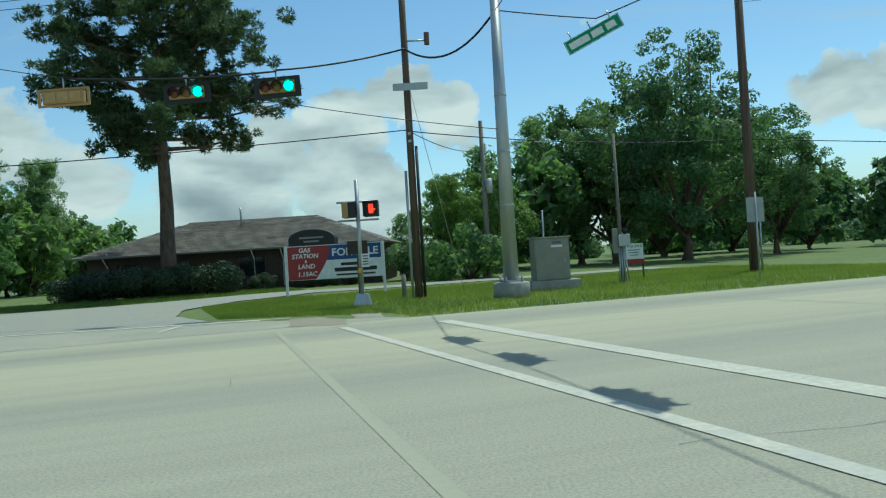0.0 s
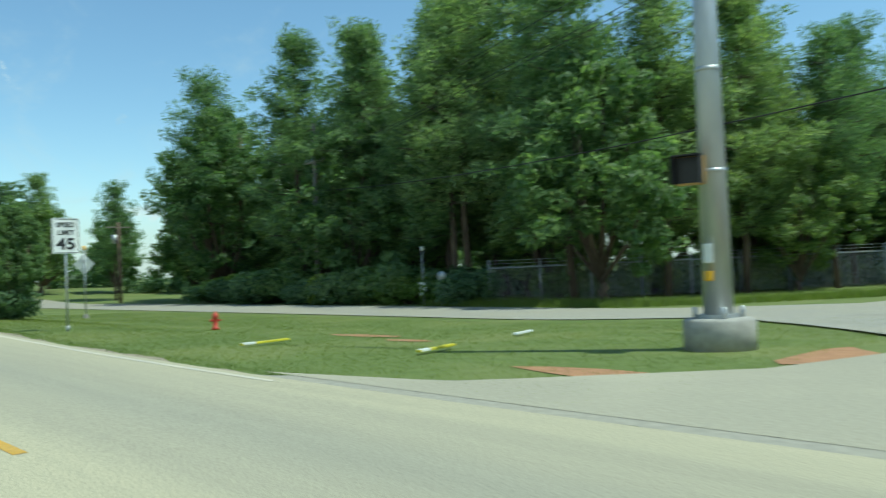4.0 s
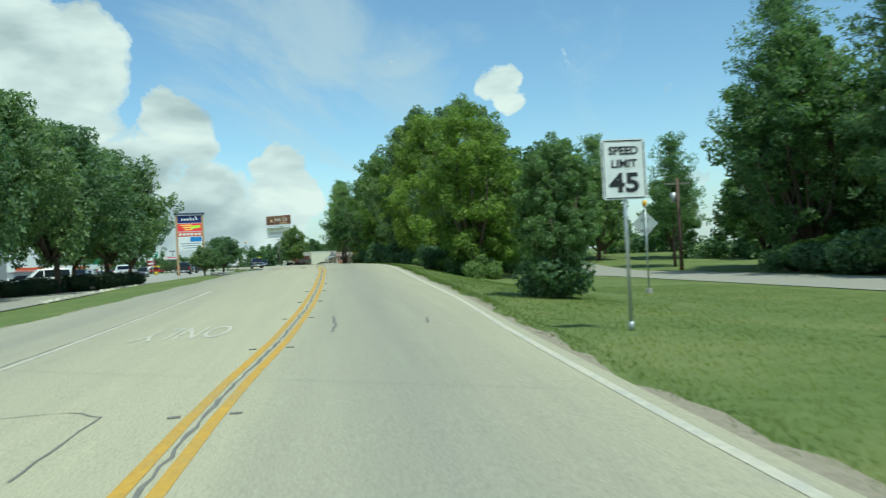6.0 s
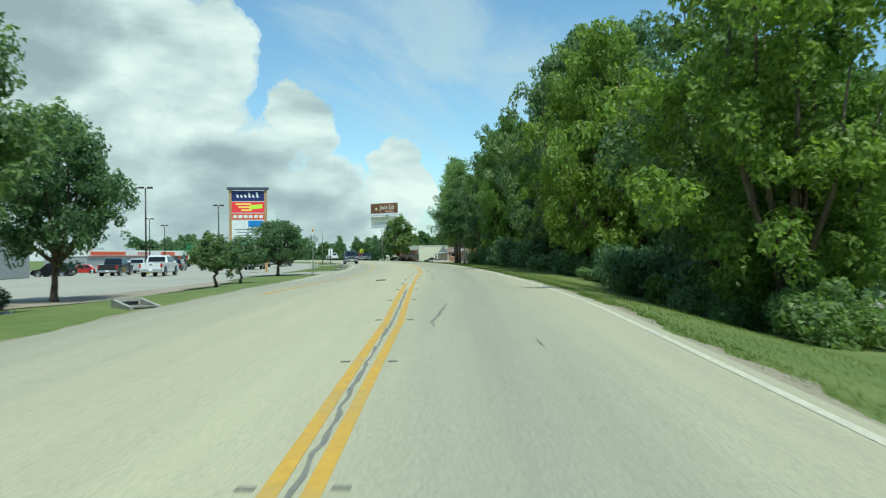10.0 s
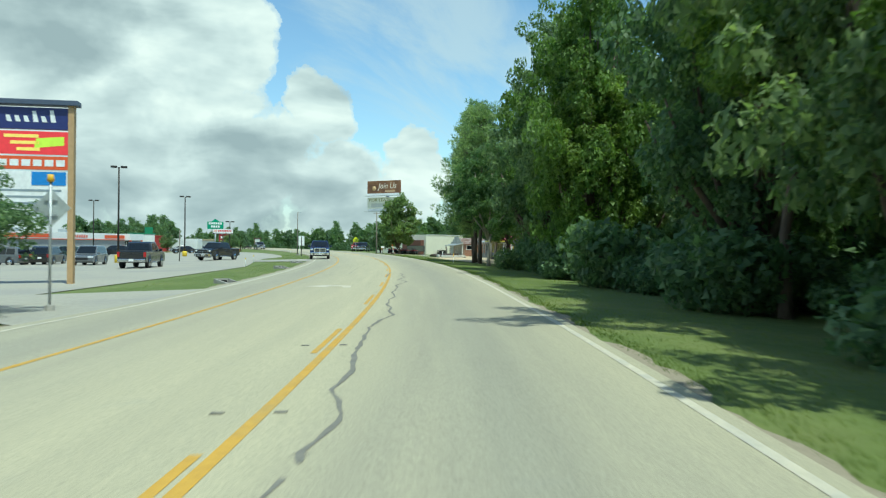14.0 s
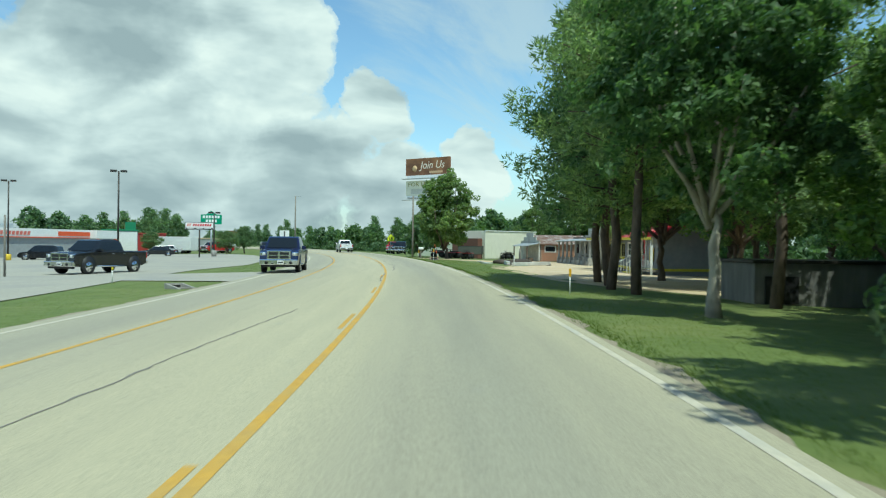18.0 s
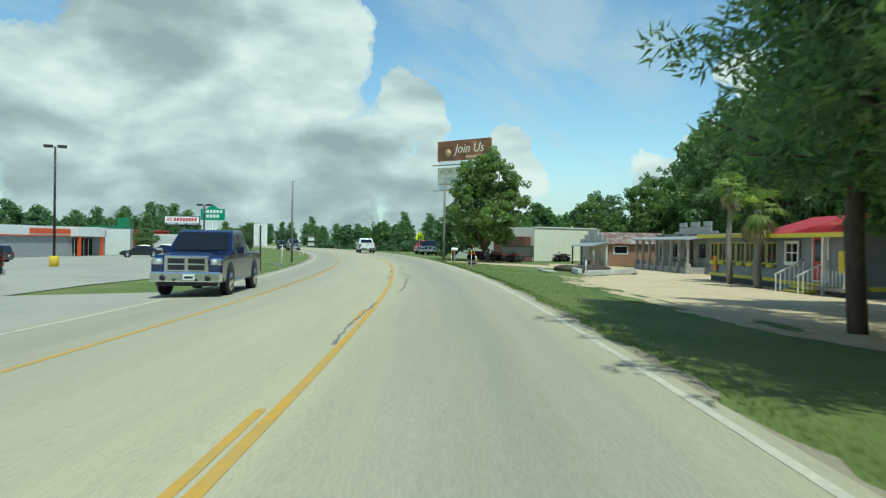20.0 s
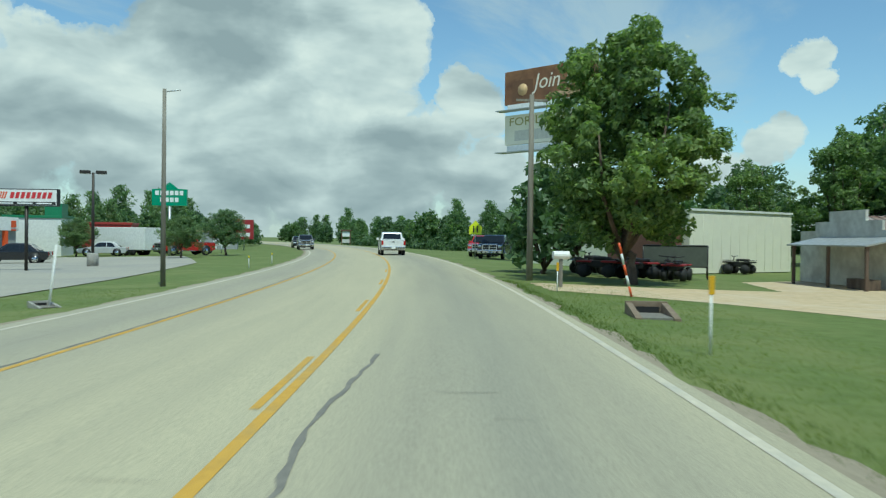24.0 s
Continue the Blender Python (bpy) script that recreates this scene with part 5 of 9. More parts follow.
wp = lattice_pole(pose(-0.8, 27.7, 0, 0, 0, 0), 12.5, 0.135, 0.10, M_WOODPOLE, "dark weathered wooden utility pole carrying many cables")
rod("conduit", [(0.2, -0.08, 0), (0.19, -0.08, 5.0)], 0.05, M_BLACK, wp, 8)
rod("conduit", [(-0.2, -0.1, 0), (-0.2, -0.1, 4.2)], 0.045, M_GALV, wp, 8)
b = box("street_name_blade", (0.12, -0.22, 6.95), (1.15, 0.02, 0.24), plain("sign_back_aluminium", (0.42, 0.46, 0.47), 0.4, 0.5), wp, 0.004)
for z in (5.15, 5.4):
    box("bracket", (0, -0.2, z), (0.1, 0.3, 0.08), M_GALV, wp, 0.01)
bm = bmesh.new()
tube(bm, [(0.75, 0, 8.35), (0.75, 0, 8.75)], [0.09, 0.09], 10)
part("insulator", bm, plain("brown_porcelain", (0.12, 0.05, 0.03), 0.25), wp)
rod("arm", [(0, 0, 8.5), (0.75, 0, 8.5)], 0.03, M_GALV, wp, 6)

rp = lattice_pole(pose(12.3, 32.9, 0, 0, 0, 0), 12.0, 0.21, 0.15, M_WOODPOLE, "dark wooden utility pole with a grey meter box")
rod("conduit", [(0.26, -0.1, 0), (0.26, -0.1, 2.4)], 0.04, M_GALV, rp, 6)
tagged(rp, group="wooden poles")
rsg = thing("road_sign", pose(9.95, 26.3, 0, 0, 0, 14), "back of a grey road sign on a thin steel post", "road sign")
rod("post", [(0, 0, -0.1), (0, 0, 2.75)], 0.03, M_GALV, rsg, 6)
box("panel", (0.0, 0.04, 2.2), (0.62, 0.015, 0.78), plain("sign_back_grey", (0.32, 0.35, 0.35), 0.5, 0.4), rsg, 0.004)

fp = lattice_pole(pose(2.6, 46.0, 0, 0, 0, 0), 8.6, 0.16, 0.11, M_GREYWOOD, "grey wooden utility pole with a transformer")
rod("transformer", [(0.26, -0.1, 4.6), (0.26, -0.1, 5.4)], 0.2, M_GALV, fp, 12)
sp2 = lattice_pole(pose(5.2, 42.0, 0, 0, 0, 0), 3.3, 0.05, 0.04, M_GALV, "thin grey steel post on the corner lawn", "steel_post", "post")

# signal controller cabinet
cb = thing("signal_cabinet", pose(3.75, 28.6, 0, 0, 0, 8), "tan metal traffic signal cabinet on a concrete pad", "signal cabinet")
box("pad", (0, 0, 0.12), (1.75, 1.0, 0.34), M_CONC, cb, 0.03, label="concrete pad")
box("body", (-0.06, 0, 1.0), (1.2, 0.72, 1.42), M_CAB, cb, 0.02)
box("top", (-0.06, 0, 1.735), (1.28, 0.8, 0.05), M_CAB, cb, 0.015)
d = box("door", (-0.06, -0.365, 0.98), (1.12, 0.02, 1.3), M_CAB, cb, 0.008)
box("handle", (0.36, -0.39, 0.95), (0.03, 0.03, 0.16), M_GALV, d, 0.008)
box("label_plate", (0.1, -0.38, 1.44), (0.4, 0.008, 0.08), M_SIGNWHITE, d)
box("emblem", (0.1, -0.38, 1.56), (0.3, 0.008, 0.06), plain("grey_emblem", (0.12, 0.12, 0.13), 0.5), d)

# service pole with its meter
mp = thing("service_pole", pose(6.55, 30.4, 0, 0, 0, 0), "grey service pole with an electric meter box", "service pole")
rod("pole", [(0, 0, -0.1), (-0.05, 0, 5.4)], [0.075, 0.05], M_GREYWOOD, mp, 10)
box("meter_box", (0.08, -0.12, 1.5), (0.42, 0.2, 0.42), M_GALV, mp, 0.02)
rod("meter", [(0.08, -0.22, 1.85), (0.08, -0.34, 1.85)], 0.1, M_GLASS_D, mp, 14)
box("panel_box", (-0.2, 0.02, 1.5), (0.2, 0.2, 0.9), M_CAB, mp, 0.02)
for k in range(4):
    rod("conduit", [(-0.08 + k * 0.06, -0.08, 1.3), (-0.1 + k * 0.08, -0.1, 0.6), (-0.16 + k * 0.12, -0.16, 0)], 0.028, M_GALV, mp, 6)
ss = thing("sale_sign", pose(7.6, 33.2, 0, 0, 0, 5), "small white and red property sign on posts", "sign")
box("panel", (0, 0, 1.05), (0.86, 0.02, 0.62), M_SIGNWHITE, ss, 0.004)
box("panel_red", (0.04, -0.014, 0.64), (0.8, 0.012, 0.2), M_REDSIGN, ss)
for x in (-0.4, 0.4):
    box("post", (x, 0.03, 0.55), (0.06, 0.06, 1.2), M_BARK, ss)
words("lettering", "FOR SALE", 0.16, plain("faded_green_ink", (0.05, 0.16, 0.12), 0.5), ss, pose(0.08, -0.014, 1.25, 90, 0, 0), 0.002, 0.6)
for k in range(3):
    box("lettering_bar", (0.05, -0.013, 1.1 - k * 0.1), (0.5 - k * 0.08, 0.006, 0.04), plain("faded_ink", (0.2, 0.3, 0.3), 0.6), ss)

# large property sign
bs = thing("billboard_sign", pose(-4.4, 34.6, 0, 0, 0, 2), "red, blue and white property sale board on two white posts", "sale sign")
W, H, Z0 = 3.9, 1.42, 0.66
for x in (-W / 2 - 0.06, W / 2 + 0.06):
    box("post", (x, 0.02, 1.0), (0.11, 0.11, 2.2), M_WHITE, bs, 0.01)
box("board", (0, 0, Z0 + H / 2), (W, 0.04, H), M_SIGNWHITE, bs, 0.004)
arc = [(-W / 2 + 0.03, Z0 + 0.02)] + [(-W / 2 + 1.15 + 0.62 * sin(pi / 2 * k / 8) , Z0 + 0.02 + (H - 0.05) * k / 8) for k in range(9)] + [(-W / 2 + 0.03, Z0 + H - 0.03)]
pl = plate("red_field", [(x, z) for x, z in arc], 0.006, M_REDSIGN, bs)
pl.location = (0, -0.030, 0)
pl = plate("blue_field", [(-W / 2 + 1.5, Z0 + 0.78), (W / 2 - 0.03, Z0 + 0.78), (W / 2 - 0.03, Z0 + H - 0.03), (-W / 2 + 1.5, Z0 + H - 0.03)], 0.005, M_BLUESIGN, bs)
pl.location = (0, -0.026, 0)
for k, (txt, sz) in enumerate((("GAS", 0.26), ("STATION", 0.26), ("&", 0.15), ("LAND", 0.26), ("1.15AC", 0.26))):
    words("lettering", txt, sz, M_WHITE, bs, pose(-W / 2 + 0.72 + 0.02 * k, -0.034, Z0 + (1.22, 0.98, 0.76, 0.55, 0.24)[k], 90, 0, 0), 0.003, shear=0.15, bold=0.006)
words("lettering", "FOR SALE", 0.44, M_WHITE, bs, pose(0.85, -0.034, Z0 + 1.07, 90, 0, 0), 0.003, 1.9, bold=0.01)
for z, w, h in ((0.58, 1.2, 0.12), (0.36, 1.75, 0.16), (0.15, 1.6, 0.07)):
    box("lettering_bar", (0.85, -0.028, Z0 + z), (w, 0.008, h), M_INK, bs)
br = thing("brown_sign", pose(-3.2, 32.2, 0, 0, 0, 0), "small dark brown sign on a wooden post", "sign")
box("panel", (0, 0, 1.85), (0.78, 0.04, 0.52), plain("dark_brown_board", (0.045, 0.03, 0.022), 0.6), br, 0.01)
box("post", (0, 0.04, 0.9), (0.09, 0.07, 1.8), M_BARK, br, 0.01)
bo = thing("bollard", pose(-1.35, 29.0, 0), "short weathered grey wooden bollard in the grass", "bollard")
rod("post", [(0, 0, -0.1), (0, 0, 0.75)], 0.08, M_GREYWOOD, bo, 10)
rod("cap", [(0, 0, 0.75), (0, 0, 0.79)], 0.07, M_GREYWOOD, bo, 10)


# ---------------------------------------------------------------- span wire with the traffic signals
def wire(name, a, b, sag, r=0.014, n=14, label="black overhead cable between poles", cat="cable", group="overhead cables", mat=None):
    a, b = Vector(a), Vector(b)
    pts = [a.lerp(b, k / n) - Vector((0, 0, sag * 4 * (k / n) * (1 - k / n))) for k in range(n + 1)]
    bm = bmesh.new()
    tube(bm, pts, [r] * (n + 1), 5)
    return tagged(part(name, bm, mat or M_WIRE, smooth=True), label, cat, group)


def signal(m, back=False, label="", plate_on=True):
    """Three lenses side by side; local -y faces the driver."""
    t = thing("traffic_light", m, label, "traffic light", "span wire signals")
    box("housing", (0, 0.05, 0), (1.02, 0.18, 0.34), M_TAN, t, 0.02)
    if plate_on:
        bm = bmesh.new()
        add_box(bm, (0, 0.06, 0.24), (1.36, 0.012, 0.14))
        add_box(bm, (0, 0.06, -0.24), (1.36, 0.012, 0.14))
        add_box(bm, (-0.595, 0.06, 0), (0.17, 0.012, 0.34))
        add_box(bm, (0.595, 0.06, 0), (0.17, 0.012, 0.34))
        part("backplate", bm, M_BLACK, t)
    for k, mt in enumerate((M_LENS_R, M_LENS_Y, M_LENS_Y if back else M_GREEN_LIT)):
        x = (-0.34 + 0.34 * k)
        rod("lens", [(x, -0.05, 0), (x, -0.075, 0)], [0.145, 0.12], mt, t, 20)
        bm = bmesh.new()
        seg = 14
        ring = [(x + 0.16 * cos(a), 0.16 * sin(a)) for a in [radians(-30) + radians(240) * i / seg for i in range(seg + 1)]]
        v0 = [bm.verts.new((px, -0.05, pz)) for px, pz in ring]
        v1 = [bm.verts.new((px, -0.27, pz)) for px, pz in ring]
        for i in range(seg):
            bm.faces.new((v0[i], v0[i + 1], v1[i + 1], v1[i]))
        vis = part("visor", bm, M_BLACK, t)
        mod = vis.modifiers.new("thick", "SOLIDIFY")
        mod.thickness = 0.008
    rod("hanger", [(0, 0.05, 0.16), (0, 0.05, 0.5)], 0.025, M_GALV, t, 6)
    box("clamp", (0, 0.05, 0.5), (0.12, 0.06, 0.08), M_GALV, t, 0.01)
    return t


signal(pose(-7.18, 24.65, 6.58, 0, -2, 3), label="tan traffic light with a glowing green lens on the wire")
signal(pose(-4.49, 24.5, 6.56, 0, -3, 6), label="tan traffic light with black backplate, green lens lit")
sc = thing("traffic_light", pose(-10.55, 24.15, 6.55, 0, -1, 0), "tan back of a traffic light facing the other way", "traffic light", "span wire signals")
box("housing", (0, 0, 0), (1.18, 0.2, 0.36), M_TAN, sc, 0.02)
bm = bmesh.new()
for c, sz in (((0, -0.02, 0.23), (1.5, 0.05, 0.07)), ((0, -0.02, -0.23), (1.5, 0.05, 0.07)), ((-0.71, -0.02, 0), (0.08, 0.05, 0.42)), ((0.71, -0.02, 0), (0.08, 0.05, 0.42))):
    add_box(bm, c, sz, 0.01)
part("frame", bm, M_TAN, sc)
for x in (-0.36, 0.0, 0.36):
    box("door", (x, -0.11, 0), (0.3, 0.02, 0.28), plain("amber_back_panel", (0.50, 0.33, 0.13), 0.5), sc, 0.01)
rod("hanger", [(0, 0, 0.18), (0, 0, 0.55)], 0.025, M_GALV, sc, 6)

pA, pB = Vector((-19.4, 19.0, 9.0)), Vector((2.05, 25.1, 8.6))
wire("span_wire", pA, (-10.55, 24.15, 7.1), 0.25, 0.012, label="black signal span wire hung between steel poles")
wire("span_wire", (-10.55, 24.15, 7.1), (-4.49, 24.5, 7.02), 0.12, 0.03, label="black signal span wire hung between steel poles")
wire("span_wire", (-4.49, 24.5, 7.05), (-0.8, 27.5, 8.2), 0.1, 0.03, label="black signal span wire hung between steel poles")
wire("span_wire", (-0.8, 27.5, 8.2), pB, 0.75, 0.035, label="black signal cable looped between two poles")
wire("span_wire", (-6.0, 24.7, 6.5), (2.05, 25.0, 5.0), 0.1, 0.012)
wire("cable", (-0.8, 27.6, 5.55), (-57.0, 22.7, 6.2), 1.0, 0.018)
wire("cable", (-0.8, 27.6, 5.5), (12.3, 32.9, 5.2), 0.25, 0.018)
wire("cable", (12.3, 32.9, 5.2), (60, 50, 5.6), 0.5, 0.018)
wire("cable", (12.3, 32.9, 11.0), (-0.8, 27.6, 11.4), 0.4, 0.012)
wire("cable", (-0.8, 27.6, 5.5), (2.6, 46, 7.0), 0.3, 0.015)
for k, (dx, za, zb) in enumerate(((-0.6, 9.0, 12.2), (0.1, 7.9, 11.3), (0.6, 7.8, 11.0))):
    wire("cable", (-57.0 + dx, 22.6, za), (-0.8 + dx * 0.3, 27.6, zb), 0.5, 0.011)
for k, (z0, z1) in enumerate(((9.4, 11.0), (10.2, 11.6), (8.0, 10.6))):
    wire("cable", (-0.8, 27.6, z1), (-30, -14, z0), 0.7, 0.008)
    wire("cable", (12.3, 32.9, z1), (48, 8, z0), 0.6, 0.008)
for x0, y0 in ((-0.9, 27.6), (2.6, 46.0)):
    wire("guy_wire", (x0, y0, 7.8), (x0 + 1.7, y0 + 4.2, 0), 0.0, 0.01, 4, "thin steel guy wire", "guy wire", "guy wires", M_GALV)


def blade(m, label):
    t = thing("street_name_sign", m, label, "street sign", "hanging street name signs")
    box("panel", (0, 0, 0), (1.75, 0.02, 0.42), M_GREENSIGN, t, 0.004)
    bm = bmesh.new()
    for c, sz in (((0, -0.012, 0.195), (1.7, 0.006, 0.015)), ((0, -0.012, -0.195), (1.7, 0.006, 0.015)), ((-0.85, -0.012, 0), (0.015, 0.006, 0.39)), ((0.85, -0.012, 0), (0.015, 0.006, 0.39))):
        add_box(bm, c, sz)
    part("border", bm, M_SIGNWHITE, t)
    for x, w in ((-0.45, 0.62), (0.12, 0.36), (0.55, 0.3)):
        box("lettering_bar", (x, -0.013, 0), (w, 0.006, 0.2), M_SIGNWHITE, t)
    for x in (-0.62, 0.0, 0.62):
        rod("hanger", [(x, 0, 0.2), (x, 0, 0.42)], 0.02, M_GALV, t, 6)
    return t


blade(pose(-21.7, 17.5, 7.05, 0, 26, 35), "green street name sign with white lettering hanging from a cable")
blade(pose(4.8, 24.3, 7.5, 0, -24, -12), "green street name sign seen at an angle on the span wire")
wire("span_wire", pA, (-21.2, 17.85, 7.45), 0.02, 0.02)
wire("span_wire", (-21.2, 17.85, 7.45), (-24.5, 15.6, 8.2), 0.02, 0.02)
wire("span_wire", pB, (4.9, 24.3, 7.95), 0.02, 0.02)
wire("span_wire", (4.9, 24.3, 7.95), (9.0, 23.4, 9.3), 0.02, 0.02)
wire("span_wire", (-24.5, 15.6, 8.2), (-30, -10, 9.0), 0.3, 0.006)
wire("span_wire", (9.0, 23.4, 9.3), (20, -5, 10.5), 0.3, 0.02)

# signals over the crossing arm of the road, hung from the same steel pole
HEADS = [Vector((2.2, 16.2, 6.75)), Vector((2.9, 13.5, 6.7)), Vector((3.6, 10.3, 6.75))]
run_pts = [pB] + [h + Vector((0, 0, 0.52)) for h in HEADS] + [Vector((6.8, -4.0, 9.2))]
for a, b in zip(run_pts, run_pts[1:]):
    wire("span_wire", a, b, 0.05, 0.014, label="black signal span wire hung between steel poles")
for q in HEADS:
    signal(pose(q.x, q.y, q.z, 0, 0, 104), True, "tan traffic light with a black backplate facing the side street")

# far pole with a cross-arm beyond the frontage road
up = lattice_pole(pose(-57.0, 22.6, 0, 0, 0, 110), 10.2, 0.16, 0.11, M_GREYWOOD, "grey wooden utility pole with a cross-arm")
box("crossarm", (0, 0, 7.9), (0.1, 1.9, 0.1), M_GREYWOOD, up, 0.01)
for y in (-0.85, -0.4, 0.4, 0.85):
    rod("insulator", [(0, y, 7.95), (0, y, 8.15)], [0.05, 0.03], M_GALV, up, 8)

fq = lattice_pole(at(52, 23.4), 6.4, 0.15, 0.11, M_WOODPOLE, "brown wooden utility pole with a transformer beyond the frontage road")
box("crossarm", (0, 0, 6.0), (0.1, 2.0, 0.1), M_GREYWOOD, fq, 0.01)
rod("transformer", [(0.1, 0.3, 4.7), (0.1, 0.3, 5.4)], 0.2, M_GALV, fq, 12)

# chain-link fence with barbed wire
fn = thing("chain_link_fence", pose(0, 0, 0), "grey chain-link fence with barbed wire on top", "fence")
FA, FB = rd(-0.1, 41.8), rd(13.5, 24.8)
nf = 9
for k in range(nf + 1):
    p = FA.lerp(FB, k / nf)
    rod("post", [p + Vector((0, 0, -0.1)), p + Vector((0, 0, 2.0))], 0.045 if k else 0.06, M_GALV, fn, 8)
for z in (1.65, 1.8, 1.95):
    rod("barbed_wire", [FA + Vector((0, 0, z)), FB + Vector((0, 0, z))], 0.012, M_GALV, fn, 4)
rod("rail", [FA + Vector((0, 0, 1.6)), FB + Vector((0, 0, 1.6))], 0.022, M_GALV, fn, 6)
bm = bmesh.new()
run = (FB - FA).length
u = (FB - FA).normalized()
k = -1.6
while k < run:
    for sgn in (1, -1):
        a, b = (k, k + 1.6) if sgn > 0 else (k + 1.6, k)
        a0, b0 = max(0, min(run, a)), max(0, min(run, b))
        za, zb = (a0 - a) / (b - a) * 1.6, (b0 - a) / (b - a) * 1.6
        if abs(a0 - b0) > 0.05:
            tube(bm, [FA + u * a0 + Vector((0, 0, za)), FA + u * b0 + Vector((0, 0, zb))], [0.006, 0.006], 3, False)
    k += 0.16
part("mesh", bm, M_GALV, fn, "diamond wire mesh")
ws = thing("notice_sign", pose(*rd(16.5, 23.4), 0, 0, 30), "small white notice sign on a pole by the fence", "sign")
box("panel", (0, -0.04, 0.75), (0.4, 0.02, 0.65), M_SIGNWHITE, ws, 0.004)
rod("post", [(0, 0, -0.1), (0, 0, 2.6)], 0.03, M_GALV, ws, 8)
rod("lamp_head", [(0, 0, 2.6), (0, 0, 2.8)], [0.1, 0.06], M_WHITE, ws, 10)
mv = thing("mirror_sign", pose(*rd(14.6, 22.8), 0, 0, 40), "small round grey sign on a leaning post", "sign")
rod("panel", [(0, -0.03, 1.35), (0, -0.05, 1.35)], 0.22, M_GALV, mv, 20)
rod("post", [(0, 0, -0.1), (0, 0, 1.5)], 0.025, M_GALV, mv, 6)


def hydrant(m):
    t = thing("fire_hydrant", m @ Matrix.Scale(0.58, 4), "red cast-iron fire hydrant on mown grass", "hydrant")
    rod("barrel", [(0, 0, -0.05), (0, 0, 0.06), (0, 0, 0.08), (0, 0, 0.5), (0, 0, 0.56)], [0.17, 0.17, 0.115, 0.115, 0.16], M_HYDRANT, t, 18)
    rod("bonnet", [(0, 0, 0.56), (0, 0, 0.6), (0, 0, 0.7), (0, 0, 0.76), (0, 0, 0.77), (0, 0, 0.83)], [0.16, 0.15, 0.12, 0.06, 0.035, 0.03], M_HYDRANT, t, 18)
    for a, r in ((0, 0.085), (90, 0.06), (-90, 0.06)):
        v = Vector((sin(radians(a)), -cos(radians(a)), 0))
        rod("nozzle", [v * 0.1 + Vector((0, 0, 0.4)), v * 0.2 + Vector((0, 0, 0.4)), v * 0.21 + Vector((0, 0, 0.4)), v * 0.26 + Vector((0, 0, 0.4))], [r * 0.8, r * 0.8, r, r], M_HYDRANT, t, 12)
    return t


hydrant(at(7.8, 7.7, 90))

# ---------------------------------------------------------------- inside of the bend: store lot
M_METAL_D = plain("dark_bronze_metal", (0.05, 0.045, 0.04), 0.5, 0.5)
M_STONE = material("pale_pillar", (0.50, 0.40, 0.27), (0.40, 0.31, 0.2), 5.0, 0.8, 0.2, 30.0)
M_SCREEN = plain("red_lit_screen", (0.55, 0.03, 0.04), 0.4, emit=0.5)
M_STUCCO = material("pale_grey_wall", (0.60, 0.60, 0.57), (0.52, 0.52, 0.49), 3.0, 0.85, 0.1, 30.0)
M_GREYWALL = material("grey_store_wall", (0.34, 0.35, 0.35), (0.28, 0.29, 0.29), 3.0, 0.85, 0.1, 30.0)
M_YELLOWP = plain("safety_yellow_paint", (0.72, 0.50, 0.04), 0.55)
M_REDWALL = plain("red_panel_wall", (0.34, 0.035, 0.03), 0.55)
M_GREENROOF = plain("green_metal_roof", (0.03, 0.20, 0.09), 0.45)
M_YTEXT = plain("amber_lit_text", (0.75, 0.55, 0.12), 0.5, emit=0.4)
M_POSTBROWN = plain("orange_brown_post", (0.46, 0.30, 0.15), 0.6)


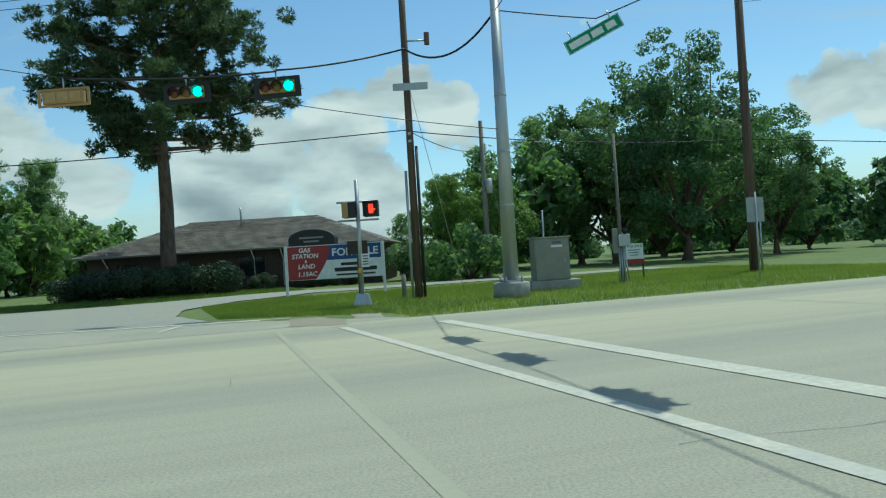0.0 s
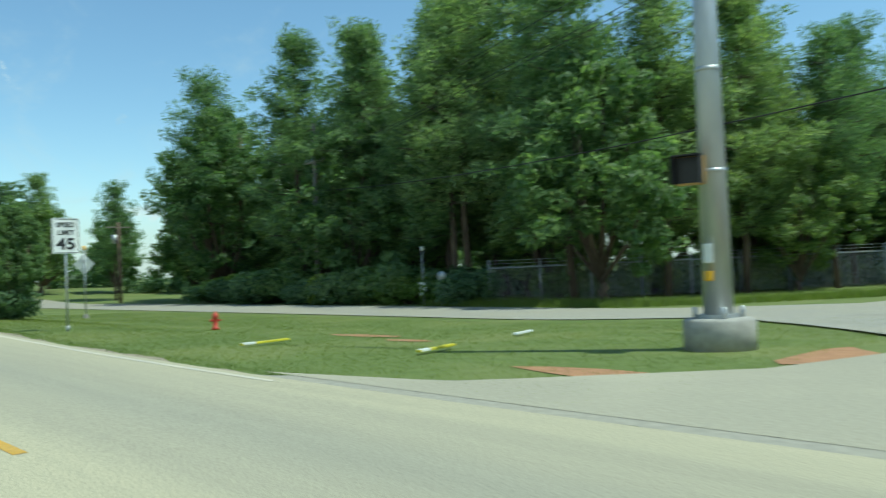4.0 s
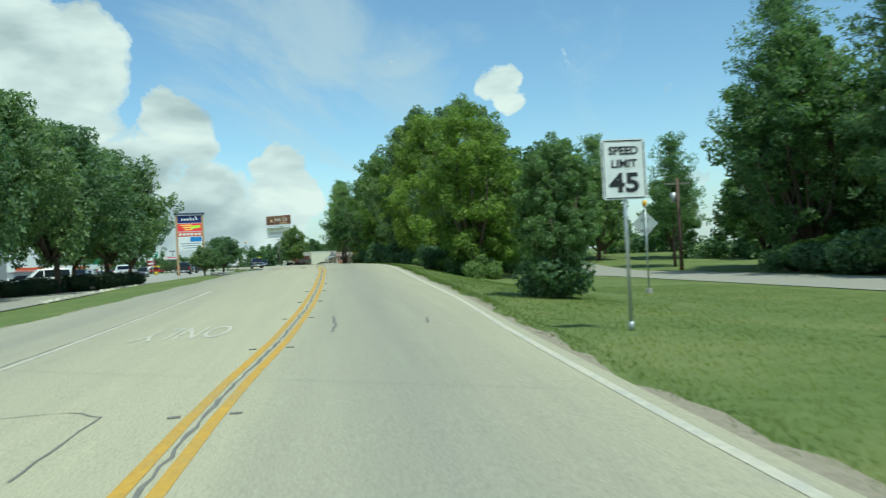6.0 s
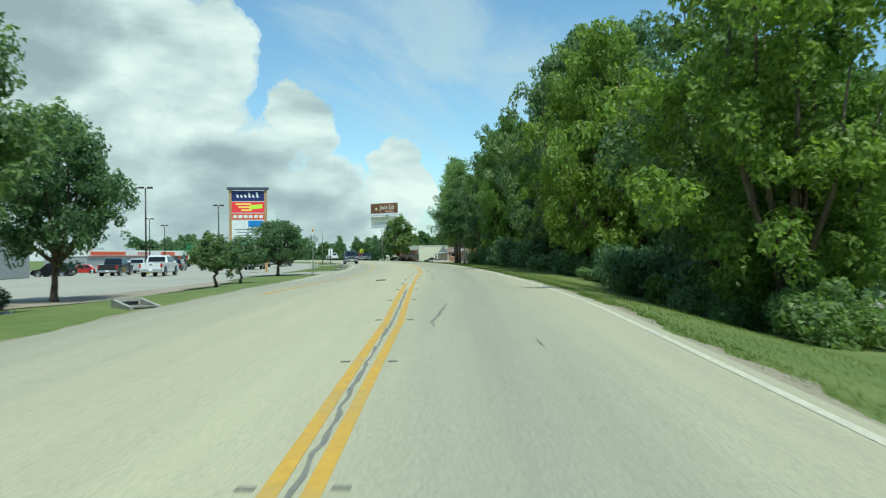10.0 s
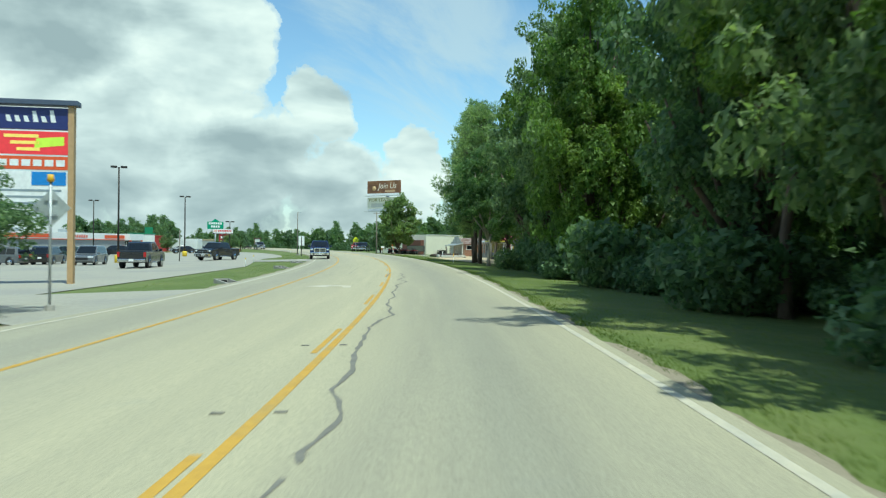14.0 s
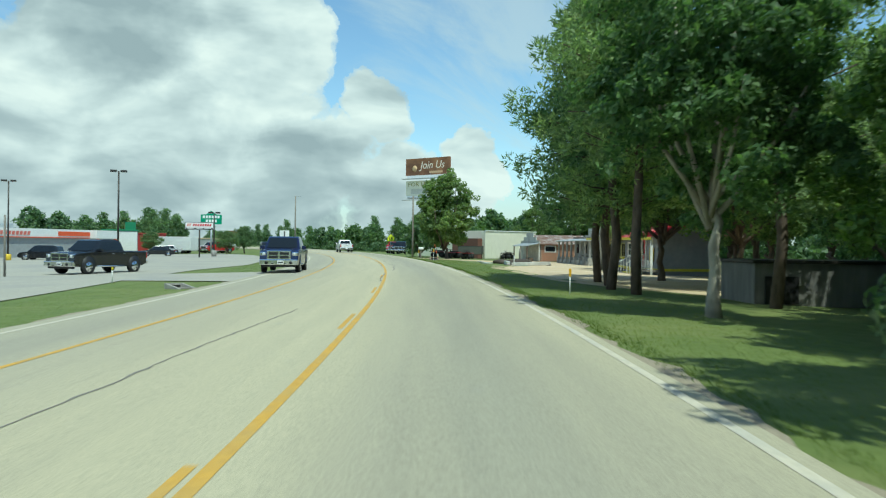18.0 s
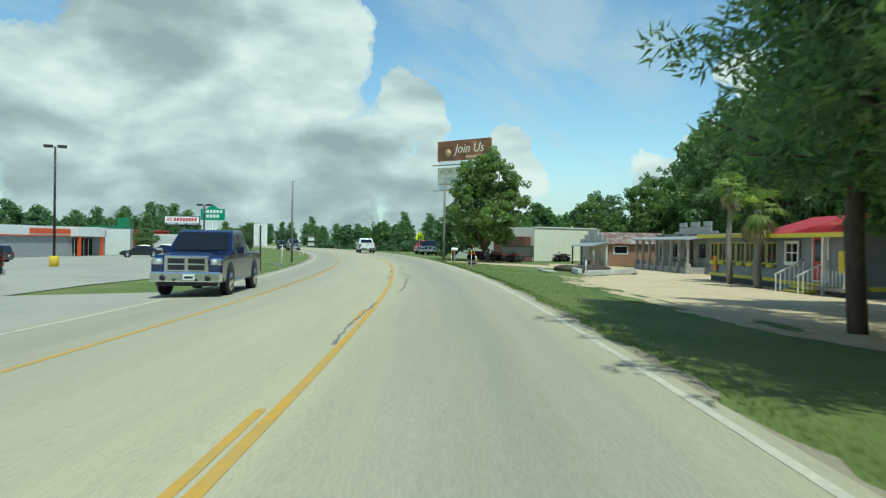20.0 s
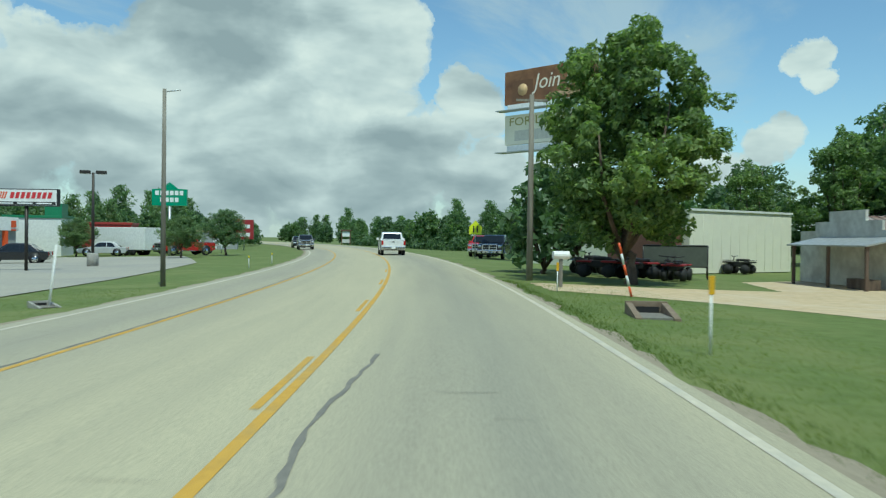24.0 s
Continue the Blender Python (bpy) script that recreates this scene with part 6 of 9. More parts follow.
def pylon_sign():
    t = thing("pylon_sign", at(104.2, -16.2, 97) @ Matrix.Scale(0.907, 4), "tall shopping centre pylon sign with coloured panels on two posts", "pylon sign")
    W, T = 3.7, 8.3
    for x in (-W / 2 + 0.14, W / 2 - 0.14):
        box("pillar", (x, 0, T / 2), (0.26, 0.42, T), M_POSTBROWN, t, 0.02)
    box("cap", (0, 0, T + 0.1), (W + 0.35, 0.75, 0.24), plain("slate_cap", (0.07, 0.09, 0.14), 0.5), t, 0.03)
    rows = ((7.15, 8.2, M_NAVY), (6.0, 7.1, M_SCREEN), (5.3, 5.95, M_ORANGE), (3.4, 5.25, M_SIGNWHITE))
    for a, b, m in rows:
        box("panel", (0, 0, (a + b) / 2), (W - 0.5, 0.3, b - a - 0.05), m, t, 0.01)
    for sgn in (-1, 1):
        y = sgn * 0.155
        # flowing white word shape, drawn as plain strokes
        for i in range(6):
            x = -1.05 + i * 0.38
            hh = (0.55, 0.28, 0.5, 0.28, 0.28, 0.3)[i]
            plate("emblem_stroke", [(x, 7.5), (x + 0.22, 7.5), (x + 0.28, 7.5 + hh), (x + 0.12, 7.5 + hh)], 0.02, M_SIGNWHITE, t).location = (0, y - 0.01, 0)
        for r in range(3):
            box("lettering_bar", (sgn * (0.45 - 0.15 * r), y, 6.85 - r * 0.3), (1.5 - 0.25 * r, 0.02, 0.15), M_YTEXT, t)
        plate("price_shape", [(-sgn * 0.1, 6.3), (-sgn * 1.4, 6.45), (-sgn * 1.4, 6.85), (-sgn * 0.2, 6.75)], 0.02, plain("lime_lit_shape", (0.45, 0.62, 0.05), 0.5, emit=0.4), t).location = (0, y - 0.01, 0)
        for r in range(6):
            box("lettering_bar", (-1.25 + r * 0.5, y, 5.62), (0.38, 0.02, 0.3), M_SIGNWHITE, t)
        box("tenant_panel", (0.75 * -sgn, y, 4.9), (1.5, 0.02, 0.62), plain("sky_blue_panel", (0.03, 0.22, 0.60), 0.5), t)
        for r in range(3):
            box("lettering_bar", (0, y, 4.35 - r * 0.3), (2.6 - r * 0.4, 0.016, 0.1), plain("grey_sign_text", (0.25, 0.30, 0.33), 0.6), t)
    return t


pylon_sign()


def lot_lamp(s, off, h, label="tall dark parking lot lamp post with twin heads", yellow=True):
    t = thing("lamp_post", at(s, off, 12), label, "lamp post", "parking lot lamps")
    rod("footing", [(0, 0, -0.1), (0, 0, 0.75), (0, 0, 0.8)], [0.33, 0.33, 0.28], M_YELLOWP if yellow else M_CONC, t, 16)
    rod("pole", [(0, 0, 0.8), (0, 0, h)], [0.10, 0.075], M_METAL_D, t, 10)
    for y in (-0.45, 0.45):
        box("head", (0, y, h + 0.02), (0.42, 0.6, 0.2), M_METAL_D, t, 0.04)
        box("lens", (0, y, h - 0.085), (0.34, 0.5, 0.02), M_SIGNWHITE, t)
    return t


for s, off, h in ((120.8, -29.2, 9.4), (151.8, -25.3, 9.2), (192.5, -24.0, 8.5), (180.4, -39, 8.9), (209.5, -38.8, 8.8), (150, -52, 9.0)):
    lot_lamp(s, off, h)
lot_lamp(222.5, -18.0, 5.6, "dark lamp post beside the far store drive", False)


def auto_parts_store():
    """Long low store; local x runs along the front, -y faces the lot."""
    a, b = Vector((-178.0, -126.0, 0)), Vector((-224.0, -138.0, 0))
    z0 = -0.25
    ang = math.degrees(atan2(b.y - a.y, b.x - a.x))
    m = pose((a.x + b.x) / 2, (a.y + b.y) / 2, z0, 0, 0, ang)
    t = thing("store", m, "long low white store with orange-red stripes and an entrance portico", "store")
    L, D, H = (b - a).length, 9.0, 4.2
    box("wall", (0, D / 2, H * 0.36), (L, D, H * 0.72), M_GREYWALL, t, 0.02)
    box("parapet", (0, D / 2 - 0.05, H * 0.86), (L + 0.3, D + 0.3, H * 0.3), M_WHITE, t, 0.03)
    for x, w in ((L * 0.34, L * 0.31), (-L * 0.33, L * 0.3)):
        box("stripe", (x, -0.24, H * 0.86), (w, 0.06, H * 0.15), M_ORANGE, t)
    box("stripe", (L / 2 + 0.17, D / 2, H * 0.86), (0.06, D * 0.97, H * 0.15), M_ORANGE, t)
    box("lower_stripe", (0, -0.24, H * 0.725), (L * 0.99, 0.06, 0.12), M_ORANGE, t)
    m_em = plain("pale_red_emblem", (0.62, 0.16, 0.12), 0.5)
    for i in range(8):
        plate("emblem_stroke", [(-3.0 + i * 0.75, H * 0.80), (-2.5 + i * 0.75, H * 0.80), (-2.36 + i * 0.75, H * 0.92), (-2.86 + i * 0.75, H * 0.92)], 0.04, m_em, t).location = (0, -0.28, 0)
    box("entrance_glass", (L * 0.40, -0.06, H * 0.34), (4.2, 0.12, H * 0.62), M_GLASS_D, t)
    for x in (L * 0.40 - 2.3, L * 0.40 + 2.3):
        box("column", (x, -1.2, H * 0.36), (0.35, 0.35, H * 0.72), M_ORANGE, t, 0.02)
    box("portico", (L * 0.40, -0.7, H * 0.86), (5.6, 1.4, H * 0.3), M_WHITE, t, 0.03)
    for k in range(5):
        box("mullion", (L * 0.40 - 1.9 + k * 0.95, -0.14, H * 0.34), (0.07, 0.06, H * 0.6), M_WHITE, t)
    for x in (-L * 0.2, L * 0.1):
        box("roof_unit", (x, D * 0.6, H + 0.35), (1.8, 1.6, 0.7), M_GALV, t, 0.03)
    return t


auto_parts_store()


def small_store(x, y, z, ang, size, wall, band, label, cap=None):
    t = thing("store", pose(x, y, z, 0, 0, ang), label, "store")
    W, D, H = size
    box("wall", (0, 0, H / 2), (W, D, H), wall, t, 0.03)
    box("parapet", (0, 0, H + 0.12), (W + 0.2, D + 0.2, 0.28), band, t, 0.03)
    box("entrance", (W * 0.15, -D / 2 - 0.04, H * 0.32), (W * 0.3, 0.1, H * 0.6), M_GLASS_D, t)
    box("fascia", (W * 0.1, -D / 2 - 0.06, H * 0.78), (W * 0.42, 0.1, H * 0.22), M_WHITE, t, 0.01)
    if cap:
        bm = bmesh.new()
        add_box(bm, (-W * 0.3, 0, H + 0.9), (W * 0.3, D * 0.5, 1.3))
        part("tower", bm, cap, t)
    return t


def ground_z(x, y):
    """Height of the land under a point, by the nearest stretch of road."""
    k = int(np.argmin((_X - x) ** 2 + (_Y - y) ** 2))
    off = (x - _X[k]) * sin(_H[k]) - (y - _Y[k]) * cos(_H[k])
    return gz(_S[k], off)


small_store(-230.0, -143.8, -0.2, -45, (5.5, 6, 4.3), M_WHITE, M_GREENROOF, "white block store with green roof edge", M_GREENROOF)
small_store(-243.5, -150.5, -0.2, -45, (5.5, 6, 3.9), M_REDWALL, M_REDWALL, "red fast food restaurant with white entrance")
small_store(-262, -158, -0.2, -45, (14, 8, 3.2), M_GREYWALL, M_STONE, "low brown and grey shop row")
# big plain store wall behind the live oaks
small_store(-93, -72, 0.2, 25, (44, 16, 5.0), M_GREYWALL, M_STUCCO, "large grey supermarket wall behind parked cars")
small_store(-64, -60, 0.1, 25, (16, 10, 3.2), M_STUCCO, M_STONE, "low pale building behind the live oaks")


def road_side_sign(name, m, h, w, z, mat, label, cat="sign", post=M_METAL_D, shape=None, pr=0.1):
    t = thing(name, m, label, cat)
    rod("post", [(0, 0, -0.1), (0, 0, z)], pr, post, t, 10)
    return t


# two shop signs on poles
M_CRIMSON = plain("crimson_emblem", (0.55, 0.03, 0.04), 0.5)
zz = ground_z(-203.6, -102.4) - 1.1
az = road_side_sign("shop_sign", pose(-203.6, -102.4, zz + 1.1, 0, 0, -58.5), 1, 1, 3.0 - zz, None, "white shop sign with red slanted strokes on a dark pole", "shop sign", pr=0.09)
box("cabinet", (0, 0, 3.25 - zz), (3.4, 0.3, 0.9), M_BLACK, az, 0.02)
for sgn in (-1, 1):
    box("face", (0, sgn * 0.155, 3.25 - zz), (3.28, 0.02, 0.8), M_SIGNWHITE, az)
    for i in range(8):
        x = -0.8 + i * 0.28
        q = [(-sgn * x, 3.2 - zz), (-sgn * (x + 0.19), 3.2 - zz), (-sgn * (x + 0.27), 3.52 - zz), (-sgn * (x + 0.08), 3.52 - zz)]
        plate("emblem_stroke", q, 0.02, M_CRIMSON, az).location = (0, sgn * 0.17 - 0.01, 0)
    for i in range(4):
        x = -1.5 + i * 0.13
        q = [(-sgn * x, 3.18 - zz), (-sgn * (x + 0.07), 3.18 - zz), (-sgn * (x + 0.2), 3.54 - zz), (-sgn * (x + 0.13), 3.54 - zz)]
        plate("stripe", q, 0.02, M_ORANGE, az).location = (0, sgn * 0.17 - 0.01, 0)
    box("lower_band", (0, sgn * 0.167, 2.95 - zz), (3.2, 0.02, 0.16), M_BLACK, az)
    for i in range(3):
        box("lettering_bar", (-1.0 + i * 1.0, sgn * 0.18, 2.95 - zz), (0.8, 0.012, 0.07), M_SIGNWHITE, az)
zz = ground_z(-231.5, -125.2) - 1.1
dl = road_side_sign("shop_sign", pose(-231.5, -125.2, zz + 1.1, 0, 0, -57), 1, 1, 4.2 - zz, None, "green house-shaped shop sign with white strokes on a pole", "shop sign", M_GALV, pr=0.14)
pl = plate("panel", [(-1.65, 4.2 - zz), (1.65, 4.2 - zz), (1.65, 5.75 - zz), (0.8, 5.8 - zz), (0, 6.4 - zz), (-0.8, 5.8 - zz), (-1.65, 5.75 - zz)], 0.3, M_GREENSIGN, dl)
pl.location = (0, -0.15, 0)
for sgn in (-1, 1):
    for i in range(6):
        box("emblem_stroke", (-1.15 + i * 0.46, sgn * 0.16, 5.4 - zz), (0.34, 0.02, 0.42), M_SIGNWHITE, dl)
    for i in range(4):
        box("emblem_stroke", (-0.7 + i * 0.46, sgn * 0.16, 4.75 - zz), (0.34, 0.02, 0.42), M_SIGNWHITE, dl)
zz = ground_z(-258.2, -142.8) - 1.1
rs = road_side_sign("shop_sign", pose(-258.2, -142.8, zz + 1.1, 0, 0, -57), 1, 1, 3.6 - zz, None, "red shop sign with white star shape on a pole", "shop sign", M_GALV, pr=0.1)
box("panel", (0, 0, 2.3 - zz), (2.6, 0.25, 2.6), M_REDSIGN, rs, 0.02)
for z in (2.7, 1.6):
    for sgn in (-1, 1):
        box("lettering_bar", (0, sgn * 0.135, z - zz), (1.7, 0.02, 0.5), M_SIGNWHITE, rs)

# poles, small signs and stakes on the left verge
pl1 = lattice_pole(at(199.0, -7.9), 6.5, 0.09, 0.06, M_GREYWOOD, "weathered grey wooden pole standing on the grass verge")
rod("arm", [(0, 0, 6.4), (-0.1, -0.55, 6.45)], 0.02, M_GALV, pl1, 6)
lattice_pole(at(155.5, -20.2), 3.2, 0.06, 0.05, M_GREYWOOD, "thin grey post beside the lot", "post", "post")
wsn = thing("lot_sign", at(179.3, -8.1, 95), "blank white sign board on a dark post", "sign")
box("panel", (0, 0, 2.0), (0.75, 0.04, 1.25), M_SIGNWHITE, wsn, 0.006)
box("post", (0, 0.04, 1.25), (0.09, 0.06, 2.6), M_METAL_D, wsn)
stk = thing("marker_stake", at(190.4, -8.0, 0) @ pose(0, 0, 0, 0, 14, 0), "leaning thin white marker stake", "stake")
rod("stake", [(0, 0, -0.1), (0, 0, 1.45)], 0.025, M_WHITE, stk, 6)
for s, off in ((216, -7.9), (224, -7.6), (131, -11.2), (147, -12.2)):
    st = thing("marker_stake", at(s, off), "short white marker stake in the grass", "stake", "marker stakes")
    rod("stake", [(0, 0, -0.1), (0, 0, 0.6)], 0.03, M_WHITE, st, 6)
    rod("cap", [(0, 0, 0.5), (0, 0, 0.62)], 0.04, M_YELLOWS, st, 6)
ks = thing("marquee_sign", pose(-322, -177, ground_z(-322, -177), 0, 0, -50), "brown framed roadside notice kiosk", "sign")
for x in (-0.9, 0.9):
    box("post", (x, 0, 1.2), (0.2, 0.2, 3.8), plain("brown_post", (0.16, 0.08, 0.05), 0.7), ks, 0.01)
box("roof", (0, 0, 3.15), (2.4, 0.6, 0.3), plain("brown_roof", (0.13, 0.07, 0.05), 0.7), ks, 0.02)
box("panel", (0, 0, 2.35), (1.6, 0.12, 1.1), M_SIGNWHITE, ks)
box("lower_panel", (0, 0, 0.8), (1.6, 0.12, 0.8), M_STUCCO, ks)
yl = thing("shop_sign", at(268, -16, 95), "small yellow topped white sign", "shop sign")
box("panel", (0, 0, 1.3), (1.8, 0.2, 1.0), M_SIGNWHITE, yl, 0.02)
box("panel_top", (0, 0, 2.0), (2.0, 0.22, 0.6), M_YELLOWS, yl, 0.03)
rod("post", [(0, 0, -0.1), (0, 0, 0.9)], 0.08, M_GALV, yl, 8)
trk = thing("box_trailer", at(262, -25, 60), "white box trailer parked in the lot", "trailer")
box("body", (0, 0, 1.7), (6.5, 2.4, 2.3), M_WHITE, trk, 0.04)
box("stripe", (0, -1.21, 1.5), (5.5, 0.03, 0.5), M_REDSIGN, trk)
for x in (-1.6, -0.8):
    for y in (-1.05, 1.05):
        rod("wheel", [(x, y - 0.12, 0.4), (x, y + 0.12, 0.4)], 0.4, M_RUBBER, trk, 14)


def diamond_back(m, label, h):
    """A diamond warning sign seen from behind, on a thin post with an amber beacon cap."""
    t = thing("warning_sign", m, label, "road sign", "diamond warning signs")
    rod("post", [(0, 0, 0.1), (0, 0, h + 0.62)], 0.035, M_GALV, t, 8)
    bm = bmesh.new()
    tube(bm, [(0, 0, -0.05), (0, 0, 0.12), (0, 0, 0.14)], [0.14, 0.11, 0.07], 8)
    part("footing", bm, M_CONC, t)
    q = 0.46
    pl = plate("panel", [(-q, 0), (0, -q), (q, 0), (0, q)], 0.012, plain("sign_back_silver", (0.50, 0.53, 0.52), 0.45, 0.3), t)
    pl.location = (0, 0.04, h)
    bm = bmesh.new()
    add_box(bm, (0, 0.02, h + 0.18), (0.3, 0.03, 0.04))
    add_box(bm, (0, 0.02, h - 0.18), (0.3, 0.03, 0.04))
    part("bracket", bm, M_GALV, t)
    rod("beacon", [(0, 0, h + 0.62), (0, 0, h + 0.66), (0, 0, h + 0.8)], [0.06, 0.085, 0.07], M_REFL, t, 12)
    return t


diamond_back(at(24.0, 10.2, -90), "silver back of a diamond warning sign on a thin post", 2.35)
diamond_back(at(88.6, -9.2, -90), "silver back of a diamond warning sign on a thin post", 2.45)

# speed limit sign
sl = thing("speed_limit_sign", at(8.9, 4.15, -90), "white speed limit sign with black lettering on a steel post", "road sign")
rod("post", [(0, 0.03, -0.05), (0, 0.03, 2.75)], 0.03, M_GALV, sl, 8)
rod("sleeve", [(0, 0.03, -0.05), (0, 0.03, 0.1)], 0.045, M_GALV, sl, 8)
pl = plate("panel", rect(0.69, 0.92, 0.05), 0.012, M_SIGNWHITE, sl)
pl.location = (0, -0.012, 2.42)
bm = bmesh.new()
for c, sz in (((0, -0.016, 2.42 + 0.435), (0.60, 0.006, 0.014)), ((0, -0.016, 2.42 - 0.435), (0.60, 0.006, 0.014)), ((-0.32, -0.016, 2.42), (0.014, 0.006, 0.82)), ((0.32, -0.016, 2.42), (0.014, 0.006, 0.82))):
    add_box(bm, c, sz)
part("border", bm, M_INK, sl)
for txt, sz, z, w in (("SPEED", 0.17, 2.70, 0.46), ("LIMIT", 0.17, 2.50, 0.40), ("45", 0.40, 2.2, 0.47)):
    words("lettering", txt, sz, M_INK, sl, pose(0, -0.016, z, 90, 0, 0), 0.003, w, bold=0.004 if sz < 0.3 else 0.012)

# clipped hedge and stones under the live oaks
for i in range(14):
    plant("hedge", 37.5 + i * 1.0, -15.8 + i * 0.2, 0.55, label="low clipped dark hedge at the parking lot edge", group="parking lot hedge", category="shrub", name="shrub")
verts, faces = [], []
rng = random.Random(9)
for i in range(240):
    s, o, r = rng.uniform(28, 52), 0, rng.uniform(0.05, 0.14)
    o = -11.2 - (s - 30) * 0.07 + rng.uniform(-0.3, 0.3)
    p = rd(s, o)
    k = len(verts)
    for a in range(5):
        q = rng.uniform(0.7, 1.2) * r
        verts.append((p.x + q * cos(a * 1.257), p.y + q * sin(a * 1.257), p.z - 0.03))
    verts.append((p.x, p.y, p.z + r * 0.7))
    faces += [(k + a, k + (a + 1) % 5, k + 5) for a in range(5)]
tagged(mesh_ob("landscape_stones", verts, faces, M_WHITE_P), "loose white stones edging the planting bed", "stones", kind="stuff")


M_BROWNCONC = material("stained_brown_concrete", (0.26, 0.20, 0.14), (0.18, 0.13, 0.09), 8.0, 0.9)


def culvert(s, off, turn, w=1.3, mat=None, sc=1.0):
    """Sloping concrete end of a drain pipe in the ditch."""
    t = thing("culvert", at(s, off, turn) @ Matrix.Scale(sc, 4), "weathered concrete culvert mouth in the grass ditch", "culvert", "culvert mouths")
    bm = bmesh.new()
    for y in (-w / 2, w / 2):
        v = [bm.verts.new(q) for q in ((-0.1, y - 0.06, 0.2), (-0.1, y + 0.06, 0.2), (1.2, y + 0.06, 0.0), (1.2, y - 0.06, 0.0), (-0.1, y - 0.06, -0.2), (-0.1, y + 0.06, -0.2), (1.2, y + 0.06, -0.2), (1.2, y - 0.06, -0.2))]
        for f in ((0, 1, 2, 3), (4, 7, 6, 5), (0, 4, 5, 1), (1, 5, 6, 2), (2, 6, 7, 3), (3, 7, 4, 0)):
            bm.faces.new([v[i] for i in f])
    add_box(bm, (-0.12, 0, 0.05), (0.12, w + 0.12, 0.34))
    part("headwall", bm, mat or M_CONC, t)
    box("opening", (-0.05, 0, 0.02), (0.03, w * 0.7, 0.2), M_BLACK, t)
    box("apron", (0.5, 0, -0.02), (1.2, w - 0.1, 0.04), M_TAR, t)
    return t


for s, off in ((46.5, -7.3), (103.3, -8.1), (124.7, -8.2), (141.4, -8.2), (190.6, -8.3)):
    culvert(s, off, 225, 0.9, sc=0.5 if s > 150 else 0.7)
culvert(187.4, 5.0, 175, 0.7, M_BROWNCONC)

# ---------------------------------------------------------------- outside of the bend: shops and billboard
M_BRICK = material("red_brown_brick", (0.33, 0.17, 0.11), (0.23, 0.12, 0.08), 7.0, 0.9, 0.3, 40.0, island=0.25)
M_MORTAR = material("grey_mortar", (0.36, 0.31, 0.27), (0.28, 0.24, 0.2), 9.0, 0.95)
M_RUST = material("rusted_metal_roof", (0.30, 0.22, 0.18), (0.18, 0.085, 0.055), 1.6, 0.75, 0.15, 20.0, metal=0.3, spots=(0.52, 0.50, 0.48), spot_scale=1.1, spot_amt=0.8)
M_TIN = material("corrugated_tin", (0.52, 0.53, 0.52), (0.40, 0.41, 0.40), 4.0, 0.5, 0.05, 20.0, metal=0.5)
M_OLDWHITE = material("flaking_white_paint", (0.66, 0.65, 0.60), (0.50, 0.49, 0.45), 3.0, 0.85, 0.2, 20.0, spots=(0.33, 0.31, 0.28), spot_scale=0.9, spot_amt=0.6)
# weathered white boards, with the porch's shade darkened into their grey
M_OLDSHADED = material("weathered_shaded_boards", (0.34, 0.335, 0.31), (0.22, 0.215, 0.20), 3.0, 0.9, 0.25, 20.0, spots=(0.52, 0.51, 0.47), spot_scale=0.8, spot_amt=0.6)
M_GREYBLUE = material("grey_blue_siding", (0.24, 0.26, 0.29), (0.20, 0.22, 0.25), 3.0, 0.7, 0.05, 30.0)
M_YTRIM = plain("yellow_trim", (0.66, 0.58, 0.04), 0.5)
M_REDROOF = plain("red_metal_roof", (0.48, 0.03, 0.035), 0.4)
M_REDDOOR = plain("red_door_paint", (0.42, 0.02, 0.03), 0.4)
M_CREAM = material("cream_metal_wall", (0.80, 0.77, 0.64), (0.75, 0.72, 0.60), 1.5, 0.7, 0.03, 20.0)


def brick_face(parent, x0, x1, z0, z1, y, hole=None):
    """A wall face of single bricks in running bond; hole: x0, x1, z0, z1 of a window."""
    bw, bh, j = 0.40, 0.125, 0.014
    me = bpy.data.meshes.new("brick")
    bm = bmesh.new()
    add_box(bm, (0, 0, 0), (bw - j, 0.03, bh - j))
    bm.to_mesh(me)
    bm.free()
    me.materials.append(M_BRICK)
    r = 0
    z = z0
    while z < z1 - bh * 0.5:
        x = x0 + (bw / 2 if r % 2 else 0)
        while x < x1 - bw * 0.4:
            if not (hole and hole[0] - 0.1 < x + bw / 2 < hole[1] + 0.1 and hole[2] - 0.05 < z + bh / 2 < hole[3] + 0.05):
                b = new("brick", me)
                b.parent = parent
                b.location = (x + bw / 2, y, z + bh / 2)
            x += bw
        z += bh
        r += 1


